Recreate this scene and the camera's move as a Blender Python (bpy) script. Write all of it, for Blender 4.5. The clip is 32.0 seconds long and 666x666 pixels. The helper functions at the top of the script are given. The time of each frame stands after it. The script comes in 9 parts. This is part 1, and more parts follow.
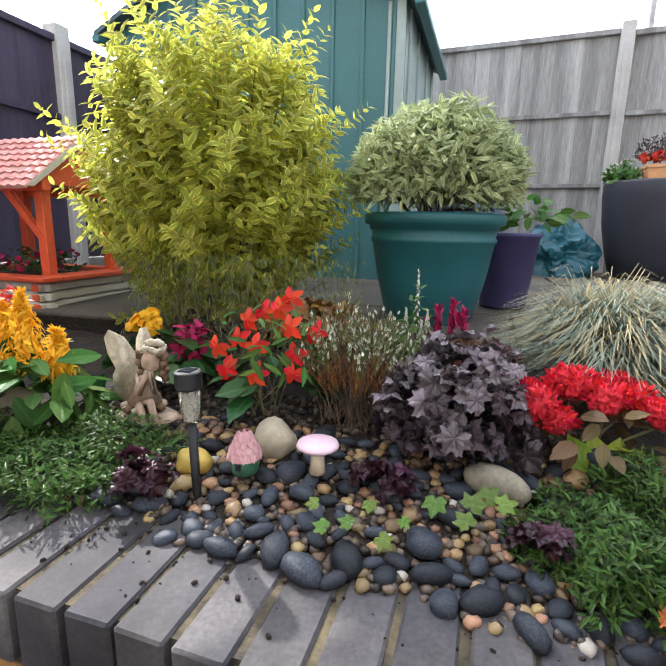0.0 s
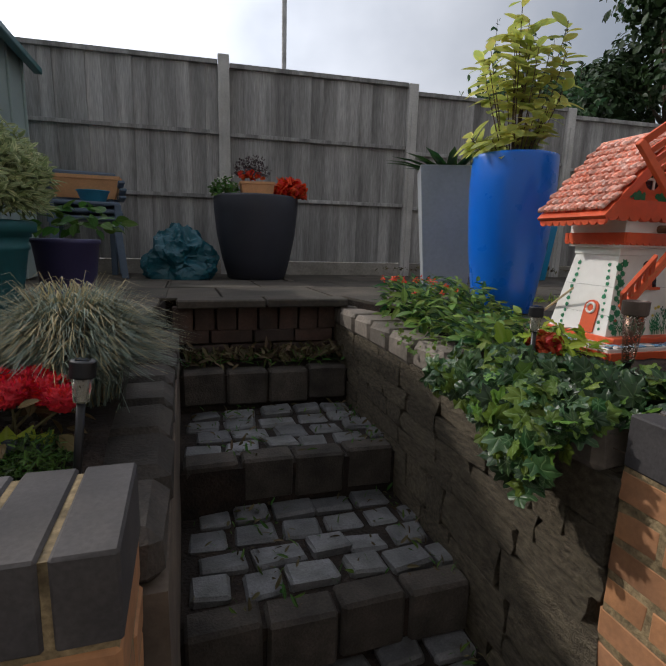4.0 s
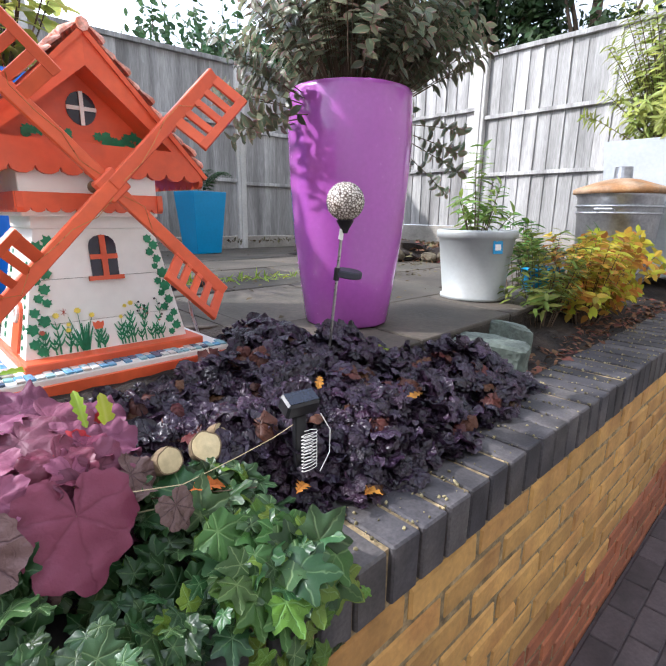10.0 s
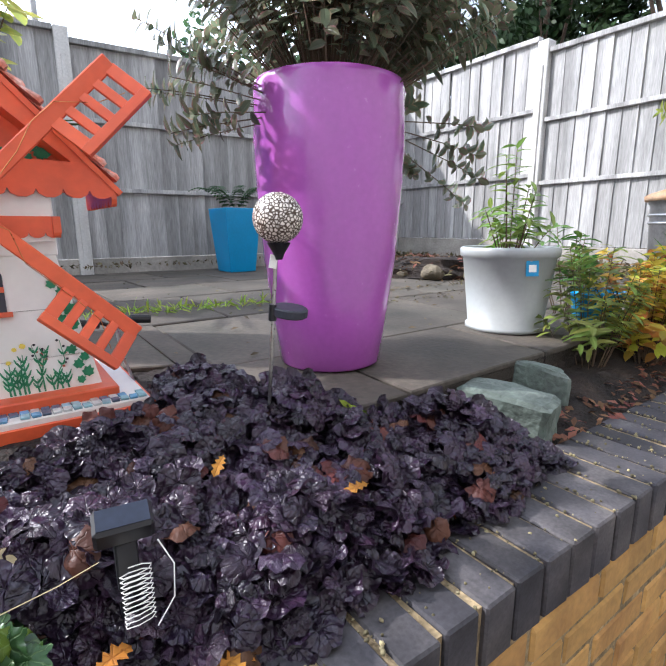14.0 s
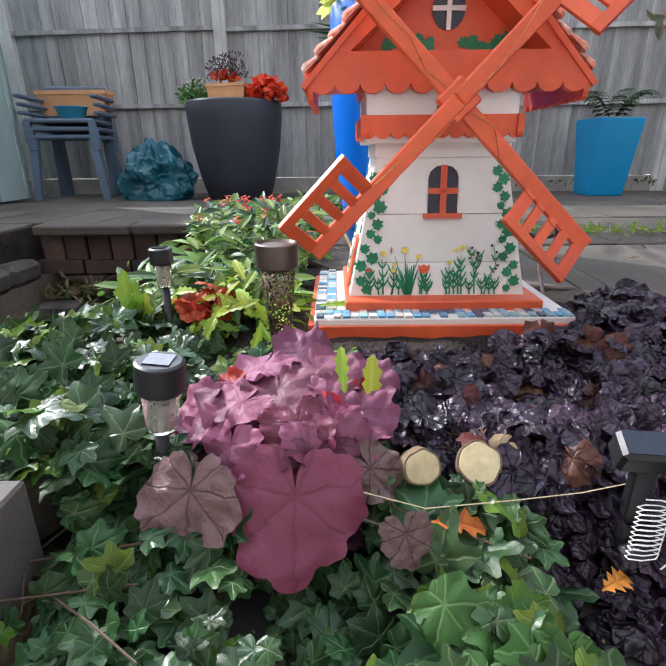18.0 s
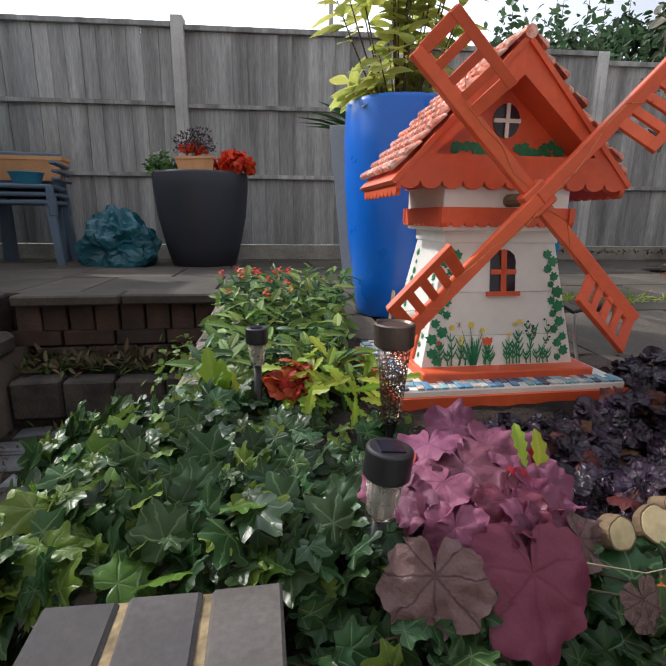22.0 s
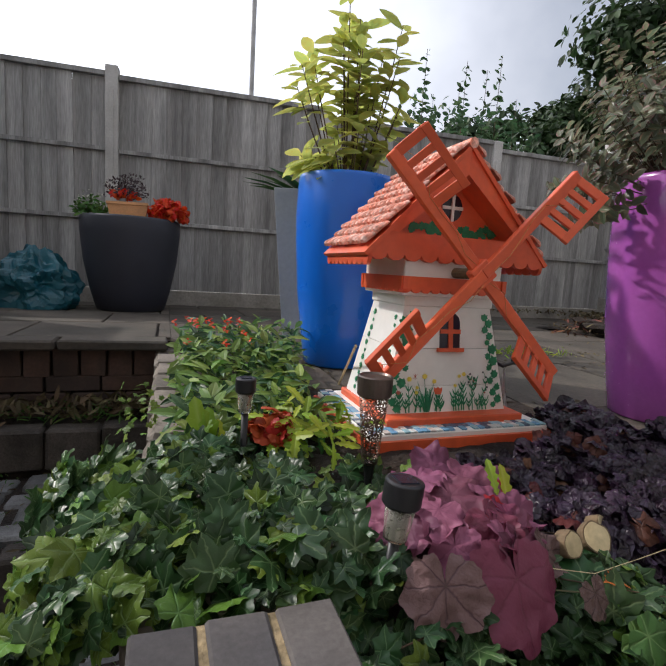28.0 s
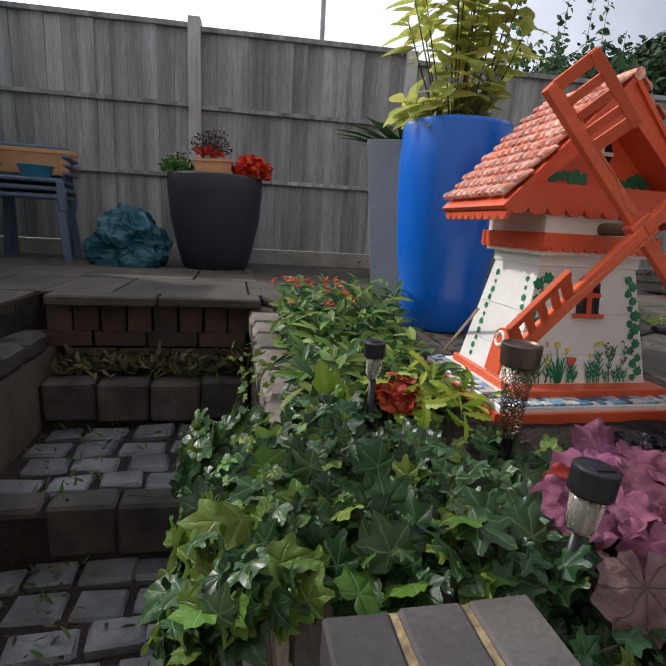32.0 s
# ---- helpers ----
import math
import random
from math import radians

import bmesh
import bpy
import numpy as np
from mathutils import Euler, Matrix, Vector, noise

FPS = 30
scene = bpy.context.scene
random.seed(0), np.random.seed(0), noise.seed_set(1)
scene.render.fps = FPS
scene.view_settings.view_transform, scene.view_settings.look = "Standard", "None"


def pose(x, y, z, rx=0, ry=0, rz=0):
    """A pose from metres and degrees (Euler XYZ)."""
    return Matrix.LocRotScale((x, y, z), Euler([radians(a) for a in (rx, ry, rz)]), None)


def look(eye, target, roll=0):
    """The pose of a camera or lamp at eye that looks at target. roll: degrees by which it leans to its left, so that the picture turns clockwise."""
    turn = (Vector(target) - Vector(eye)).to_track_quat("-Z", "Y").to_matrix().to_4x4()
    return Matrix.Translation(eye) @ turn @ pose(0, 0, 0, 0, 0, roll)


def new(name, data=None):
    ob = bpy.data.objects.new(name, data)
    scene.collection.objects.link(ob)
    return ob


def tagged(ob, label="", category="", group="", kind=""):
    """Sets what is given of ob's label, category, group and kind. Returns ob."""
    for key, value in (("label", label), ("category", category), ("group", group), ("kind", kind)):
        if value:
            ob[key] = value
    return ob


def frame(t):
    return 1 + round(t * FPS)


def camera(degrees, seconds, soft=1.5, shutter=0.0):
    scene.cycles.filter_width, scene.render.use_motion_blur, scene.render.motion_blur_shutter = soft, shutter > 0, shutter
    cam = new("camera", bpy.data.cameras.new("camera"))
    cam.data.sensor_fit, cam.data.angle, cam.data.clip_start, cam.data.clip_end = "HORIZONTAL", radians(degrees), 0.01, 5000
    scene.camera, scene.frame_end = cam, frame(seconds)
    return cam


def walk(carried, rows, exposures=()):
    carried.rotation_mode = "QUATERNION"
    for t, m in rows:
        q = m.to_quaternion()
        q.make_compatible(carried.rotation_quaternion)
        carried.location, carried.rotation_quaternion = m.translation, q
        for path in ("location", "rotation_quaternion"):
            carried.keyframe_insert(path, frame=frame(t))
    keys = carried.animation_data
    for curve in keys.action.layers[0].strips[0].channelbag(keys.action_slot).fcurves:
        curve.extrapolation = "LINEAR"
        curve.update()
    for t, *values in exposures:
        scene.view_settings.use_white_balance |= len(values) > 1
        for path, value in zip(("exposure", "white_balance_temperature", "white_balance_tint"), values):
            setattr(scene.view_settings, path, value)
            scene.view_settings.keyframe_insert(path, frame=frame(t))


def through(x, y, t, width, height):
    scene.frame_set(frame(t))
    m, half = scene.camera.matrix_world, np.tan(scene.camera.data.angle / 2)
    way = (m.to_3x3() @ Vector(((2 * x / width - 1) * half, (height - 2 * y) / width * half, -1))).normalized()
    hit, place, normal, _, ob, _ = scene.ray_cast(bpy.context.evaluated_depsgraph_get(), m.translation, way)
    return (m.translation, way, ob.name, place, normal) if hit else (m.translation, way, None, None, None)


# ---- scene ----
cam = camera(70.0, 32.0)
METRES, EYE, TILT, LEAN, TURN = 3.45, 1.42, 0.0, 0.0, 17.5
ROWS = [
    (0.0, 0.0, 0.0, 0.0, 0.25, -12.39, -1.14),
    (0.5, 0.0105, -0.0006, -0.0012, -2.34, -12.54, 0.66),
    (1.0, 0.0145, -0.0028, -0.0009, -2.9, -10.56, -0.73),
    (1.5, 0.0154, 0.0019, -0.0026, -3.04, -12.03, 1.28),
    (2.0, 0.0156, 0.0029, -0.0022, -5.81, -15.39, 0.52),
    (2.5, 0.0234, -0.0094, 0.0016, -12.54, -14.77, 0.99),
    (3.0, 0.0408, -0.0199, 0.004, -21.01, -13.49, 0.82),
    (3.5, 0.0778, -0.0445, 0.0082, -24.66, -11.13, 1.1),
    (4.0, 0.1339, -0.074, 0.0057, -34.61, -11.0, -1.57),
    (4.5, 0.1674, -0.0945, 0.0047, -45.25, -13.08, -0.38),
    (6.5, 0.2893, -0.1085, 0.0123, -55.87, -14.71, 1.03),
    (7.0, 0.3265, -0.1176, 0.013, -51.87, -13.84, -1.81),
    (7.5, 0.3574, -0.1232, 0.0115, -54.9, -13.12, 1.73),
    (8.0, 0.3885, -0.1071, 0.0095, -55.63, -11.61, 0.51),
    (8.5, 0.4121, -0.104, 0.0093, -67.42, -14.77, -2.43),
    (9.0, 0.4328, -0.1246, 0.0112, -64.09, -13.43, -3.05),
    (9.5, 0.449, -0.139, 0.0072, -62.28, -14.36, -2.52),
    (10.0, 0.4546, -0.1475, 0.0099, -61.27, -13.93, -0.8),
    (10.5, 0.4531, -0.149, 0.0122, -63.22, -14.19, -1.7),
    (11.0, 0.4509, -0.1539, 0.0132, -63.05, -11.14, -0.4),
    (11.5, 0.4545, -0.1564, 0.0111, -61.39, -12.24, -0.08),
    (12.0, 0.468, -0.1619, 0.0081, -59.92, -13.73, 1.85),
    (12.5, 0.4953, -0.148, 0.0052, -58.34, -15.26, 0.23),
    (13.0, 0.5224, -0.1378, 0.0061, -55.57, -13.81, 1.77),
    (13.5, 0.5438, -0.1471, 0.0067, -55.19, -13.83, 1.38),
    (14.0, 0.5669, -0.1663, 0.0136, -53.27, -12.39, 0.18),
    (14.5, 0.5674, -0.1668, 0.0129, -42.58, -14.44, 0.01),
    (15.0, 0.5538, -0.1529, 0.0128, -28.56, -15.96, 1.26),
    (15.5, 0.5343, -0.1296, 0.0109, -26.22, -16.47, 1.67),
    (17.5, 0.5146, -0.1108, 0.0045, -17.97, -18.71, 1.8),
    (18.0, 0.5157, -0.1146, 0.0026, -17.26, -20.8, 0.6),
    (18.5, 0.5127, -0.1133, 0.0028, -16.37, -20.82, -0.04),
    (19.0, 0.5138, -0.1159, 0.0025, -16.19, -20.32, 0.82),
    (19.5, 0.5099, -0.1176, 0.0053, -16.69, -19.72, 1.88),
    (20.0, 0.4754, -0.1055, 0.0127, -23.72, -16.85, 1.66),
    (20.5, 0.4435, -0.092, 0.012, -26.31, -15.92, 1.52),
    (21.0, 0.4318, -0.0886, 0.013, -26.16, -14.81, 0.5),
    (21.5, 0.427, -0.0879, 0.0141, -25.43, -13.66, 0.39),
    (22.0, 0.4283, -0.0877, 0.0138, -26.21, -13.63, -0.55),
    (22.5, 0.43, -0.0862, 0.0126, -24.79, -15.93, 1.25),
    (23.0, 0.4324, -0.087, 0.0124, -25.3, -15.87, 0.73),
    (23.5, 0.4308, -0.0887, 0.0136, -25.03, -15.33, 1.24),
    (24.0, 0.4282, -0.0902, 0.0136, -23.49, -15.89, 2.85),
    (24.5, 0.428, -0.0903, 0.0119, -24.44, -16.95, 2.29),
    (25.0, 0.4308, -0.0908, 0.0112, -25.87, -16.21, 2.44),
    (25.5, 0.4287, -0.0895, 0.0107, -29.45, -14.81, 1.12),
    (27.5, 0.405, -0.1067, 0.017, -32.13, -9.92, -2.09),
    (28.0, 0.3769, -0.0927, 0.0217, -36.64, -7.57, -3.46),
    (28.5, 0.3514, -0.0726, 0.0193, -42.59, -10.59, -0.96),
    (29.0, 0.3565, -0.0656, 0.0199, -42.49, -10.07, -2.04),
    (29.5, 0.3597, -0.0598, 0.0173, -38.83, -11.95, -2.49),
    (30.0, 0.3606, -0.0576, 0.0152, -36.65, -13.95, -2.48),
    (30.5, 0.3616, -0.0547, 0.0165, -35.43, -12.84, -2.4),
    (31.0, 0.3607, -0.0548, 0.0169, -35.41, -12.95, -2.66),
    (31.5, 0.359, -0.0565, 0.0169, -34.58, -13.0, -2.68),
    (32.0, 0.3544, -0.056, 0.0179, -28.99, -12.88, -3.3),
]
EXPOSURES = [(0.0, 0.98, 6200, 12), (2.0, 0.74, 6200, 12), (3.0, 0.16, 6200, 11), (3.6, -0.67, 6300, 11), (4.0, -1.18, 6400, 12), (4.5, -1.07, 6300, 12), (6.5, 0.08, 6100, 11), (7.5, 0.28, 5950, 12), (9.0, 0.48, 5900, 13), (14.0, 0.58, 5850, 13), (15.0, 0.42, 5900, 12), (19.0, 0.52, 6000, 12), (20.0, 0.53, 6100, 13), (20.6, 0.03, 6200, 13), (21.2, -0.32, 6300, 13), (23.0, -0.28, 6350, 13), (25.5, -0.23, 6350, 12), (28.0, -0.62, 6400, 14), (30.0, -0.67, 6400, 15), (32.0, -0.67, 6350, 14)]
walk(cam, [(t, pose(0, 0, EYE, TILT, LEAN, TURN) @ pose(METRES * x, METRES * y, METRES * z, 90 + pitch, roll, yaw)) for t, x, y, z, yaw, pitch, roll in ROWS], EXPOSURES)

# ---- world, sun ----
SUN_DIR = Vector((-0.64, 0.50, 0.60)).normalized()
world = bpy.data.worlds.new("sky")
scene.world = world
world.use_nodes = True
wn, wl = world.node_tree.nodes, world.node_tree.links
wn.clear()
sky = wn.new("ShaderNodeTexSky")
sky.sky_type, sky.sun_disc = "NISHITA", False
sky.sun_elevation = math.asin(SUN_DIR.z)
sky.sun_rotation = math.atan2(SUN_DIR.x, SUN_DIR.y)
sky.air_density, sky.dust_density, sky.ozone_density = 1.2, 3.0, 1.0
tc, cn, cr, cm, bg, wo = (wn.new("ShaderNode" + n) for n in ("TexCoord", "TexNoise", "ValToRGB", "MixRGB", "Background", "OutputWorld"))
cn.inputs["Scale"].default_value, cn.inputs["Detail"].default_value = 2.2, 6
cr.color_ramp.elements[0].position, cr.color_ramp.elements[0].color = 0.30, (0.35, 0.35, 0.35, 1)
cr.color_ramp.elements[1].position, cr.color_ramp.elements[1].color = 0.62, (0.95, 0.95, 0.95, 1)
# thin cloud, brighter towards the sun
dt, pw, sm, ad_, cs = (wn.new("ShaderNode" + n) for n in ("VectorMath", "Math", "Math", "Math", "MixRGB"))
dt.operation = "DOT_PRODUCT"
dt.inputs[1].default_value = tuple(Vector((-0.5, 0.8, 0.32)).normalized())
wl.new(tc.outputs["Generated"], dt.inputs[0])
sm.operation = "MAXIMUM"
sm.inputs[1].default_value = 0.0
wl.new(dt.outputs["Value"], sm.inputs[0])
pw.operation = "POWER"
pw.inputs[1].default_value = 4.0
wl.new(sm.outputs[0], pw.inputs[0])
ad_.operation = "MULTIPLY_ADD"
ad_.inputs[1].default_value, ad_.inputs[2].default_value = 28.0, 8.5
wl.new(pw.outputs[0], ad_.inputs[0])
cs.blend_type = "MULTIPLY"
cs.inputs[0].default_value, cs.inputs[1].default_value = 1.0, (0.95, 1.0, 1.08, 1)
wl.new(ad_.outputs[0], cs.inputs[2])
wl.new(cs.outputs["Color"], cm.inputs[2])
wl.new(tc.outputs["Generated"], cn.inputs["Vector"])
wl.new(cn.outputs["Fac"], cr.inputs["Fac"])
wl.new(cr.outputs["Color"], cm.inputs[0])
wl.new(sky.outputs["Color"], cm.inputs[1])
wl.new(cm.outputs["Color"], bg.inputs["Color"])
bg.inputs["Strength"].default_value = 0.15
wl.new(bg.outputs["Background"], wo.inputs["Surface"])
sun = new("sun", bpy.data.lights.new("sun", "SUN"))
sun.data.energy, sun.data.angle, sun.data.color = 4.0, radians(1.2), (1.0, 0.95, 0.87)
sun.matrix_world = look(SUN_DIR * 30, (0, 0, 0))

# ---- mesh helpers ----
RNG = random.Random(7)
NPR = np.random.RandomState(11)


def empty(name, m, label="", category="", group=""):
    ob = new(name)
    ob.empty_display_size = 0.05
    ob.matrix_world = m
    return tagged(ob, label, category, group)


def mesh_of(name, bm, mat=None, smooth=False):
    me = bpy.data.meshes.new(name)
    bm.normal_update()
    bm.to_mesh(me)
    bm.free()
    if smooth:
        me.polygons.foreach_set("use_smooth", [True] * len(me.polygons))
    if mat:
        me.materials.append(mat)
    return me


def part(name, bm, mat, parent, label="", smooth=False):
    """Links a bmesh or a mesh as one mesh object under a thing or a part."""
    me = bm if isinstance(bm, bpy.types.Mesh) else mesh_of(name, bm, mat, smooth)
    ob = new(name, me)
    if parent:
        ob.parent = parent
    return tagged(ob, label)


def structure(name, bm, mat, label="", smooth=False):
    ob = part(name, bm, mat, None, label, smooth)
    return tagged(ob, kind="structure")


def box(x0, y0, z0, x1, y1, z1, bev=0.0, bm=None, m=None):
    bm = bm or bmesh.new()
    vs = [bm.verts.new(p) for p in ((x0, y0, z0), (x1, y0, z0), (x1, y1, z0), (x0, y1, z0), (x0, y0, z1), (x1, y0, z1), (x1, y1, z1), (x0, y1, z1))]
    fs = [bm.faces.new([vs[i] for i in q]) for q in ((0, 3, 2, 1), (4, 5, 6, 7), (0, 1, 5, 4), (1, 2, 6, 5), (2, 3, 7, 6), (3, 0, 4, 7))]
    if bev:
        es = list({e for f in fs for e in f.edges})
        r = bmesh.ops.bevel(bm, geom=es, offset=bev, segments=1, affect="EDGES")
        vs = list({v for f in r["faces"] for v in f.verts})
    if m:
        bmesh.ops.transform(bm, matrix=m, verts=vs)
    return bm


def lathe(profile, n=32, bm=None, centre=(0, 0), squash=1.0):
    """Turns (radius, height) pairs round z."""
    bm = bm or bmesh.new()
    rings = []
    for r, z in profile:
        rings.append([bm.verts.new((centre[0] + r * math.cos(2 * math.pi * i / n), centre[1] + squash * r * math.sin(2 * math.pi * i / n), z)) for i in range(n)])
    for a, b in zip(rings, rings[1:]):
        for i in range(n):
            bm.faces.new((a[i], a[(i + 1) % n], b[(i + 1) % n], b[i]))
    if profile[0][0] > 1e-5:
        bm.faces.new(rings[0][::-1])
    if profile[-1][0] > 1e-5:
        bm.faces.new(rings[-1])
    return bm


def loft(sections, bm=None, cap=True):
    """Joins rings of points, all of one count."""
    bm = bm or bmesh.new()
    rings = [[bm.verts.new(p) for p in s] for s in sections]
    n = len(rings[0])
    for a, b in zip(rings, rings[1:]):
        for i in range(n):
            bm.faces.new((a[i], a[(i + 1) % n], b[(i + 1) % n], b[i]))
    if cap:
        bm.faces.new(rings[0][::-1])
        bm.faces.new(rings[-1])
    return bm


def tube(points, r, n=6, bm=None, taper=1.0):
    bm = bm or bmesh.new()
    pts = [Vector(p) for p in points]
    secs = []
    for i, p in enumerate(pts):
        d = (pts[min(i + 1, len(pts) - 1)] - pts[max(i - 1, 0)]).normalized()
        a = d.orthogonal().normalized() if abs(d.z) > 0.99 else d.cross(Vector((0, 0, 1))).normalized()
        b = d.cross(a)
        k = r * (1 + (taper - 1) * i / max(1, len(pts) - 1))
        secs.append([p + a * k * math.cos(2 * math.pi * j / n) + b * k * math.sin(2 * math.pi * j / n) for j in range(n)])
    return loft(secs, bm)


def prism(outline, y0, y1, bm=None):
    """Extrudes an (x, z) outline along y."""
    bm = bm or bmesh.new()
    a = [bm.verts.new((x, y0, z)) for x, z in outline]
    b = [bm.verts.new((x, y1, z)) for x, z in outline]
    n = len(outline)
    bm.faces.new(a)
    bm.faces.new(b[::-1])
    for i in range(n):
        bm.faces.new((a[i], b[i], b[(i + 1) % n], a[(i + 1) % n]))
    bmesh.ops.recalc_face_normals(bm, faces=bm.faces)
    return bm


def lump(rx, ry, rz, seed, rough=0.18, sub=2, freq=1.6):
    """A rounded stone."""
    bm = bmesh.new()
    bmesh.ops.create_icosphere(bm, subdivisions=sub, radius=1.0)
    off = Vector((seed * 3.7, seed * 1.3, seed * 7.1))
    for v in bm.verts:
        k = 1 + rough * noise.noise(v.co * freq + off)
        v.co = Vector((v.co.x * rx, v.co.y * ry, v.co.z * rz)) * k
    return bm


# ---- leaves ----
def leaf_template(outline, fold=0.25, curl=0.25, mid=5):
    """Half outline as (width, length) pairs from base to tip; gives verts, faces, uvs. Length along +y, face up +z."""
    verts, uvs, faces = [], [], []
    top = outline[-1][1]
    for w, l in outline:
        z = -curl * (l / top) ** 2 * top
        for s in (-1, 0, 1):
            verts.append((s * w, l, z + (fold * w if s else 0)))
            uvs.append((s * w / top * 0.5 + 0.5, l / top))
    for i in range(len(outline) - 1):
        a = 3 * i
        faces += [(a, a + 1, a + 4, a + 3), (a + 1, a + 2, a + 5, a + 4)]
    return np.array(verts, float), faces, np.array(uvs, float)


def fan_template(radii, dish=0.1, wave=0.0, waves=5, rings=1, notch=0.0, quilt=0.0, ribs=7, crumple=0.0, seed=0.0):
    """A leaf with lobes: radii round its stalk, from the notch at the back round to the notch again."""
    n = len(radii)
    verts, uvs, faces = [(0, 0, 0)], [(0.5, 0.5)], []
    top = max(radii)
    for k in range(1, rings + 1):
        for i, r in enumerate(radii):
            a = -math.pi / 2 + math.pi * 2 * (notch + (1 - 2 * notch) * i / (n - 1))
            rr = r * k / rings
            verts.append((rr * math.cos(a), rr * math.sin(a), -dish * (rr / top) ** 2 * top + wave * math.sin(waves * a + k * 0.4) * rr * (rr / top) ** 3 + quilt * abs(math.sin(ribs / 2 * (a - math.pi / 2))) * rr))
            uvs.append((0.5 + 0.5 * rr / top * math.cos(a), 0.5 + 0.5 * rr / top * math.sin(a)))
    if crumple:
        verts = [(x, y, z + crumple * math.hypot(x, y) * (noise.noise(Vector((x / top * 1.9 + seed, y / top * 1.9, seed * 2))) + 0.45 * noise.noise(Vector((x / top * 4.6, y / top * 4.6 + seed, seed * 3))))) for x, y, z in verts]
    for i in range(n - 1):
        faces.append((0, 1 + i, 2 + i))
        for k in range(1, rings):
            b, c = 1 + (k - 1) * n, 1 + k * n
            faces.append((b + i, c + i, c + i + 1, b + i + 1))
    return np.array(verts, float), faces, np.array(uvs, float)


def raw_mesh(name, verts, faces, uvs, mat, smooth=True):
    me = bpy.data.meshes.new(name)
    me.from_pydata([tuple(v) for v in verts], [], faces)
    layer = me.uv_layers.new(name="leaf")
    loops = np.empty(len(me.loops), dtype=np.int32)
    me.loops.foreach_get("vertex_index", loops)
    layer.data.foreach_set("uv", np.asarray(uvs)[loops].ravel())
    if smooth:
        me.polygons.foreach_set("use_smooth", [True] * len(me.polygons))
    me.materials.append(mat)
    return me


def scatter(name, tmpl, mats, mat):
    """One mesh of many copies of a leaf, by 4 x 4 matrices."""
    v, f, uv = tmpl
    mats = np.asarray([np.array(m) for m in mats])
    n, k = len(mats), len(v)
    allv = np.einsum("nij,kj->nki", mats[:, :3, :3], v) + mats[:, None, :3, 3]
    sizes = np.array([len(q) for q in f])
    flat = np.concatenate([np.array(q) for q in f])
    loops = (flat[None, :] + (np.arange(n) * k)[:, None]).ravel()
    me = bpy.data.meshes.new(name)
    me.vertices.add(n * k)
    me.vertices.foreach_set("co", allv.ravel())
    me.loops.add(len(loops))
    me.loops.foreach_set("vertex_index", loops.astype(np.int32))
    tot = np.tile(sizes, n)
    me.polygons.add(len(tot))
    me.polygons.foreach_set("loop_start", np.concatenate([[0], np.cumsum(tot)[:-1]]).astype(np.int32))
    me.polygons.foreach_set("loop_total", tot.astype(np.int32))
    me.polygons.foreach_set("use_smooth", np.ones(len(tot), dtype=bool))
    layer = me.uv_layers.new(name="leaf")
    layer.data.foreach_set("uv", np.tile(uv[flat], (n, 1)).ravel())
    me.update(calc_edges=True)
    me.materials.append(mat)
    return me


def aim(p, normal, forward, size, roll=0.0):
    """A leaf's pose at p: +z along normal, +y along forward as far as it can."""
    n = Vector(normal).normalized()
    f = Vector(forward)
    f = f - n * f.dot(n)
    if f.length < 1e-4:
        f = n.orthogonal()
    f.normalize()
    if roll:
        f = (Matrix.Rotation(roll, 3, n) @ f)
    x = f.cross(n)
    m = Matrix((x, f, n)).transposed().to_4x4()
    return Matrix.Translation(p) @ m @ Matrix.Diagonal((size, size, size, 1))


def rnd_dir(rng, up=-1.0):
    while True:
        d = Vector((rng.gauss(0, 1), rng.gauss(0, 1), rng.gauss(0, 1)))
        if d.length > 0.1:
            d.normalize()
            if d.z >= up:
                return d


def crown(rng, n, radii, size, up=-0.6, inner=0.55, wild=0.6, centre=(0, 0, 0), lumps=0.18, droop=0.0, rise=0.3):
    """Leaf poses over and in an uneven ball."""
    out = []
    off = Vector((rng.random() * 50, rng.random() * 50, rng.random() * 50))
    for _ in range(n):
        d = rnd_dir(rng, up)
        k = (1 - (1 - inner) * rng.random() ** 1.6) * (1 + lumps * 2 * noise.noise(d * 2.3 + off))
        p = Vector((d.x * radii[0] * k, d.y * radii[1] * k, d.z * radii[2] * k)) + Vector(centre)
        nrm = d * 0.5 + rnd_dir(rng) * wild + Vector((0, 0, 0.5))
        fwd = d + rnd_dir(rng) * 0.6 + Vector((0, 0, rise - droop))
        out.append(aim(p, nrm, fwd, size * rng.uniform(0.7, 1.25)))
    return out


# ---- materials ----
def nodes_of(name):
    m = bpy.data.materials.new(name)
    m.use_nodes = True
    nt = m.node_tree
    return m, nt.nodes, nt.links, nt.nodes["Principled BSDF"]


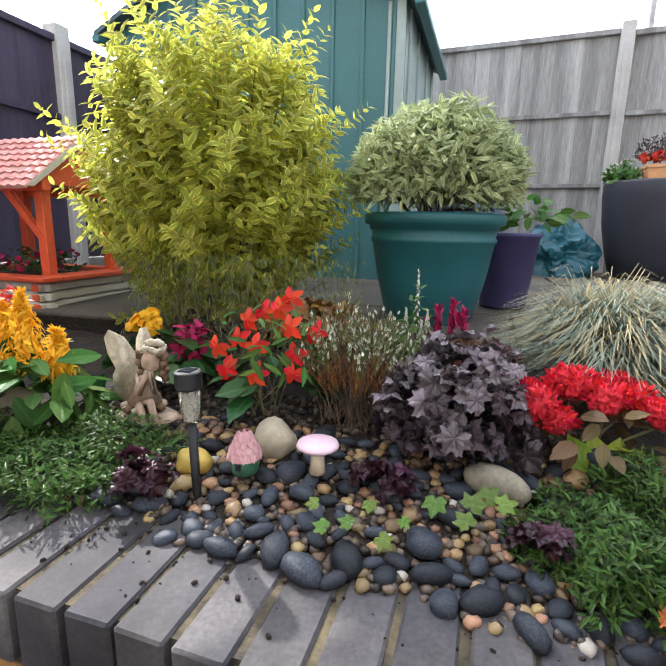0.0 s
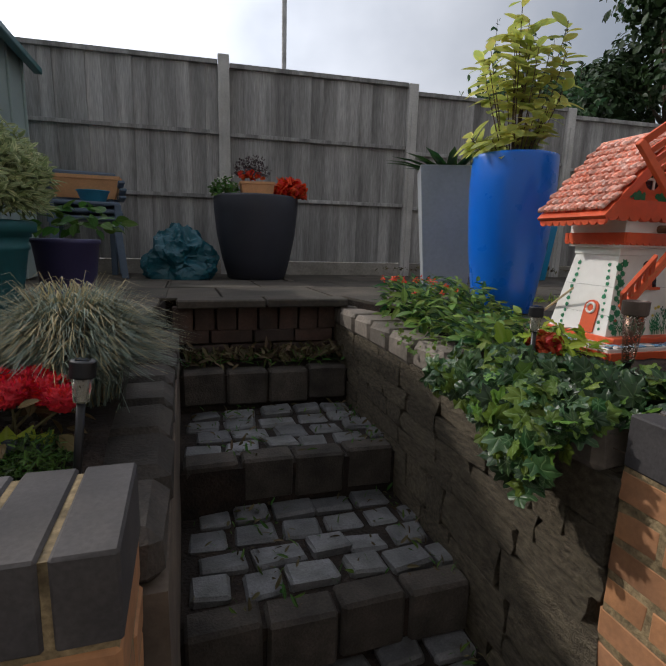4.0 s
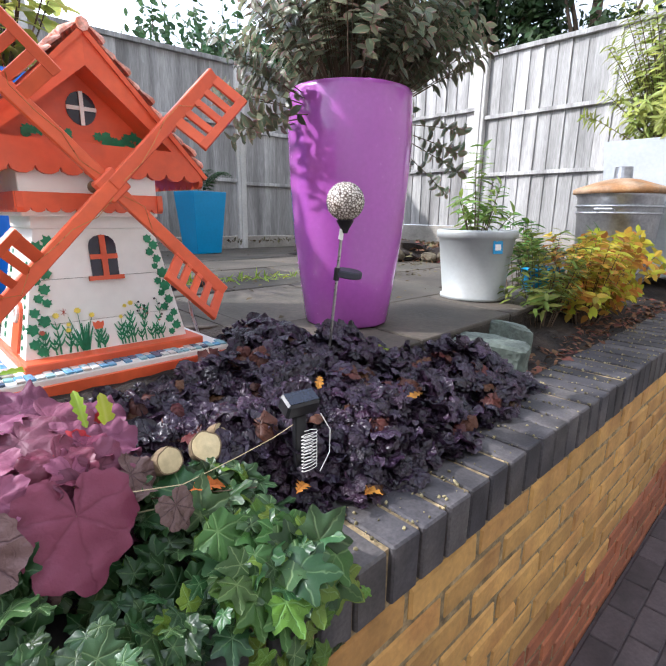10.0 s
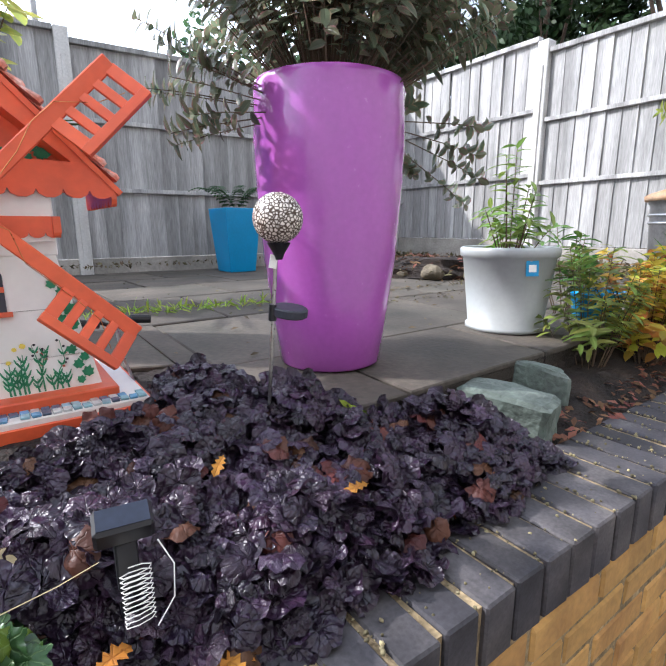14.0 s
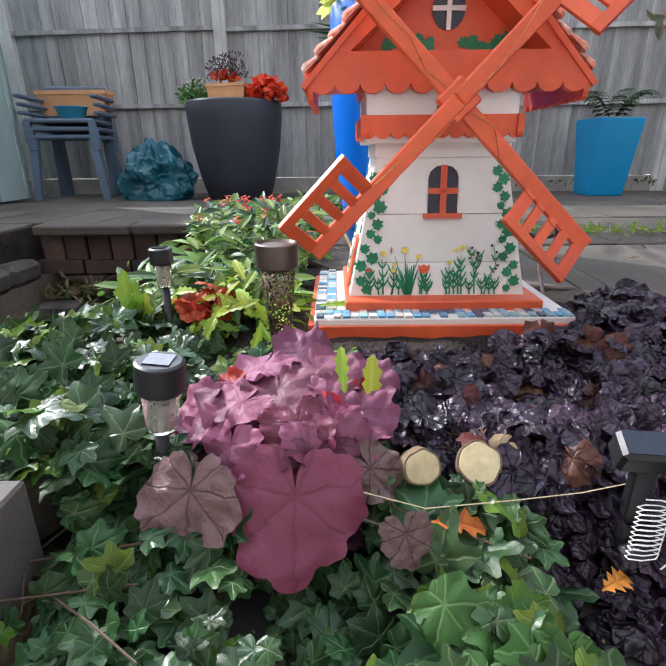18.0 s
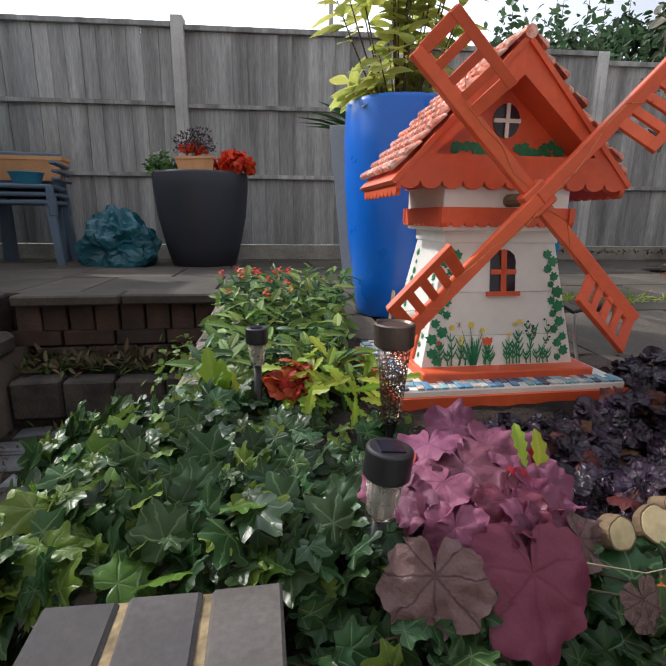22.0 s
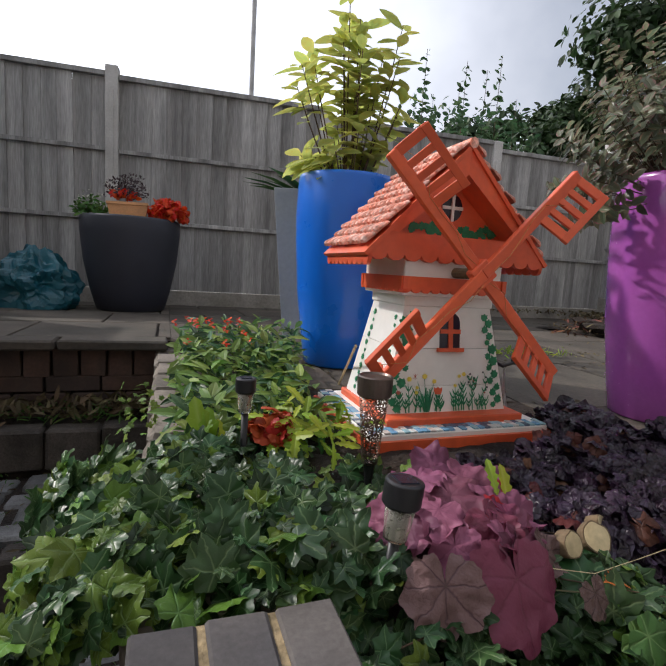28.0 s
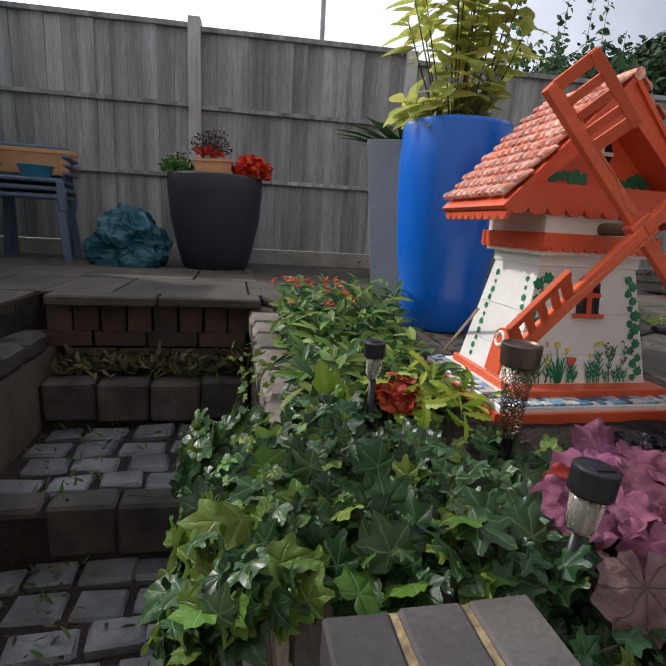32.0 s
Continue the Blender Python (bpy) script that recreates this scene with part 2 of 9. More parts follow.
def stuff_mat(name, colour, rough=0.7, vary=0.25, scale=6.0, fine=60.0, bump=0.3, bdist=0.004, metal=0.0, rand=0.0, tint=None, tint_amount=0.4, spec=0.5, coat=0.0, stretch=(1, 1, 1), rand_hue=0.0, island=False):
    """A base colour with variation at two scales, relief, and a shade that differs from object to object."""
    m, n, l, b = nodes_of(name)
    tcn, mp = n.new("ShaderNodeTexCoord"), n.new("ShaderNodeMapping")
    mp.inputs["Scale"].default_value = stretch
    l.new(tcn.outputs["Object"], mp.inputs["Vector"])
    oi = n.new("ShaderNodeNewGeometry") if island else n.new("ShaderNodeObjectInfo")
    rnd = oi.outputs["Random Per Island"] if island else oi.outputs["Random"]
    add = n.new("ShaderNodeVectorMath")
    add.operation = "ADD"
    sc = n.new("ShaderNodeVectorMath")
    sc.operation = "SCALE"
    sc.inputs[0].default_value = (37.0, 21.0, 13.0)
    l.new(rnd, sc.inputs["Scale"])
    l.new(mp.outputs["Vector"], add.inputs[0])
    l.new(sc.outputs[0], add.inputs[1])
    big, small = n.new("ShaderNodeTexNoise"), n.new("ShaderNodeTexNoise")
    for t, s, d in ((big, scale, 5), (small, fine, 4)):
        t.inputs["Scale"].default_value, t.inputs["Detail"].default_value = s, d
        l.new(add.outputs[0], t.inputs["Vector"])
    r1 = n.new("ShaderNodeMapRange")
    r1.inputs["From Min"].default_value, r1.inputs["From Max"].default_value = 0.3, 0.7
    r1.inputs["To Min"].default_value, r1.inputs["To Max"].default_value = 1 - vary, 1 + vary
    l.new(big.outputs["Fac"], r1.inputs["Value"])
    r2 = n.new("ShaderNodeMapRange")
    r2.inputs["From Min"].default_value, r2.inputs["From Max"].default_value = 0.3, 0.7
    r2.inputs["To Min"].default_value, r2.inputs["To Max"].default_value = 1 - vary * 0.6, 1 + vary * 0.6
    l.new(small.outputs["Fac"], r2.inputs["Value"])
    mu = n.new("ShaderNodeMath")
    mu.operation = "MULTIPLY"
    l.new(r1.outputs[0], mu.inputs[0])
    l.new(r2.outputs[0], mu.inputs[1])
    val = mu.outputs[0]
    if rand:
        r3 = n.new("ShaderNodeMapRange")
        r3.inputs["To Min"].default_value, r3.inputs["To Max"].default_value = 1 - rand, 1 + rand
        l.new(rnd, r3.inputs["Value"])
        mu2 = n.new("ShaderNodeMath")
        mu2.operation = "MULTIPLY"
        l.new(val, mu2.inputs[0])
        l.new(r3.outputs[0], mu2.inputs[1])
        val = mu2.outputs[0]
    col = n.new("ShaderNodeMixRGB")
    col.inputs[1].default_value = (*colour, 1)
    col.inputs[2].default_value = (*(tint or colour), 1)
    rt = n.new("ShaderNodeMapRange")
    rt.inputs["From Min"].default_value, rt.inputs["From Max"].default_value = 0.42, 0.68
    rt.inputs["To Max"].default_value = tint_amount if tint else 0.0
    tn = n.new("ShaderNodeTexNoise")
    tn.inputs["Scale"].default_value, tn.inputs["Detail"].default_value = scale * 0.7, 6
    l.new(add.outputs[0], tn.inputs["Vector"])
    l.new(tn.outputs["Fac"], rt.inputs["Value"])
    l.new(rt.outputs[0], col.inputs[0])
    hs = n.new("ShaderNodeHueSaturation")
    l.new(col.outputs[0], hs.inputs["Color"])
    l.new(val, hs.inputs["Value"])
    if rand_hue:
        r4 = n.new("ShaderNodeMapRange")
        r4.inputs["To Min"].default_value, r4.inputs["To Max"].default_value = 0.5 - rand_hue, 0.5 + rand_hue
        wn_ = n.new("ShaderNodeTexWhiteNoise")
        wn_.noise_dimensions = "1D"
        l.new(rnd, wn_.inputs["W"])
        l.new(wn_.outputs["Value"], r4.inputs["Value"])
        l.new(r4.outputs[0], hs.inputs["Hue"])
    l.new(hs.outputs["Color"], b.inputs["Base Color"])
    rr = n.new("ShaderNodeMapRange")
    rr.inputs["To Min"].default_value, rr.inputs["To Max"].default_value = max(0.02, rough - 0.12), min(1, rough + 0.12)
    l.new(small.outputs["Fac"], rr.inputs["Value"])
    l.new(rr.outputs[0], b.inputs["Roughness"])
    b.inputs["Metallic"].default_value = metal
    b.inputs["Specular IOR Level"].default_value = spec
    b.inputs["Coat Weight"].default_value = coat
    if bump:
        bp = n.new("ShaderNodeBump")
        bp.inputs["Strength"].default_value, bp.inputs["Distance"].default_value = bump, bdist
        ad = n.new("ShaderNodeMath")
        ad.operation = "MULTIPLY_ADD"
        ad.inputs[1].default_value = 0.6
        l.new(small.outputs["Fac"], ad.inputs[0])
        l.new(big.outputs["Fac"], ad.inputs[2])
        l.new(ad.outputs[0], bp.inputs["Height"])
        l.new(bp.outputs["Normal"], b.inputs["Normal"])
    return m


def leaf_mat(name, colour, edge=None, edge_at=0.6, vein=None, rough=0.4, rand=0.3, hue=0.03, through=0.35, spec=0.3, fan=False, vein_n=6.0, back=None, bump=0.5, blotch=None, pucker=0.0, vein_mix=0.6, crinkle=0.0, twig=0.30, rib=1.0, blister=0.0):
    """A leaf: midrib and side veins from its own uv, a margin of another colour, some light through it."""
    m, n, l, b = nodes_of(name)
    uvn = n.new("ShaderNodeUVMap")
    uvn.uv_map = "leaf"
    sp = n.new("ShaderNodeSeparateXYZ")
    l.new(uvn.outputs["UV"], sp.inputs[0])

    def op(kind, a, c=0.0, d=None):
        q = n.new("ShaderNodeMath")
        q.operation = kind
        for i, v in enumerate((a, c) if d is None else (a, c, d)):
            if isinstance(v, (int, float)):
                q.inputs[i].default_value = v
            else:
                l.new(v, q.inputs[i])
        return q.outputs[0]

    du = op("SUBTRACT", sp.outputs["X"], 0.5)
    dv = op("SUBTRACT", sp.outputs["Y"], 0.5)
    if fan:
        rad = op("SQRT", op("ADD", op("MULTIPLY", du, du), op("MULTIPLY", dv, dv)))
        wob = n.new("ShaderNodeTexNoise")
        wob.inputs["Scale"].default_value = 7.0
        l.new(uvn.outputs["UV"], wob.inputs["Vector"])
        ang = op("ADD", op("SUBTRACT", op("ARCTAN2", dv, du), math.pi / 2), op("MULTIPLY", op("SUBTRACT", wob.outputs["Fac"], 0.5), 0.35))
        wave = op("ABSOLUTE", op("SINE", op("MULTIPLY", ang, vein_n / 2)))
        main = op("SUBTRACT", 1.0, op("MULTIPLY", op("MULTIPLY", wave, rad), 130.0 / vein_n))
        twig_ = op("SUBTRACT", 1.0, op("MULTIPLY", op("ABSOLUTE", op("SINE", op("SUBTRACT", op("MULTIPLY", rad, 24.0), op("MULTIPLY", wave, 2.4)))), 5.0))
        veinf = op("MAXIMUM", main, op("MULTIPLY", twig_, twig))
        edgef = op("MULTIPLY", rad, 2.0)
    else:
        au = op("ABSOLUTE", du)
        side = op("ABSOLUTE", op("SINE", op("MULTIPLY", op("SUBTRACT", sp.outputs["Y"], op("MULTIPLY", au, 1.2)), vein_n * 3.14)))
        midr = op("SUBTRACT", 1.0, op("MULTIPLY", au, 40.0))
        veinf = op("MAXIMUM", midr, op("MULTIPLY", op("SUBTRACT", 1.0, op("MULTIPLY", side, 5.0)), 0.5))
        edgef = op("MULTIPLY", au, 5.0)
    veinf = op("MINIMUM", op("MAXIMUM", veinf, 0.0), 1.0)
    geo = n.new("ShaderNodeNewGeometry")
    oi = n.new("ShaderNodeObjectInfo")
    rnd = op("FRACT", op("ADD", geo.outputs["Random Per Island"], oi.outputs["Random"]))
    tcn = n.new("ShaderNodeTexCoord")
    no = n.new("ShaderNodeTexNoise")
    no.inputs["Scale"].default_value, no.inputs["Detail"].default_value = 45, 4
    l.new(tcn.outputs["Object"], no.inputs["Vector"])
    c0 = (*colour, 1)
    mixe = n.new("ShaderNodeMixRGB")
    mixe.inputs[1].default_value, mixe.inputs[2].default_value = c0, (*(edge or colour), 1)
    if edge:
        er = n.new("ShaderNodeMapRange")
        er.inputs["From Min"].default_value, er.inputs["From Max"].default_value = edge_at - 0.08, edge_at + 0.08
        l.new(op("ADD", edgef, op("MULTIPLY", op("SUBTRACT", no.outputs["Fac"], 0.5), 0.5)), er.inputs["Value"])
        l.new(er.outputs[0], mixe.inputs[0])
    else:
        mixe.inputs[0].default_value = 0
    mixv = n.new("ShaderNodeMixRGB")
    l.new(mixe.outputs[0], mixv.inputs[1])
    mixv.inputs[2].default_value = (*(vein or colour), 1)
    l.new(op("MULTIPLY", veinf, vein_mix if vein else 0.0), mixv.inputs[0])
    last = mixv.outputs[0]
    if blotch:
        mb = n.new("ShaderNodeMixRGB")
        br = n.new("ShaderNodeMapRange")
        br.inputs["From Min"].default_value, br.inputs["From Max"].default_value = 0.5, 0.62
        l.new(no.outputs["Fac"], br.inputs["Value"])
        l.new(br.outputs[0], mb.inputs[0])
        l.new(last, mb.inputs[1])
        mb.inputs[2].default_value = (*blotch, 1)
        last = mb.outputs[0]
    hs = n.new("ShaderNodeHueSaturation")
    l.new(last, hs.inputs["Color"])
    l.new(op("ADD", 1 - rand, op("MULTIPLY", rnd, 2 * rand)), hs.inputs["Value"])
    wnn = n.new("ShaderNodeTexWhiteNoise")
    wnn.noise_dimensions = "1D"
    l.new(rnd, wnn.inputs["W"])
    l.new(op("ADD", 0.5 - hue, op("MULTIPLY", wnn.outputs["Value"], 2 * hue)), hs.inputs["Hue"])
    l.new(hs.outputs["Color"], b.inputs["Base Color"])
    b.inputs["Roughness"].default_value = rough
    b.inputs["Specular IOR Level"].default_value = spec
    bp = n.new("ShaderNodeBump")
    bp.inputs["Strength"].default_value, bp.inputs["Distance"].default_value = bump, 0.002
    relief = op("SUBTRACT", op("MULTIPLY", no.outputs["Fac"], 0.5), op("MULTIPLY", veinf, rib))
    if fan and pucker:
        relief = op("ADD", relief, op("MULTIPLY", op("MULTIPLY", wave, rad), pucker))
    if fan and crinkle:
        relief = op("ADD", relief, op("MULTIPLY", wob.outputs["Fac"], crinkle))
    if blister:
        vo = n.new("ShaderNodeTexVoronoi")
        vo.feature, vo.inputs["Scale"].default_value = "SMOOTH_F1", 7.5
        l.new(uvn.outputs["UV"], vo.inputs["Vector"])
        relief = op("SUBTRACT", relief, op("MULTIPLY", vo.outputs["Distance"], blister))
    l.new(relief, bp.inputs["Height"])
    l.new(bp.outputs["Normal"], b.inputs["Normal"])
    tr = n.new("ShaderNodeBsdfTranslucent")
    l.new(hs.outputs["Color"], tr.inputs["Color"])
    mx = n.new("ShaderNodeMixShader")
    mx.inputs[0].default_value = through
    l.new(b.outputs[0], mx.inputs[1])
    l.new(tr.outputs[0], mx.inputs[2])
    l.new(mx.outputs[0], n["Material Output"].inputs["Surface"])
    return m


M = dict(
    engineering=stuff_mat("blue_engineering_brick", (0.048, 0.045, 0.050), 0.74, 0.40, 9, 150, 0.45, 0.002, rand=0.30, tint=(0.105, 0.094, 0.090), tint_amount=0.8, spec=0.3),
    buff=stuff_mat("buff_brick", (0.50, 0.29, 0.09), 0.85, 0.22, 7, 70, 0.6, 0.003, rand=0.16, tint=(0.31, 0.15, 0.05), tint_amount=0.8),
    redbrick=stuff_mat("red_brick", (0.33, 0.11, 0.05), 0.85, 0.25, 7, 70, 0.6, 0.003, rand=0.2, tint=(0.20, 0.08, 0.05), tint_amount=0.6),
    orangebrick=stuff_mat("orange_brick", (0.42, 0.20, 0.09), 0.85, 0.2, 7, 70, 0.6, 0.003, rand=0.15, tint=(0.33, 0.17, 0.10), tint_amount=0.5),
    mortar=stuff_mat("mortar", (0.28, 0.210, 0.115), 0.95, 0.5, 26, 120, 0.9, 0.006, tint=(0.17, 0.125, 0.065), tint_amount=0.9),
    oldbrick=stuff_mat("dark_old_brick", (0.055, 0.038, 0.032), 0.85, 0.3, 7, 70, 0.6, 0.003, rand=0.25, tint=(0.13, 0.07, 0.05), tint_amount=0.5),
    edging=stuff_mat("edging_block", (0.066, 0.055, 0.046), 0.85, 0.45, 10, 140, 0.9, 0.007, rand=0.25, tint=(0.04, 0.034, 0.028), tint_amount=0.7),
    paver=stuff_mat("block_paver", (0.075, 0.06, 0.065), 0.8, 0.3, 9, 90, 0.5, 0.003, rand=0.25),
    dirt=stuff_mat("soil", (0.017, 0.011, 0.008), 0.95, 0.5, 12, 90, 1.0, 0.015, tint=(0.042, 0.027, 0.018), tint_amount=0.6),
    slab=stuff_mat("paving_slab", (0.088, 0.072, 0.056), 0.85, 0.4, 3.0, 60, 0.7, 0.004, rand=0.15, tint=(0.055, 0.05, 0.038), tint_amount=0.85),
    granite=stuff_mat("granite_sett", (0.165, 0.165, 0.172), 0.55, 0.35, 12, 160, 0.7, 0.006, rand=0.25, tint=(0.10, 0.10, 0.09), tint_amount=0.6),
    walling=stuff_mat("walling_stone", (0.155, 0.125, 0.083), 0.9, 0.4, 9, 60, 1.0, 0.02, rand=0.2, tint=(0.11, 0.09, 0.055), tint_amount=0.7),
    fence=stuff_mat("weathered_board", (0.36, 0.35, 0.335), 0.9, 0.38, 1.8, 26, 0.8, 0.004, rand=0.18, tint=(0.20, 0.19, 0.182), tint_amount=0.65, stretch=(6, 6, 0.7)),
    stained=stuff_mat("aubergine_stained_board", (0.060, 0.046, 0.082), 0.8, 0.3, 1.8, 26, 0.6, 0.004, rand=0.15, tint=(0.085, 0.07, 0.10), tint_amount=0.5, stretch=(6, 6, 0.7)),
    post=stuff_mat("concrete_post", (0.56, 0.54, 0.51), 0.9, 0.16, 3, 80, 0.6, 0.003, tint=(0.25, 0.24, 0.21), tint_amount=0.5),
    gravelboard=stuff_mat("gravel_board", (0.34, 0.31, 0.27), 0.9, 0.25, 5, 60, 0.9, 0.006, tint=(0.19, 0.18, 0.15), tint_amount=0.6),
)

# ---- levels of the plan ----
GROUND, COPE, PIER, SOILZ = 0.0, 0.975, 1.12, 1.06
FRONT = 0.357


def patio_z(y):
    return 1.09 + 0.03 * (min(y, 2.3) - 0.75) - 0.017 * max(0.0, y - 2.3)


def piece(name, me, parent, m):
    ob = new(name, me)
    ob.parent = parent
    ob.matrix_basis = m
    return ob


def brick_mesh(name, sx, sy, sz, mat, bev=0.003):
    return mesh_of(name, box(-sx / 2, -sy / 2, -sz / 2, sx / 2, sy / 2, sz / 2, bev), mat)


def jit(rng, p, a=0.0015, d=0.5):
    return pose(p[0] + rng.uniform(-a, a), p[1] + rng.uniform(-a, a), p[2] + rng.uniform(-a, a), rng.uniform(-d, d), rng.uniform(-d, d), rng.uniform(-d, d))


# ---- ground ----
ground = structure("ground", box(-60, -60, -0.3, 60, 60, -0.012), M["dirt"], "dark ground under the garden and its paving")
M["joint"] = stuff_mat("stained_mortar", (0.085, 0.066, 0.036), 0.95, 0.5, 22, 120, 0.9, 0.006, tint=(0.028, 0.024, 0.018), tint_amount=0.95)
paving = structure("pavement", box(-3.4, -3.4, -0.011, 7.4, 0.36, -0.006), M["paver"], "dark block paving at the foot of the garden wall")

# ---- front retaining walls ----
wall_core = structure("wall_south", box(1.535, 0.367, -0.2, 6.05, 0.566, 0.9705), M["mortar"], "buff brick retaining wall with a dark brick coping")
wall_left = structure("wall_southwest", box(-3.2, 0.365, -0.2, 0.245, 0.552, 0.9785), M["joint"], "brick retaining wall with a dark brick coping")
pier_r = structure("pier_east", box(1.311, 0.348, -0.2, 1.509, 0.536, 1.131), M["mortar"], "square brick pier capped with three blue bricks")
pier_l = structure("pier_west", box(0.246, 0.355, -0.2, 0.442, 0.534, 1.134), M["mortar"], "square brick pier capped with three blue bricks")

# ---- stair: core, setts and edging come as pieces below ----
stair = structure("stair", box(0.46, 0.10, -0.2, 1.34, 2.45, 0.13), M["dirt"], "garden steps of worn setts and dark brick edging")
for y0_, y1_, z_ in ((0.40, 0.968, 0.275), (0.97, 1.528, 0.435), (1.53, 2.148, 0.612), (2.15, 2.45, 0.79)):
    part("step", box(0.46, y0_, 0.125, 1.34, y1_, z_), M["dirt"], stair)
# added wall, never in view: cuts sky light and bounces sun onto the garden
bounce_wall = structure("house_wall", box(-5.5, -1.75, -0.2, 9.5, -1.45, 5.6), stuff_mat("house_render", (0.42, 0.40, 0.37), 0.9, 0.2, 2, 40, 0.4, 0.004), "plain unseen wall added behind the yard to block sky and bounce light")
stonewall = structure("wall_stair_east", box(1.335, 0.57, -0.2, 1.46, 2.45, 1.0), stuff_mat("earthy_mortar", (0.10, 0.08, 0.055), 0.95, 0.35, 14, 120, 0.8, 0.006), "rough stone wall beside the garden steps")
leftstair = structure("wall_stair_west", box(0.30, 0.578, -0.2, 0.478, 2.40, 0.905), stuff_mat("old_render", (0.17, 0.13, 0.10), 0.9, 0.3, 4, 50, 0.6, 0.005, tint=(0.10, 0.08, 0.06), tint_amount=0.6), "rendered side wall of the garden steps")

# ---- patio ----
REGIONS = [
    [(2.42, 0.785), (3.52, 0.815), (5.95, 1.05), (5.95, 4.85), (2.42, 4.85)],
    [(1.36, 2.40), (1.55, 1.90), (1.80, 1.52), (2.42, 1.30), (2.42, 4.85), (1.36, 4.85)],
    [(0.42, 2.40), (1.36, 2.40), (1.36, 4.85), (0.42, 4.85)],
    [(-2.6, 1.25), (0.28, 1.38), (0.42, 2.40), (0.42, 4.85), (-2.6, 4.85)],
]


def clip(poly, region):
    out = poly
    for (ax, ay), (bx, by) in zip(region, region[1:] + region[:1]):
        src, out = out, []
        for (px, py), (qx, qy) in zip(src, src[1:] + src[:1]):
            p = (bx - ax) * (py - ay) - (by - ay) * (px - ax)
            q = (bx - ax) * (qy - ay) - (by - ay) * (qx - ax)
            if p >= 0:
                out.append((px, py))
            if p * q < 0:
                k = p / (p - q)
                out.append((px + (qx - px) * k, py + (qy - py) * k))
        if not out:
            break
    return out


bm = bmesh.new()
for reg in REGIONS:
    lo = [bm.verts.new((x, y, 0.3)) for x, y in reg]
    hi = [bm.verts.new((x, y, patio_z(y) - 0.012)) for x, y in reg]
    bm.faces.new(hi)
    for i in range(len(reg)):
        j = (i + 1) % len(reg)
        bm.faces.new((lo[i], lo[j], hi[j], hi[i]))
patio = structure("patio", bm, M["dirt"], "raised patio of weathered concrete slabs with weedy joints")

# ---- planting beds ----
def soil_height(x, y):
    n = 0.018 * noise.noise(Vector((x * 6, y * 6, 0))) + 0.008 * noise.noise(Vector((x * 22, y * 22, 3)))
    if x > 1.0:
        base = 0.985 + 0.095 * min(1, max(0, (y - 0.55) / 0.45)) + (0.015 if 1.5 < x < 2.6 else 0)
        base -= 0.03 * min(1, max(0, (x - 2.6) / 0.3))
    else:
        base = 0.965 + 0.085 * min(1, max(0, (y - 0.45) / 0.55))
    return base + n


def bed(name, x0, x1, y0, y1, step, label):
    nx, ny = int((x1 - x0) / step), int((y1 - y0) / step)
    b = bmesh.new()
    g = [[b.verts.new((x0 + (x1 - x0) * i / nx, y0 + (y1 - y0) * j / ny, 0)) for i in range(nx + 1)] for j in range(ny + 1)]
    for row in g:
        for v in row:
            v.co.z = soil_height(v.co.x, v.co.y)
    for j in range(ny):
        for i in range(nx):
            b.faces.new((g[j][i], g[j][i + 1], g[j + 1][i + 1], g[j + 1][i]))
    return structure(name, b, M["dirt"], label, True)


bed("bed_east", 1.40, 5.95, 0.555, 1.32, 0.03, "dark soil and leaf mould of the planting bed")
bed("bed_behind", 1.40, 2.5, 1.31, 2.0, 0.04, "dark soil of the planting bed behind the ornament")
bed("bed_west", -3.1, 0.36, 0.43, 1.45, 0.03, "dark soil of the pebbled planting bed")

# ---- fences ----
def fence_run(name, n, label, z_top, z_foot, width=1.75, wood="fence"):
    """A run of boarded panels between concrete posts, along +x from the origin, seen from -y."""
    top = empty(name, pose(0, 0, 0), label, "fence")
    board = mesh_of("board", loft([[(-0.066, 0, 0), (0.066, -0.012, 0), (0.066, 0.004, 0), (-0.066, 0.01, 0)], [(-0.066, 0, 1), (0.066, -0.012, 1), (0.066, 0.004, 1), (-0.066, 0.01, 1)]]), M[wood])
    for k in range(n):
        zt, zf = z_top(k), z_foot(k)
        x0 = k * (width + 0.105) + 0.0525
        pb = box(-0.05, -0.05, zf - 0.4, 0.05, 0.06, zt + 0.075, 0.006)
        box(-0.018, -0.062, zf, 0.018, -0.048, zt - 0.12, 0.003, bm=pb)
        part("post", pb, M["post"], top).matrix_basis = pose(x0 - 0.0525, 0, 0)
        part("gravel_board", box(x0, -0.02, zf - 0.3, x0 + width, 0.03, zf + 0.14, 0.004), M["gravelboard"], top)
        nb = int(width / 0.118)
        for i in range(nb):
            piece("board", board, top, pose(x0 + width * (i + 0.5) / nb, 0.005, zf + 0.145, RNG.uniform(-0.3, 0.3), RNG.uniform(-0.4, 0.4), 0) @ Matrix.Diagonal((1.04, 1, zt - zf - 0.165, 1)))
        h = zt - zf - 0.16
        for f_ in (0.33, 0.655):
            part("rail", box(x0, -0.034, zf + 0.14 + h * f_, x0 + width, -0.006, zf + 0.14 + h * f_ + 0.034, 0.003), M[wood], top)
        part("capping", box(x0, -0.036, zt - 0.03, x0 + width, 0.03, zt + 0.01, 0.003), M[wood], top)
    x0 = n * (width + 0.105)
    part("post", box(x0 - 0.05, -0.05, z_foot(n - 1) - 0.4, x0 + 0.05, 0.06, z_top(n - 1) + 0.075, 0.006), M["post"], top)
    return top


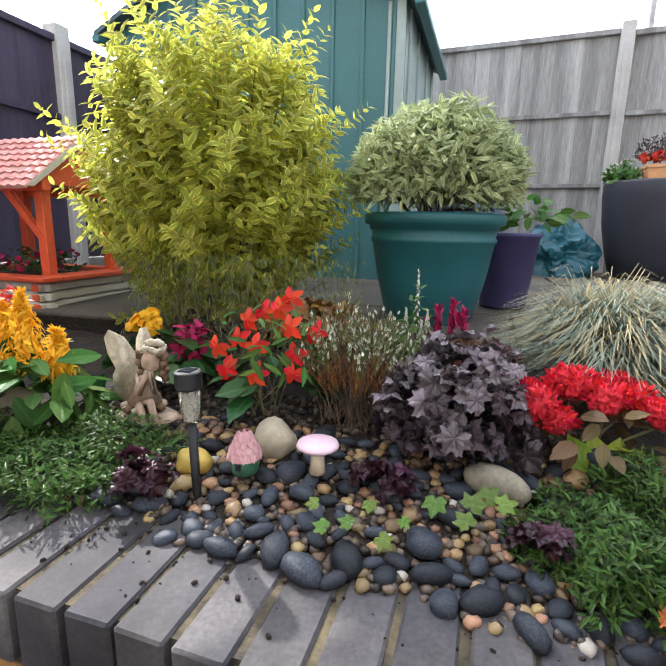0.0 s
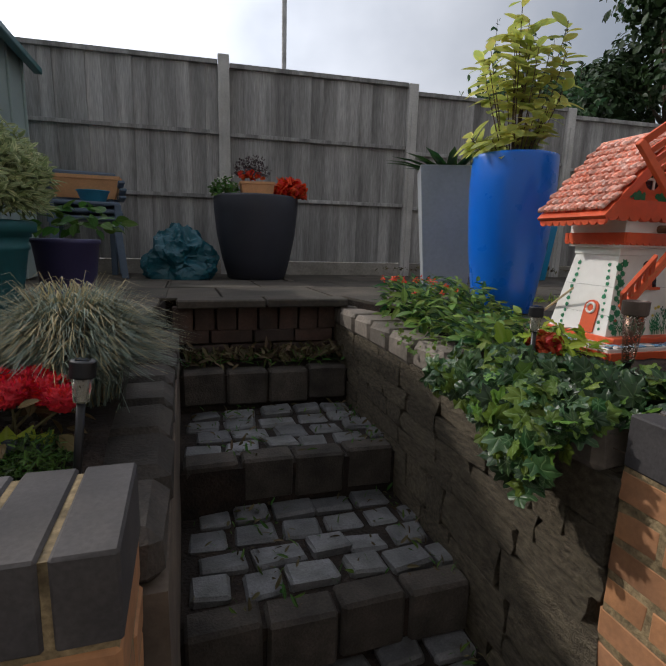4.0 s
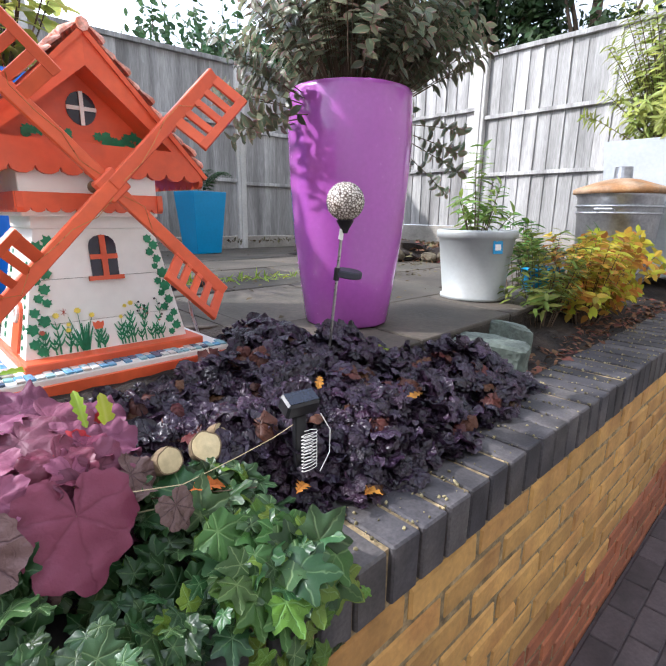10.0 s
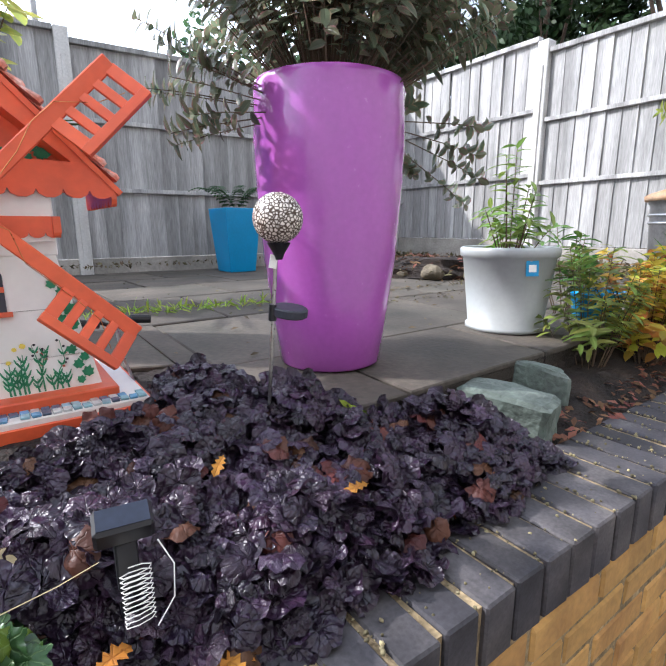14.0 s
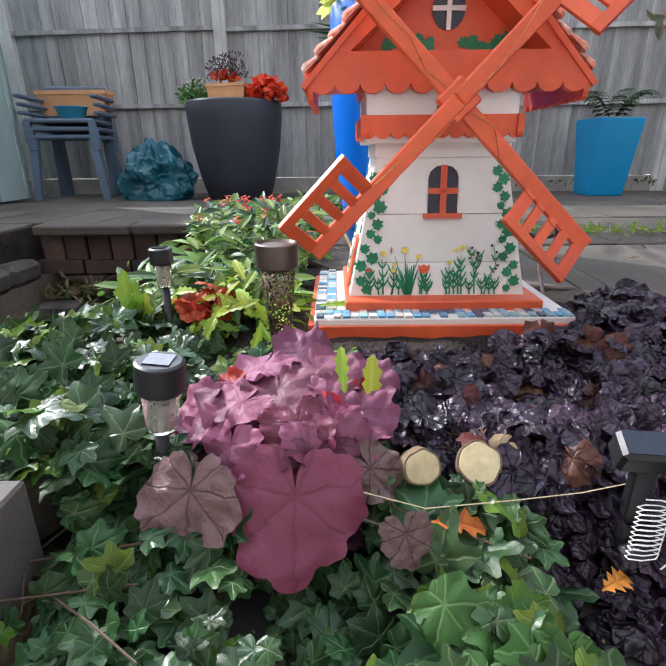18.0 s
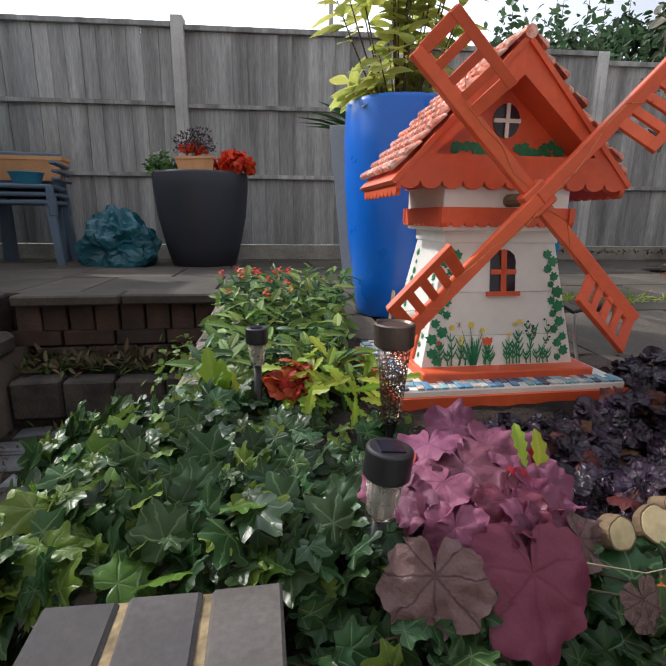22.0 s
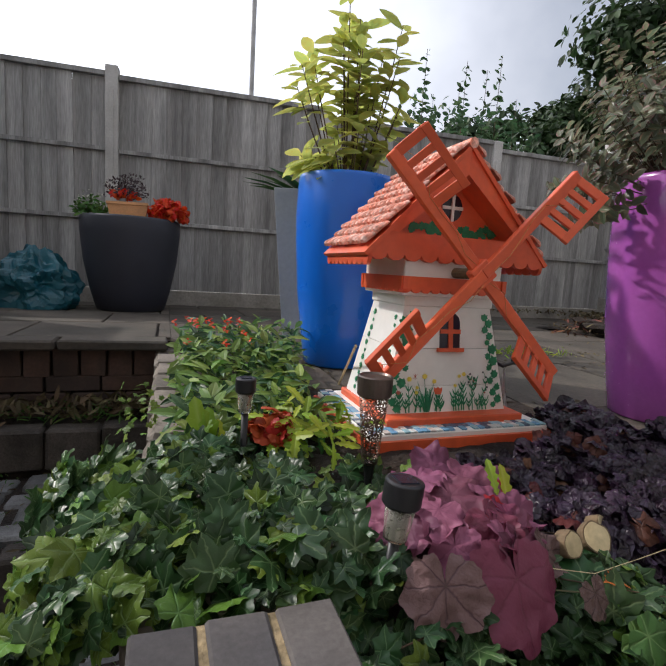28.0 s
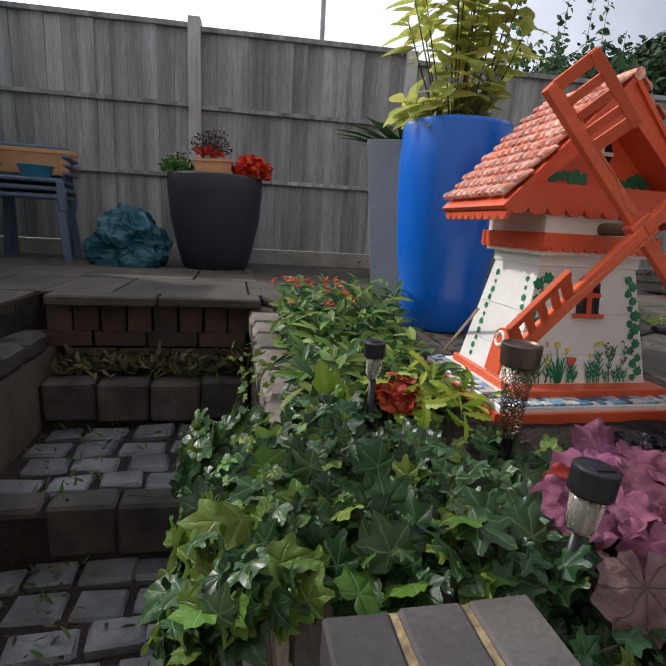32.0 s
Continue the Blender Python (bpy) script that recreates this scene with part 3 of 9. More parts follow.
back = fence_run("back_fence", 5, "weathered grey boarded fence panels between concrete posts", lambda k: (2.97, 2.97, 2.95, 2.88, 2.81)[k], lambda k: 1.085, 1.70)
back.matrix_world = pose(-2.70, 4.85, 0, 0, 0, -3.9)
right = fence_run("side_fence", 3, "sunlit boarded fence panels between concrete posts", lambda k: 3.02 if k < 1 else 2.97 - 0.06 * k, lambda k: 1.22 - 0.05 * k, 1.70)
right.matrix_world = pose(6.05, 4.36, 0, 0, 0, -90)
leftf = fence_run("west_fence", 3, "dark aubergine boarded fence behind the wishing well", lambda k: 2.52, lambda k: 1.05, 1.70, "stained")
leftf.matrix_world = pose(-2.62, -1.05, 0, 0, 0, 90)

# ---- paints and plastics ----
M.update(
    orange=stuff_mat("orange_gloss_paint", (0.73, 0.117, 0.038), 0.42, 0.12, 5, 45, 0.25, 0.002, tint=(0.57, 0.066, 0.03), tint_amount=0.5),
    white=stuff_mat("white_gloss_paint", (0.86, 0.85, 0.81), 0.38, 0.05, 4, 40, 0.15, 0.0015, tint=(0.62, 0.60, 0.54), tint_amount=0.35),
    tile=stuff_mat("painted_shingle", (0.64, 0.22, 0.14), 0.7, 0.35, 60, 180, 0.6, 0.002, rand=0.28, tint=(0.72, 0.55, 0.48), tint_amount=0.75),
    ivygreen=stuff_mat("green_paint", (0.015, 0.21, 0.09), 0.5, 0.25, 40, 120, 0.1, 0.001),
    yellowp=stuff_mat("yellow_paint", (0.75, 0.60, 0.08), 0.5, 0.15, 40, 120, 0),
    seam=stuff_mat("grey_seam", (0.28, 0.27, 0.25), 0.8, 0.2, 20, 90, 0.2, 0.001),
    blackp=stuff_mat("dark_paint", (0.02, 0.02, 0.028), 0.5, 0.15, 40, 120, 0),
    redp=stuff_mat("brick_red_paint", (0.42, 0.10, 0.06), 0.5, 0.15, 40, 120, 0),
    glassdark=stuff_mat("dark_window", (0.02, 0.015, 0.03), 0.15, 0.2, 20, 90, 0),
    royal=stuff_mat("royal_blue_plastic", (0.004, 0.155, 0.72), 0.30, 0.02, 3, 9, 0.0, 0.001, coat=0.3),
    greyp=stuff_mat("grey_stone_effect", (0.42, 0.45, 0.47), 0.5, 0.10, 3, 50, 0.15, 0.002, tint=(0.33, 0.36, 0.40), tint_amount=0.4),
    turq=stuff_mat("turquoise_plastic", (0.006, 0.25, 0.50), 0.35, 0.08, 4, 60, 0.05, 0.001),
    violet=stuff_mat("violet_plastic", (0.39, 0.095, 0.41), 0.22, 0.07, 3, 70, 0.0, 0.001, coat=0.5),
    offwhite=stuff_mat("cream_plastic", (0.36, 0.38, 0.375), 0.45, 0.06, 4, 60, 0.08, 0.001, tint=(0.42, 0.42, 0.39), tint_amount=0.4),
    charcoal=stuff_mat("charcoal_plastic", (0.028, 0.030, 0.042), 0.55, 0.15, 4, 90, 0.3, 0.002),
    teal=stuff_mat("teal_plastic", (0.022, 0.132, 0.148), 0.45, 0.12, 4, 70, 0.15, 0.002),
    black=stuff_mat("black_plastic", (0.012, 0.012, 0.014), 0.42, 0.2, 10, 120, 0.1, 0.001),
    zinc=stuff_mat("galvanised_steel", (0.42, 0.43, 0.45), 0.35, 0.25, 9, 60, 0.1, 0.001, metal=0.85, tint=(0.22, 0.23, 0.25), tint_amount=0.5),
    rust=stuff_mat("rusty_lid", (0.30, 0.15, 0.06), 0.7, 0.3, 12, 90, 0.4, 0.002, metal=0.2, tint=(0.42, 0.36, 0.28), tint_amount=0.5),
    steel=stuff_mat("brushed_steel", (0.45, 0.44, 0.42), 0.3, 0.12, 20, 200, 0.05, 0.0005, metal=0.95),
    terra=stuff_mat("terracotta_plastic", (0.72, 0.36, 0.16), 0.6, 0.12, 6, 80, 0.2, 0.002),
    rock=stuff_mat("green_grey_rock", (0.10, 0.125, 0.105), 0.85, 0.4, 9, 70, 1.0, 0.01, tint=(0.17, 0.19, 0.165), tint_amount=0.5),
    bark=stuff_mat("cut_wood", (0.16, 0.11, 0.06), 0.85, 0.3, 12, 80, 0.8, 0.006),
    endgrain=stuff_mat("end_grain", (0.55, 0.45, 0.26), 0.8, 0.2, 14, 120, 0.4, 0.003, tint=(0.40, 0.30, 0.15), tint_amount=0.5),
    lilac=stuff_mat("lilac_paint", (0.070, 0.062, 0.165), 0.5, 0.1, 8, 80, 0.1, 0.001),
    tarp=stuff_mat("teal_woven_bag", (0.007, 0.092, 0.125), 0.38, 0.25, 7, 160, 0.4, 0.003, coat=0.15),
    blackpanel=stuff_mat("solar_cell", (0.012, 0.016, 0.03), 0.15, 0.2, 30, 120, 0),
)
gm, gn, gl, gb = nodes_of("clear_plastic")
gb.inputs["Base Color"].default_value = (0.93, 0.91, 0.80, 1)
gb.inputs["Roughness"].default_value, gb.inputs["Transmission Weight"].default_value, gb.inputs["IOR"].default_value = 0.12, 0.85, 1.3
M["clear"] = gm

# ---- windmill ornament ----
WX, WY, WZ = 2.024, 1.217, 1.055
mill = empty("windmill_ornament", pose(WX, WY, WZ), "white and orange painted wooden windmill ornament standing in the bed", "garden ornament")


def scallop(width, depth, n, drop, thick, cut=0.0):
    """A board along x whose lower edge is cut in scallops; its top is at z 0, its face towards -y."""
    pts = [(-width / 2, -cut), (-width / 2 + cut, 0), (width / 2 - cut, 0), (width / 2, -cut)] if cut else [(-width / 2, 0), (width / 2, 0)]
    for i in range(n):
        for k in range(6):
            a = math.pi * k / 5
            pts.append((width / 2 - width * (i + 0.5 - 0.5 * math.cos(a)) / n, -depth + drop * (1 - math.sin(a))))
    return prism(pts, 0, thick)


# mosaic base plate
plate = part("base_plate", box(-0.252, -0.196, 0.02, 0.252, 0.200, 0.076, 0.004), M["white"], mill, "white plate edged with mosaic tiles")
for m_, w_ in ((pose(0, -0.197, 0.062), 0.504), (pose(-0.253, 0.002, 0.062, 0, 0, -90), 0.396), (pose(0.253, 0.002, 0.062, 0, 0, 90), 0.396)):
    ob = part("skirt", scallop(w_, 0.056, 13, 0.016, 0.010), M["orange"], mill, "orange scalloped skirt")
    ob.matrix_basis = m_ @ pose(0, -0.010, 0)
mosaic_cols = [stuff_mat("mosaic_" + n_, c_, 0.2, 0.15, 60, 200, 0.05, 0.0005) for n_, c_ in (("pale", (0.62, 0.66, 0.64)), ("sky", (0.16, 0.38, 0.58)), ("slate", (0.10, 0.14, 0.20)), ("aqua", (0.30, 0.52, 0.58)), ("rose", (0.55, 0.50, 0.46)))]
tiles = [brick_mesh("mosaic_tile", 0.015, 0.020, 0.005, c_, 0.001) for c_ in mosaic_cols]
rw = random.Random(5)
for row in range(2):
    for i in range(29):
        if rw.random() < 0.93:
            piece("mosaic_tile", rw.choice(tiles), plate, pose(-0.240 + 0.0171 * i, -0.1845 + 0.021 * row, 0.0775, 0, 0, rw.uniform(-6, 6)))
    for i in range(21):
        piece("mosaic_tile", rw.choice(tiles), plate, pose(-0.240 + 0.022 * row, -0.138 + 0.0165 * i, 0.0775, 0, 0, 90 + rw.uniform(-6, 6)))
part("plinth", box(-0.190, -0.155, 0.074, 0.203, 0.166, 0.096, 0.003), M["orange"], mill, "orange plinth")


def frustum(xc, yc, hx0, hy0, z0, hx1, hy1, z1, bm=None):
    return loft([[(xc - hx0, yc - hy0, z0), (xc + hx0, yc - hy0, z0), (xc + hx0, yc + hy0, z0), (xc - hx0, yc + hy0, z0)], [(xc - hx1, yc - hy1, z1), (xc + hx1, yc - hy1, z1), (xc + hx1, yc + hy1, z1), (xc - hx1, yc + hy1, z1)]], bm)


# planked tower: three tiers with thin joints, behind the middle of its plinth
TX, TY = -0.001, 0.018
HX0, HY0, HX1, HY1, TZ0, TZ1 = 0.179, 0.129, 0.125, 0.092, 0.096, 0.372
for f0, f1 in ((0.0, 0.240), (0.245, 0.582), (0.587, 0.994)):
    zz = lambda f: TZ0 + (TZ1 - TZ0) * f
    hx, hy = lambda f: HX0 + (HX1 - HX0) * f, lambda f: HY0 + (HY1 - HY0) * f
    part("tower_board", frustum(TX, TY, hx(f0), hy(f0), zz(f0), hx(f1), hy(f1), zz(f1)), M["white"], mill)
part("tower_core", frustum(TX, TY, HX0 - 0.004, HY0 - 0.004, TZ0, HX1 - 0.004, HY1 - 0.004, TZ1), M["seam"], mill)
part("collar", box(TX - 0.131, TY - 0.098, 0.362, TX + 0.131, TY + 0.098, 0.394, 0.002), M["white"], mill)
part("neck", box(-0.151, -0.107, 0.388, 0.127, 0.128, 0.505, 0.002), M["white"], mill)
for m_, w_ in ((pose(-0.012, -0.109, 0.436), 0.298), (pose(-0.153, 0.010, 0.436, 0, 0, -90), 0.262), (pose(0.129, 0.010, 0.436, 0, 0, 90), 0.262), (pose(-0.012, 0.130, 0.436, 0, 0, 180), 0.298)):
    ob = part("band", scallop(w_, 0.040, 11, 0.010, 0.012), M["orange"], mill, "orange scalloped band")
    ob.matrix_basis = m_ @ pose(0, -0.006, 0)

# head: gable ends and tiled roof; the front gable is framed by barge boards
GX, GH, GW, GZ, GY0, GY1, GREC = -0.008, 0.276, 0.244, 0.470, -0.112, 0.150, -0.048
head = part("gable_frame", box(-0.150, GREC + 0.002, GZ + 0.010, 0.150, GY1 - 0.012, GZ + 0.028), M["orange"], mill, "orange floor board of the mill's head")
head.matrix_basis = pose(GX, 0, 0)
part("gable", prism([(-GW + 0.012, GZ + 0.026), (GW - 0.012, GZ + 0.026), (GW - 0.012, GZ + 0.034), (0, GZ + GH - 0.012), (-GW + 0.012, GZ + 0.034)], GREC, GY1 - 0.01), M["orange"], head, "orange gable end set back under the roof")
for s in (-1, 1):
    outl = [(0, GZ + GH), (s * GW, GZ + 0.02), (s * GW, GZ + 0.008), (s * (GW - 0.052), GZ + 0.050), (0, GZ + GH - 0.062)]
    part("barge_board", prism(outl if s > 0 else outl[::-1], GY0 - 0.010, GREC + 0.004), M["orange"], head)
ob = part("eave_board", scallop(2 * GW, 0.066, 11, 0.016, 0.014, 0.044), M["orange"], head, "orange scalloped eave board")
ob.matrix_basis = pose(0, GY0 - 0.012, GZ + 0.066)
for s in (-1, 1):
    ob = part("side_eave", scallop(0.29, 0.040, 9, 0.014, 0.010), M["orange"], head)
    ob.matrix_basis = pose(s * (GW + 0.004), 0.022, GZ + 0.026, 0, 0, 90 * s)
slope = math.atan2(GH - 0.02, GW)
run = math.hypot(GH - 0.02, GW) + 0.012
for s in (-1, 1):
    part("roof_board", box(0, GY0 - 0.016, 0, run, GY1 + 0.02, 0.010), M["orange"], head).matrix_basis = pose(0, 0, GZ + GH - 0.004, 0, 0, 0) @ (pose(0, 0, 0, 0, math.degrees(slope), 0) if s > 0 else pose(0, 0, 0, 0, 0, 180) @ pose(0, -(GY0 + GY1 + 0.004), 0) @ pose(0, 0, 0, 0, math.degrees(slope), 0))
sh = mesh_of("shingle", loft([[(0.0, -0.0125, 0.0), (0.0, 0.0125, 0.0), (0.0, 0.0125, 0.002), (0.0, 0.005, 0.006), (0.0, -0.005, 0.006), (0.0, -0.0125, 0.002)], [(0.030, -0.0125, 0.0), (0.030, 0.0125, 0.0), (0.030, 0.0125, 0.006), (0.030, 0.006, 0.013), (0.030, -0.006, 0.013), (0.030, -0.0125, 0.006)], [(0.038, -0.010, 0.0), (0.038, 0.010, 0.0), (0.038, 0.010, 0.004), (0.038, 0.005, 0.010), (0.038, -0.005, 0.010), (0.038, -0.010, 0.004)]]), M["tile"])
for s in (-1, 1):
    for r in range(10):
        for c in range(11):
            y = GY0 - 0.004 + 0.0268 * (c + 0.5 * (r % 2))
            m_ = pose(0, 0, GZ + GH + 0.004, 0, math.degrees(slope), 0) if s > 0 else pose(0, 0, GZ + GH + 0.004) @ pose(0, 0, 0, 0, 0, 180) @ pose(0, 0, 0, 0, math.degrees(slope), 0)
            piece("shingle", sh, head, m_ @ pose(0.004 + 0.0345 * r, y * s, 0.011, rw.uniform(-3, 3), -5, rw.uniform(-6, 6)))
part("ridge", tube([(0, GY0 - 0.02, GZ + GH + 0.010), (0, GY1 + 0.02, GZ + GH + 0.010)], 0.013, 8), M["tile"], head, "pink ridge capping")

# round window in the gable and arched window in the tower
rwnd = part("round_window", prism([(0.030 * math.cos(2 * math.pi * i / 20), 0.034 * math.sin(2 * math.pi * i / 20)) for i in range(20)], 0, 0.004), M["glassdark"], mill, "dark round window with a white cross")
rwnd.matrix_basis = pose(-0.001, GREC - 0.003, 0.614)
part("glazing_bar", box(-0.030, -0.004, -0.004, 0.030, 0, 0.004), M["white"], rwnd)
part("glazing_bar", box(-0.004, -0.005, -0.034, 0.004, -0.001, 0.034), M["white"], rwnd)


face_tilt = math.degrees(math.atan2(HY0 - HY1, TZ1 - TZ0))
FACE = pose(TX, TY - HY0 - 0.0015, TZ0, -face_tilt, 0, 0)
arch = [(-0.028, 0), (0.028, 0), (0.028, 0.062)] + [(0.028 * math.cos(a), 0.062 + 0.022 * math.sin(a)) for a in (0.5, 1.0, 1.57, 2.14, 2.64)] + [(-0.028, 0.062)]
awin = part("arched_window", prism(arch, -0.002, 0.003), M["glassdark"], mill, "dark arched window with orange glazing bars")
awin.matrix_basis = FACE @ pose(0.004, 0, 0.164) @ Matrix.Diagonal((1.04, 1, 1.09, 1))
part("glazing_bar", box(-0.006, -0.006, 0, 0.006, -0.002, 0.083), M["orange"], awin)
part("glazing_bar", box(-0.028, -0.006, 0.034, 0.028, -0.002, 0.044), M["orange"], awin)
part("window_sill", box(-0.036, -0.010, -0.009, 0.036, 0.001, 0.0), M["orange"], awin)

# painted ivy and flowers
def flat_leaf(sz):
    """A five-pointed ivy leaf, broad in its body."""
    half = ((0.0, 1.15), (0.26, 0.66), (0.70, 0.72), (0.62, 0.22), (0.95, -0.12), (0.55, -0.42), (0.30, -0.74), (0.0, -0.58))
    pts = [(x * sz, z * sz) for x, z in half] + [(-x * sz, z * sz) for x, z in half[-2:0:-1]]
    return prism(pts[::-1], -0.0012, 0.001)


painted = part("painted_flowers", bmesh.new(), None, mill, "painted ivy and meadow flowers")
ivl = mesh_of("painted_leaf", flat_leaf(0.0105), M["ivygreen"])
for side in (-1, 1):
    for i in range(15):
        z = 0.012 + 0.0165 * i + rw.uniform(-0.003, 0.003)
        x = side * (HX0 - 0.024 - 0.046 * z / 0.27 + (0.008 if i % 2 else -0.008) + rw.uniform(-0.004, 0.004))
        piece("painted_leaf", ivl, painted, FACE @ pose(x, 0, z, 0, rw.uniform(-70, 70), 0) @ Matrix.Scale(rw.uniform(0.85, 1.55), 4))
for i in range(46):
    x, z = rw.choice((-1, 1)) * rw.uniform(0.030, 0.140), 0.556 + rw.uniform(-0.008, 0.012)
    piece("painted_leaf", ivl, painted, pose(x, GREC - 0.001, z, 0, rw.uniform(0, 360), 0) @ Matrix.Scale(rw.uniform(0.7, 1.2), 4))


def stroke(pts, w):
    b = bmesh.new()
    v = []
    for i, (x, z) in enumerate(pts):
        k = w * (1 - 0.7 * i / (len(pts) - 1))
        v.append((b.verts.new((x - k, -0.0012, z)), b.verts.new((x + k, -0.0012, z))))
    for a, c in zip(v, v[1:]):
        b.faces.new((a[0], a[1], c[1], c[0]))
    return b


WIDE = FACE @ Matrix.Diagonal((1.07, 1, 1, 1))


def paint_stem(pts, w, lift=0.0004, tone="ivygreen"):
    part("painted_stem", stroke(pts, w), M[tone], painted).matrix_basis = WIDE @ pose(0, -lift, 0)


def sprig(pts, w, leaves, size):
    """A painted stem with pairs of small leaves up its sides."""
    paint_stem(pts, w)
    for k in range(leaves):
        t_ = (k + 1) / (leaves + 1) * (len(pts) - 1)
        a, f_ = pts[int(t_)], t_ - int(t_)
        c = pts[min(int(t_) + 1, len(pts) - 1)]
        x, z = a[0] + (c[0] - a[0]) * f_, a[1] + (c[1] - a[1]) * f_
        for sd in (-1, 1):
            q = size * rw.uniform(0.7, 1.15)
            paint_stem([(x, z), (x + sd * q * 0.40, z + q * 0.55), (x + sd * q * 0.62, z + q * 1.1)], 0.0027, 0.0007)


for x, h, n_ in ((-0.128, 0.050, 3), (-0.112, 0.036, 2), (-0.104, 0.075, 3), (-0.088, 0.060, 3), (-0.074, 0.040, 2), (-0.030, 0.050, 3), (-0.020, 0.034, 4)):
    sprig([(x, 0.002), (x + rw.uniform(-0.005, 0.005), h * 0.5), (x + rw.uniform(-0.010, 0.008), h)], 0.0019, n_, 0.016)
for x in (-0.074, -0.066, -0.060, -0.055, -0.049, -0.044, -0.058, -0.052):
    paint_stem([(-0.056 + (x + 0.056) * 0.3, 0.002), (x, 0.034), (x + (x + 0.056) * 0.5, rw.uniform(0.050, 0.068))], 0.0030)
for pts in ([(-0.058, 0.004), (-0.061, 0.05), (-0.064, 0.088)], [(-0.054, 0.004), (-0.046, 0.05), (-0.037, 0.077)], [(-0.060, 0.004), (-0.074, 0.052), (-0.082, 0.080)], [(-0.132, 0.002), (-0.134, 0.028), (-0.131, 0.050)], [(-0.034, 0.004), (-0.031, 0.025), (-0.028, 0.046)], [(-0.086, 0.004), (-0.083, 0.030), (-0.084, 0.060)]):
    paint_stem(pts, 0.0016)
for x, h, n_ in ((0.018, 0.046, 3), (0.032, 0.052, 3), (0.024, 0.064, 2), (0.046, 0.080, 4), (0.040, 0.074, 3), (0.062, 0.030, 2), (0.086, 0.034, 2), (0.100, 0.030, 2), (0.110, 0.034, 2)):
    sprig([(x, 0.002), (x - 0.002, h * 0.5), (x + rw.uniform(-0.004, 0.006), h)], 0.0018, n_, 0.015)
BERRY = ([(0.071, 0.002), (0.069, 0.045), (0.063, 0.075), (0.059, 0.096)], [(0.070, 0.040), (0.076, 0.068), (0.079, 0.086)], [(0.090, 0.002), (0.098, 0.040), (0.109, 0.060), (0.104, 0.100)])
for pts in BERRY:
    sprig(pts, 0.0015, 3, 0.012)
dotm = {c_: mesh_of("painted_petal", prism([(0.008 * math.cos(a * math.pi / 8) * (1 if a % 2 else 0.72), 0.008 * math.sin(a * math.pi / 8) * (1 if a % 2 else 0.72)) for a in range(16)], -0.0018, 0.001), M[c_]) for c_ in ("yellowp", "redp", "blackp", "ivygreen")}
TULIP = mesh_of("painted_petal", prism([(-0.007, -0.008), (0.007, -0.008), (0.011, 0.0), (0.011, 0.009), (0.006, 0.006), (0.0, 0.010), (-0.006, 0.006), (-0.010, 0.010), (-0.010, 0.0)], -0.0018, 0.001), M["orange"])
for c_, x, z, k in (("yellowp", -0.104, 0.086, 0.85), ("yellowp", -0.063, 0.092, 0.9), ("yellowp", -0.037, 0.079, 0.75), ("yellowp", -0.083, 0.064, 0.6), ("yellowp", -0.085, 0.052, 0.7), ("redp", -0.132, 0.053, 0.75), ("ivygreen", -0.122, 0.080, 1.0), ("yellowp", 0.032, 0.091, 0.6), ("yellowp", 0.045, 0.096, 0.75), ("yellowp", 0.021, 0.067, 0.6)):
    piece("painted_petal", dotm[c_], painted, WIDE @ pose(x, -0.0010, z) @ Matrix.Scale(k, 4))
piece("painted_petal", TULIP, painted, WIDE @ pose(-0.027, -0.0010, 0.054))
for k in range(8):
    a = k * math.pi / 4
    paint_stem([(-0.089, 0.092), (-0.089 + 0.0045 * math.cos(a), 0.092 + 0.0045 * math.sin(a)), (-0.089 + 0.008 * math.cos(a), 0.092 + 0.008 * math.sin(a))], 0.0011, 0.0009, "redp")
for pts in BERRY:
    for k in range(6):
        t_ = 0.45 + 0.55 * k / 5
        q = t_ * (len(pts) - 1)
        a, c, f_ = pts[min(int(q), len(pts) - 2)], pts[min(int(q), len(pts) - 2) + 1], q - min(int(q), len(pts) - 2)
        piece("painted_petal", dotm["blackp" if k % 3 else "redp"], painted, WIDE @ pose(a[0] + (c[0] - a[0]) * f_ + rw.choice((-0.004, 0.004)), -0.0011, a[1] + (c[1] - a[1]) * f_) @ Matrix.Scale(0.36, 4))

# door on the west side
LFACE = pose(TX - HX0 - 0.0015, TY, TZ0, 0, math.degrees(math.atan2(HX0 - HX1, TZ1 - TZ0)), 0) @ pose(0, 0, 0, 0, 0, -90)
dr = part("door", prism([(-0.030, 0), (0.030, 0), (0.030, 0.085)] + [(0.030 * math.cos(a), 0.085 + 0.026 * math.sin(a)) for a in (0.5, 1.0, 1.57, 2.14, 2.64)] + [(-0.030, 0.085)], -0.004, 0.003), M["orange"], mill, "small orange arched door with a wreath")
dr.matrix_basis = LFACE @ pose(0.045, 0, 0.004)
wr = bmesh.new()
tube([(0.017 * math.cos(a * 0.7), -0.006, 0.083 + 0.017 * math.sin(a * 0.7)) for a in range(10)], 0.0045, 6, wr)
part("wreath", wr, M["white"], dr)
for i in range(11):
    for sd in (-0.085, 0.105):
        piece("painted_leaf", ivl, painted, LFACE @ pose(sd * 0.92 * (1 - 0.026 * i) + rw.uniform(-0.006, 0.006), 0, 0.02 + 0.022 * i, 0, rw.uniform(0, 360), 0) @ Matrix.Scale(rw.uniform(0.5, 1.0), 4))

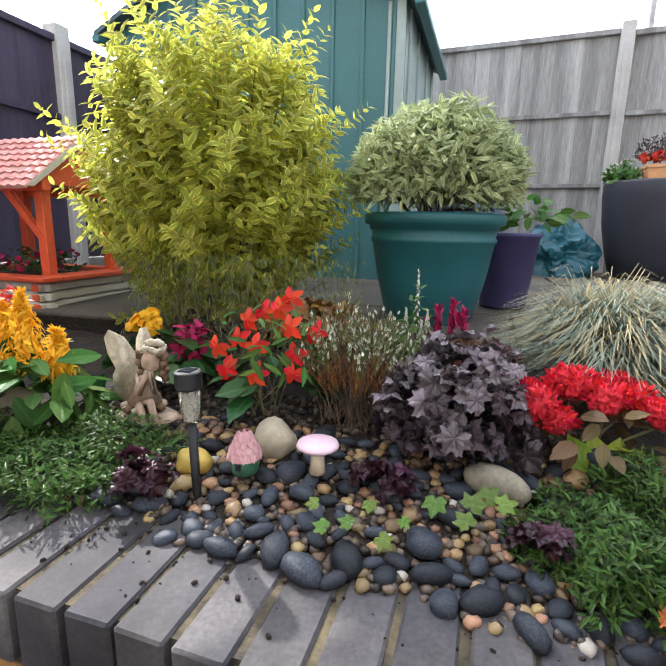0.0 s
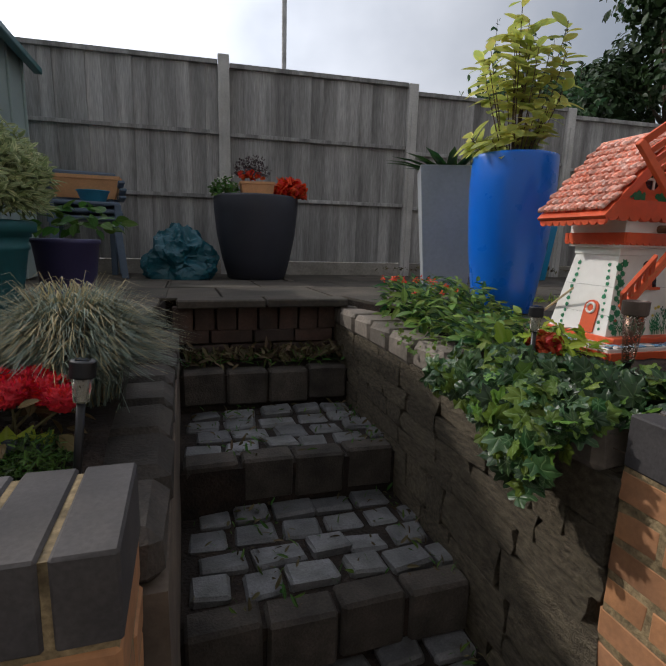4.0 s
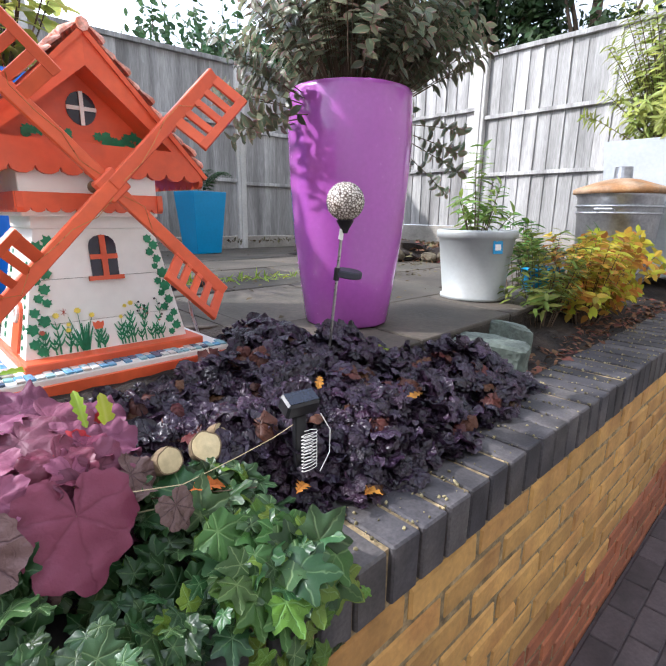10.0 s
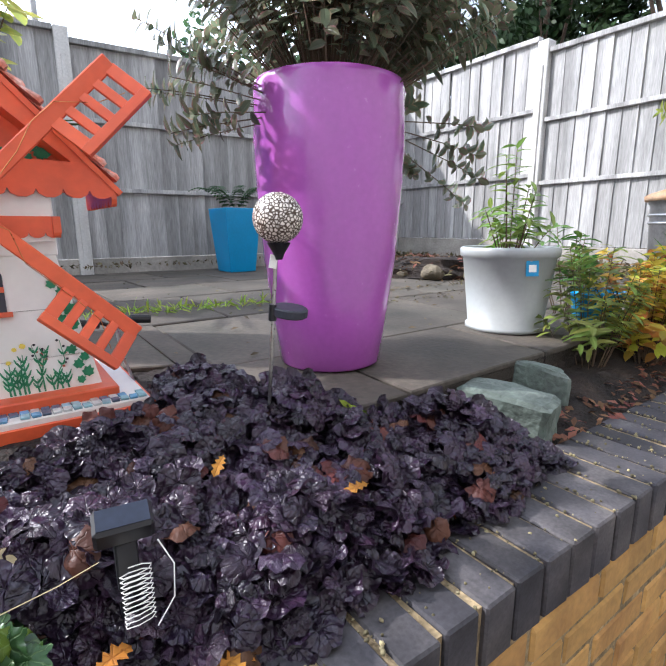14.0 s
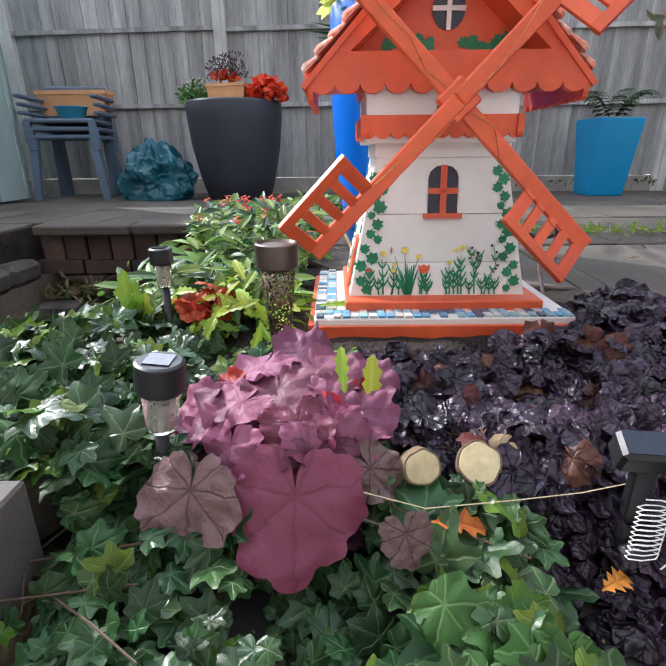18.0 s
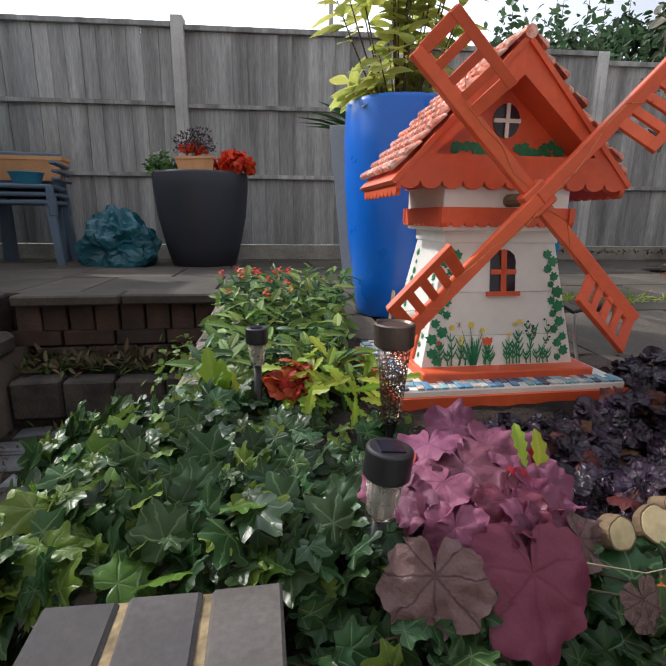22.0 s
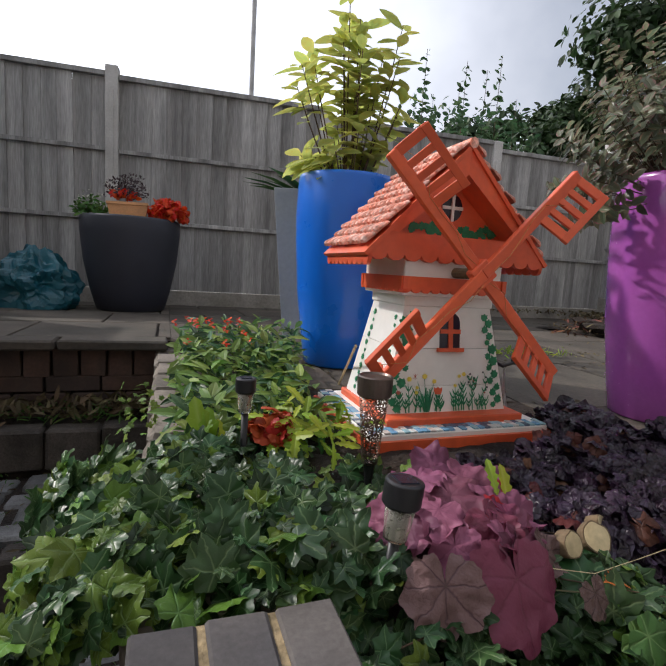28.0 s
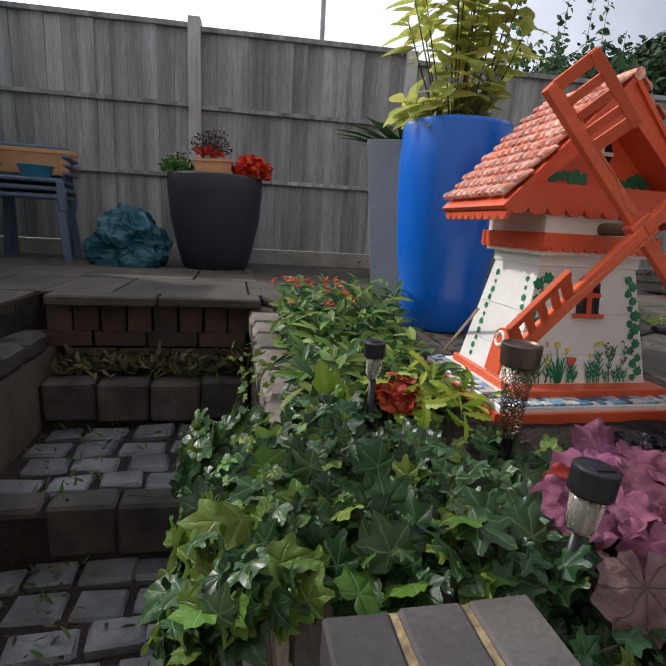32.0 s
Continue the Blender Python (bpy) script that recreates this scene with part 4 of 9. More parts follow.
# sails: four latticed arms on a wooden shaft
HUBP = (-0.010, -0.206, 0.450)
part("shaft", tube([(HUBP[0], -0.100, HUBP[2]), (HUBP[0], -0.206, HUBP[2])], 0.013, 12), M["bark"], mill, "bare wooden shaft")
part("hub", box(-0.026, -0.016, -0.026, 0.026, 0.008, 0.026, 0.003), M["orange"], mill).matrix_basis = pose(*HUBP, 0, 46, 0)
for k in range(4):
    arm = part("sail", box(0, -0.012, -0.014, 0.342, 0.004, 0.014, 0.002), M["orange"], mill, "orange latticed windmill sail")
    arm.matrix_basis = pose(*HUBP, 0, -46 - 90 * k, 0) @ pose(0, 0.004 if k % 2 else -0.006, 0)
    part("sail_rail", box(0.186, -0.008, -0.092, 0.342, 0.003, -0.074, 0.001), M["orange"], arm).matrix_basis = pose(0, 0, 0, -30, 0, 0)
    for j in range(5):
        x = 0.188 + 0.0335 * j
        part("sail_slat", box(x - 0.001, -0.006, -0.088, x + (0.022 if j in (0, 4) else 0.016), 0.002, -0.010, 0.001), M["orange"], arm).matrix_basis = pose(0, 0, 0, -30, 0, 0)
    wire = stuff_mat("copper_wire", (0.55, 0.24, 0.08), 0.3, 0.1, 30, 90, 0, metal=0.9) if k == 0 else wire
    ww = random.Random(60 + k)
    part("fairy_light_wire", tube([(0.02 + 0.05 * i, -0.016 - 0.004 * (i % 2), ww.uniform(-0.018, 0.016) - (0.05 if i > 4 else 0) * ww.random()) for i in range(7)], 0.0007, 4), wire, arm, "thin copper fairy light wire")

# ---- pots ----
def pot(name, x, y, z, prof, mat, label, n=48, rim=0.012, fill=0.04, square=False, turn=0):
    """A planter: outer wall turned from a profile, with an inner wall and compost."""
    ob = empty(name, pose(x, y, z, 0, 0, turn), label, "plant pot")
    top = prof[-1]
    inner = [(r - rim, h) for r, h in prof[::-1] if h > top[1] - 0.10] or [(top[0] - rim, top[1])]
    full = list(prof) + [(top[0] - rim * 0.5, top[1] + 0.003)] + [(top[0] - rim, top[1])] + [(top[0] - rim - 0.002, top[1] - fill - 0.01)]
    if square:
        full = [(r * math.sqrt(2), h) for r, h in full]
        body = part("body", lathe(full, 4), mat, ob)
        body.rotation_euler = (0, 0, radians(45))
        bv = body.modifiers.new("bevel", "BEVEL")
        bv.width, bv.segments = 0.004, 2
    else:
        part("body", lathe(full, n), mat, ob, smooth=True)
    disc = lathe([((top[0] - rim - 0.004) * (1.38 if square else 1), top[1] - fill - 0.006), ((top[0] - rim - 0.004) * (1.38 if square else 1), top[1] - fill)], 4 if square else 24)
    cp = part("compost", disc, M["dirt"], ob, "dark compost")
    if square:
        cp.rotation_euler = (0, 0, radians(45))
    return ob


P_TALL = lambda r, h: [(r * 0.70, 0), (r * 0.73, 0.006), (r * 0.82, h * 0.18), (r * 0.93, h * 0.40), (r * 1.0, h * 0.66), (r * 1.02, h * 0.82), (r * 1.0, h - 0.012), (r * 0.99, h)]
pot("tall_planter", 1.995, 1.865, patio_z(1.865) + 0.002, P_TALL(0.190, 0.715), M["royal"], "tall glossy royal blue round planter on the patio")
pot("tall_planter", 2.80, 1.115, patio_z(1.115) + 0.002, P_TALL(0.192, 0.715), M["violet"], "tall glossy violet round planter on the patio edge")
pot("square_planter", 2.09, 2.60, patio_z(2.60) + 0.002, [(0.125, 0), (0.128, 0.006), (0.190, 0.735), (0.190, 0.750)], M["greyp"], "tall tapered grey square planter beside the blue planter", square=True, turn=-24)
pot("square_planter", 3.78, 3.88, patio_z(3.88) + 0.002, [(0.115, 0), (0.118, 0.006), (0.160, 0.505), (0.160, 0.52)], M["turq"], "turquoise blue tapered square planter by the fence", square=True, turn=3)
wp = pot("plant_pot", 3.585, 1.09, patio_z(1.09) + 0.002, [(0.135, 0), (0.142, 0.004), (0.142, 0.016), (0.133, 0.022), (0.162, 0.262), (0.172, 0.266), (0.174, 0.290), (0.170, 0.296)], M["offwhite"], "cream plastic pot with a blue price sticker")
part("sticker", box(-0.022, -0.003, -0.026, 0.022, 0.0, 0.026), M["turq"], wp, "blue price sticker").matrix_basis = pose(-0.075, -0.142, 0.232, -6, 0, -29)
part("sticker_print", box(-0.013, -0.0045, -0.012, 0.013, -0.002, 0.012), M["white"], wp).matrix_basis = pose(-0.075, -0.142, 0.232, -6, 0, -29)
pot("large_planter", 1.092, 3.93, patio_z(3.93) + 0.002, [(0.22, 0), (0.235, 0.01), (0.275, 0.15), (0.318, 0.36), (0.338, 0.56), (0.340, 0.645), (0.334, 0.66)], M["charcoal"], "large charcoal egg-shaped planter with red flowers")
pot("large_planter", -0.182, 1.70, patio_z(1.70) - 0.010, [(0.145, 0), (0.150, 0.006), (0.185, 0.15), (0.206, 0.27), (0.212, 0.275), (0.212, 0.285), (0.207, 0.29), (0.214, 0.325), (0.235, 0.332), (0.237, 0.358), (0.232, 0.364)], M["teal"], "teal green plastic planter with a rolled rim")
pot("plant_pot", 0.075, 2.02, patio_z(2.02) + 0.002, [(0.085, 0), (0.088, 0.004), (0.118, 0.27), (0.124, 0.272), (0.124, 0.285)], M["lilac"], "purple plastic pot behind the teal planter")
pot("plant_pot", 4.05, 0.98, 1.05, [(0.075, 0), (0.078, 0.004), (0.10, 0.15), (0.104, 0.152), (0.104, 0.165)], M["turq"], "small bright blue pot behind the golden shrub")
tb = empty("window_box", pose(1.083, 3.79, patio_z(3.8) + 0.628, 0, -2, 0) @ Matrix.Diagonal((0.82, 1, 0.98, 1)), "terracotta trough standing in the charcoal planter", "plant pot")
part("body", loft([[(-0.135, -0.05, 0), (0.135, -0.05, 0), (0.135, 0.06, 0), (-0.135, 0.06, 0)], [(-0.155, -0.065, 0.115), (0.155, -0.065, 0.115), (0.155, 0.075, 0.115), (-0.155, 0.075, 0.115)], [(-0.162, -0.072, 0.117), (0.162, -0.072, 0.117), (0.162, 0.082, 0.117), (-0.162, 0.082, 0.117)], [(-0.162, -0.072, 0.135), (0.162, -0.072, 0.135), (0.162, 0.082, 0.135), (-0.162, 0.082, 0.135)]]), M["terra"], tb)

# grey trough with bamboo behind, and the bin
tr = empty("trough_planter", pose(5.62, 0.84, 1.09), "large pale grey square planter holding bamboo", "plant pot")
part("body", loft([[(-0.27, -0.27, 0), (0.27, -0.27, 0), (0.27, 0.27, 0), (-0.27, 0.27, 0)], [(-0.34, -0.34, 0.86), (0.34, -0.34, 0.86), (0.34, 0.34, 0.86), (-0.34, 0.34, 0.86)], [(-0.31, -0.31, 0.86), (0.31, -0.31, 0.86), (0.31, 0.31, 0.86), (-0.31, 0.31, 0.86)], [(-0.30, -0.30, 0.80), (0.30, -0.30, 0.80), (0.30, 0.30, 0.80), (-0.30, 0.30, 0.80)]]), M["greyp"], tr)
bn = empty("dustbin", pose(5.02, 0.96, 1.08), "galvanised steel dustbin with a rusty conical lid", "bin")
part("body", lathe([(0.195, 0), (0.20, 0.01), (0.205, 0.02), (0.235, 0.50), (0.245, 0.51), (0.245, 0.53)], 40), M["zinc"], bn, smooth=True)
for h in (0.06, 0.40, 0.44):
    part("hoop", lathe([(0.2 + 0.07 * h, h), (0.214 + 0.07 * h, h + 0.008), (0.2 + 0.07 * h, h + 0.016)], 40), M["zinc"], bn, smooth=True)
part("lid", lathe([(0.262, 0.52), (0.265, 0.545), (0.24, 0.56), (0.10, 0.605), (0.06, 0.612)], 40), M["rust"], bn, "rusty conical lid", smooth=True)
part("flue", lathe([(0.052, 0.60), (0.048, 0.68), (0.0, 0.68)], 20), M["zinc"], bn)
for s in (-1, 1):
    part("handle", tube([(s * 0.235, -0.05, 0.42), (s * 0.275, -0.045, 0.43), (s * 0.275, 0.045, 0.43), (s * 0.235, 0.05, 0.42)], 0.007), M["zinc"], bn)

# ---- rocks, logs ----
def rock(name, x, y, z, r, seed, mat, label, cat="rock", rough=0.22, turn=0, group=""):
    b = lump(*r, seed, rough, 3, 1.1)
    for v in b.verts:
        v.co.z = max(v.co.z, -r[2] * 0.75)
    ob = part(name, b, mat, None, label, True)
    ob.matrix_world = pose(x, y, z, 0, 0, turn)
    return tagged(ob, category=cat, group=group)


def block_rock(x, y, z, s, seed, turn, label):
    """An angular boulder: a box with shifted corners, chamfered and roughened."""
    rb = random.Random(seed)
    b = box(-0.5, -0.5, -0.5, 0.5, 0.5, 0.5)
    for v in b.verts:
        v.co = Vector((c_ * rb.uniform(0.74, 1.08) for c_ in v.co))
    bmesh.ops.bevel(b, geom=b.edges[:], offset=0.07, segments=1, affect="EDGES")
    bmesh.ops.triangulate(b, faces=b.faces[:])
    bmesh.ops.subdivide_edges(b, edges=b.edges[:], cuts=3, use_grid_fill=True)
    for v in b.verts:
        v.co += v.co.normalized() * (0.05 * noise.noise(v.co * 4 + Vector((seed, 1, 0))) + 0.03 * noise.noise(v.co * 11 + Vector((seed, 1, 0))))
        v.co = Vector((v.co.x * s[0], v.co.y * s[1], v.co.z * s[2]))
    ob = part("rock", b, M["rock"], None, label, False)
    ob.matrix_world = pose(x, y, z, 4, 3, turn)
    return tagged(ob, category="rock")


block_rock(3.045, 0.70, 1.0, (0.15, 0.24, 0.15), 3, 20, "squared green-grey rock at the patio edge")
block_rock(3.30, 0.775, 1.01, (0.12, 0.17, 0.15), 8, 30, "pale green-grey rock leaning behind another")
for (x, y, z, r, l_, m_, lab) in ((1.903, 0.586, 1.112, 0.019, 0.011, pose(0, 0, 0, 64, 0, 12), "short sawn log with bark"), (1.972, 0.600, 1.104, 0.023, 0.009, pose(0, 0, 0, 50, 0, -8), "sawn branch end facing up"), (2.010, 0.632, 1.108, 0.011, 0.012, pose(0, 0, 0, 55, 25, 0), "small cut branch stub")):
    lg = empty("log", pose(x, y, z) @ m_, lab, "log")
    for nm, prof, mt, lb_ in (("wood", [(r * 1.00, -l_), (r * 1.06, -l_ * 0.6), (r * 1.07, l_ * 0.6), (r * 1.05, l_ * 0.98)], M["bark"], ""), ("cut_face", [(r * 0.97, l_ * 0.95), (r * 0.93, l_ * 1.02), (r * 0.5, l_ * 1.04)], M["endgrain"], "pale sawn end")):
        bm_ = lathe(prof, 28)
        for v in bm_.verts:
            a = math.atan2(v.co.y, v.co.x)
            k = 1 + 0.16 * noise.noise(Vector((math.cos(a) * 1.4, math.sin(a) * 1.4, x * 40)))
            v.co.x, v.co.y = v.co.x * k, v.co.y * k
        part(nm, bm_, mt, lg, lb_)

# ---- solar lights ----
def stake_light(x, y, z0, z1, label, lean=(0, 0), r=0.021, glass=0.042, fat=1.0):
    h = z1 - z0
    ob = empty("solar_light", pose(x, y, z0 - 0.03, lean[0], lean[1], 0), label, "solar light", "solar stake lights")
    cap_h = 0.030 * fat
    part("stake", lathe([(0.002, 0), (0.007, 0.03), (0.0075, h + 0.03 - cap_h - glass)], 12), M["black"], ob, smooth=True)
    part("lens", lathe([(r * 0.62, h + 0.03 - cap_h - glass), (r * 0.80, h + 0.03 - cap_h)], 20), M["clear"], ob, "clear ribbed plastic lens", smooth=True)
    part("reflector", lathe([(r * 0.35, h + 0.03 - cap_h - glass + 0.002), (r * 0.5, h + 0.03 - cap_h)], 12), M["steel"], ob)
    cp = part("cap", lathe([(r * 0.92, h + 0.03 - cap_h), (r, h + 0.03 - cap_h + 0.003), (r, h + 0.027), (r * 0.975, h + 0.0285), (r * 0.86, h + 0.030)], 56), M["black"], ob, "dark cap", smooth=False)
    part("solar_panel", box(-r * 0.52, -r * 0.52, h + 0.0295, r * 0.52, r * 0.52, h + 0.0315), M["blackpanel"], cp, "small solar cell")
    return ob


stake_light(1.492, 1.03, 1.07, 1.268, "black solar stake light among the ivy leaves")
stake_light(1.612, 0.605, 1.06, 1.232, "black solar stake light leaning beside the purple leaves", (0, 6), 0.026, 0.046, 1.15)
stake_light(0.325, 0.75, 1.03, 1.232, "black solar stake light beside the pier", (-3, 6), 0.021)
stake_light(-0.41, 0.595, 1.00, 1.205, "steel and black solar stake light in the pebbles", (0, -2), 0.021, 0.052, 0.95)
lb = empty("solar_light", pose(1.722, 0.908, 1.06), "bronze solar light with a pierced tapering shade", "solar light")
pm, pn, pl, pbs = nodes_of("pierced_bronze")
vt = pn.new("ShaderNodeTexVoronoi")
vt.feature, vt.inputs["Scale"].default_value = "DISTANCE_TO_EDGE", 150
tcx = pn.new("ShaderNodeTexCoord")
pl.new(tcx.outputs["Object"], vt.inputs["Vector"])
cr2 = pn.new("ShaderNodeMath")
cr2.operation, cr2.inputs[1].default_value = "LESS_THAN", 0.11
pl.new(vt.outputs["Distance"], cr2.inputs[0])
pl.new(cr2.outputs[0], pbs.inputs["Alpha"])
pbs.inputs["Base Color"].default_value, pbs.inputs["Metallic"].default_value, pbs.inputs["Roughness"].default_value = (0.16, 0.10, 0.075, 1), 0.8, 0.4
part("shade", lathe([(0.016, 0.06), (0.030, 0.205)], 28), pm, lb, "pierced bronze shade", smooth=True)
part("cap", lathe([(0.031, 0.197), (0.034, 0.200), (0.035, 0.236), (0.031, 0.238), (0.028, 0.234)], 28), stuff_mat("bronze", (0.13, 0.10, 0.085), 0.4, 0.15, 12, 90, 0.1, 0.001, metal=0.7), lb)
part("stake", lathe([(0.002, -0.03), (0.012, 0.062)], 12), M["black"], lb)

# mosaic ball on a rod in front of the violet planter
bl = empty("solar_light", pose(2.449, 0.838, 1.10), "mosaic glass ball solar light on a steel rod", "solar light")
TOPB = Vector((0.011, -0.046, 0.385))
am, an, al, abx = nodes_of("crackle_mosaic")
v2 = an.new("ShaderNodeTexVoronoi")
v2.feature, v2.inputs["Scale"].default_value = "DISTANCE_TO_EDGE", 165
tcy = an.new("ShaderNodeTexCoord")
al.new(tcy.outputs["Object"], v2.inputs["Vector"])
r5 = an.new("ShaderNodeValToRGB")
r5.color_ramp.elements[0].position, r5.color_ramp.elements[0].color = 0.08, (0.07, 0.045, 0.032, 1)
r5.color_ramp.elements[1].position, r5.color_ramp.elements[1].color = 0.20, (0.72, 0.66, 0.58, 1)
al.new(v2.outputs["Distance"], r5.inputs["Fac"])
al.new(r5.outputs["Color"], abx.inputs["Base Color"])
abx.inputs["Roughness"].default_value = 0.25
b = bmesh.new()
bmesh.ops.create_uvsphere(b, u_segments=32, v_segments=20, radius=0.0445)
part("ball", b, am, bl, "cream crackle mosaic ball", True).matrix_basis = pose(*TOPB)
part("cup", lathe([(0.006, -0.03), (0.010, -0.02), (0.022, 0), (0.0, 0.001)], 20), M["black"], bl).matrix_basis = pose(TOPB.x, TOPB.y, TOPB.z - 0.042)
part("rod", tube([(0, 0, -0.05), TOPB * 0.86], 0.0036, 8), M["steel"], bl)
part("collar", tube([TOPB * 0.52, TOPB * 0.60], 0.0075, 10), M["black"], bl)
part("solar_disc", lathe([(0.030, -0.009), (0.034, -0.006), (0.034, 0.006), (0.031, 0.009)], 28), M["charcoal"], bl, "round solar panel").matrix_basis = pose(0.038, -0.034, 0.215, 8, 4, 0)
part("bracket", tube([TOPB * 0.55, (0.022, -0.030, 0.215)], 0.006, 8), M["black"], bl)
part("tag", box(-0.008, -0.001, -0.012, 0.008, 0.001, 0.012), M["white"], bl, "white paper tag").matrix_basis = pose(0.0, -0.045, 0.31, 0, 12, 10)

# fairy light solar box with coiled wire
fb = empty("solar_box", pose(2.122, 0.555, 1.00), "black solar panel box on a stake with coiled white wire", "solar light")
part("panel_box", box(-0.031, -0.017, -0.015, 0.031, 0.017, 0.015, 0.004), M["black"], fb).matrix_basis = pose(0, 0, 0.150, 25, 0, -8)
part("solar_cell", box(-0.027, -0.013, 0.0145, 0.027, 0.013, 0.0165), M["blackpanel"], fb, "dark solar cell").matrix_basis = pose(0, 0, 0.150, 25, 0, -8)
part("stake", box(-0.012, -0.006, 0, 0.012, 0.006, 0.13, 0.002), M["black"], fb)
part("wire_coil", tube([(0.004 + 0.017 * math.cos(i * 0.9), -0.022 + 0.006 * math.sin(i * 0.9), 0.035 + 0.0009 * i) for i in range(80)], 0.0008, 4), M["white"], fb, "coil of white wire")
part("wire", tube([(0.03, -0.02, 0.13), (0.043, -0.03, 0.10), (0.040, -0.032, 0.06), (0.02, -0.03, 0.03)], 0.0011, 4), M["white"], fb)
part("wire_run", tube([(-0.03, -0.02, 0.128), (-0.07, -0.02, 0.118), (-0.13, -0.018, 0.108), (-0.22, -0.02, 0.10), (-0.30, 0.0, 0.11), (-0.46, 0.05, 0.10)], 0.0007, 4), M["endgrain"], fb)

# small black handle ornament on a wire stake behind the windmill
ho = empty("wire_ornament", pose(2.262, 1.19, 1.06), "black handled ornament on a thin wire stake behind the windmill", "garden ornament")
part("stake", tube([(0.045, 0.0, 0.0), (0.02, 0, 0.06), (0.0, 0, 0.13), (-0.005, 0, 0.19)], 0.004, 6), M["steel"], ho)
part("handlebar", tube([(-0.04, 0, 0.205), (-0.01, 0, 0.190), (0.03, 0, 0.20)], 0.005, 8), M["black"], ho)
for gx in (-0.062, 0.048):
    part("grip", tube([(gx - 0.022, 0, 0.205), (gx + 0.022, 0, 0.200)], 0.010, 10), M["black"], ho, "black rubber grip")
# cane leaning between the mill and the blue planter
cane = part("cane", tube([(1.812, 1.236, 1.30), (1.895, 1.574, 1.10)], 0.004, 6), M["endgrain"], None, "thin pale cane leaning against the windmill")
tagged(cane, category="cane")
part("rim", box(-0.335, -0.335, 0.842, 0.335, -0.308, 0.866, 0.004), M["greyp"], tr, "thick rim")
part("compost", box(-0.30, -0.30, 0.74, 0.30, 0.30, 0.79), M["dirt"], tr, "dark compost")

# ---- leaf shapes ----
T_OVAL = leaf_template([(0.02, 0), (0.20, 0.18), (0.27, 0.42), (0.20, 0.72), (0.0, 1.0)], 0.25, 0.18)
T_NARROW = leaf_template([(0.02, 0), (0.11, 0.2), (0.13, 0.5), (0.08, 0.8), (0.0, 1.0)], 0.25, 0.25)
T_BLADE = leaf_template([(0.05, 0), (0.075, 0.3), (0.055, 0.7), (0.0, 1.0)], 0.3, 0.2)
T_NEEDLE = leaf_template([(0.06, 0), (0.08, 0.5), (0.0, 1.0)], 0.2, 0.1)
T_SMALL = leaf_template([(0.03, 0), (0.25, 0.45), (0.0, 1.0)], 0.2, 0.15)
def lobed(table, n):
    """Radii round a leaf from (degrees from the tip, radius) pairs, the same on both sides."""
    out = []
    for i in range(n):
        d = abs(i / (n - 1) - 0.5) * 360
        for (d0, r0), (d1, r1) in zip(table, table[1:]):
            if d0 <= d <= d1:
                out.append(r0 + (r1 - r0) * (d - d0) / (d1 - d0))
                break
    return out


IVY_R = lobed(((0, 1.0), (9, 0.84), (20, 0.66), (28, 0.57), (38, 0.62), (50, 0.82), (56, 0.86), (64, 0.70), (78, 0.54), (90, 0.53), (106, 0.62), (113, 0.63), (126, 0.50), (150, 0.44), (168, 0.30), (180, 0.13)), 49)
T_IVY = fan_template([r * 0.62 for r in IVY_R], 0.20, 0.05, 3, 3, 0.006, 0.05, 6.4, 0.28, 2.0)
HEU_T = lobed(((0, 1.05), (7, 0.99), (14, 0.94), (20, 0.86), (26, 0.90), (36, 0.97), (46, 0.94), (54, 0.84), (60, 0.86), (72, 0.92), (84, 0.88), (95, 0.76), (101, 0.78), (114, 0.84), (126, 0.80), (138, 0.70), (146, 0.70), (158, 0.66), (168, 0.54), (175, 0.36), (180, 0.10)), 85)
HEU_R = [r + 0.022 * math.cos(i * 0.5 * math.pi) for i, r in enumerate(HEU_T)]
T_HEUS = [fan_template([r * 0.60 * (1 + 0.07 * math.sin(i * 0.21 + 2.1 * v)) for i, r in enumerate(HEU_R)], (0.12, 0.05, 0.10, 0.02)[v], (0.03, 0.09, 0.24, 0.26)[v], (7, 6, 4, 5)[v], 8, 0.006, (0.03, 0.02, 0.0, 0.0)[v], 7, (0.16, 0.30, 0.40, 0.46)[v], 1.7 * v + 0.6) for v in range(4)]
T_CRINK = [fan_template([0.5 * (0.60 + 0.40 * min(1, math.sin(i / 24 * math.pi) * 3.0)) * (1 + 0.05 * math.sin(i * 1.9 + v)) for i in range(25)], (0.20, -0.16, 0.34)[v], (0.05, 0.10, 0.08)[v], (3, 4, 5)[v], 4, 0.02, 0.0, 7, (0.35, 0.5, 0.6)[v], 3.3 + 2.3 * v) for v in range(3)]
T_ROUND = fan_template([0.5 * (0.55 + 0.45 * min(1, math.sin(i / 24 * math.pi) * 3.2)) for i in range(25)], 0.28, 0.04, 3, 3, 0.02, 0.07, 7, 0.28, 3.3)
T_TOOTH = leaf_template([(0.02, 0), (0.09, 0.12), (0.05, 0.17), (0.13, 0.30), (0.08, 0.36), (0.17, 0.52), (0.11, 0.58), (0.17, 0.74), (0.10, 0.80), (0.09, 0.92), (0.0, 1.0)], 0.25, 0.15)
T_LONG = leaf_template([(0.015, 0), (0.11, 0.18), (0.175, 0.45), (0.13, 0.75), (0.0, 1.0)], 0.22, 0.22)
T_LAUREL = leaf_template([(0.015, 0), (0.12, 0.16), (0.21, 0.42), (0.20, 0.62), (0.11, 0.86), (0.0, 1.0)], 0.14, 0.16)

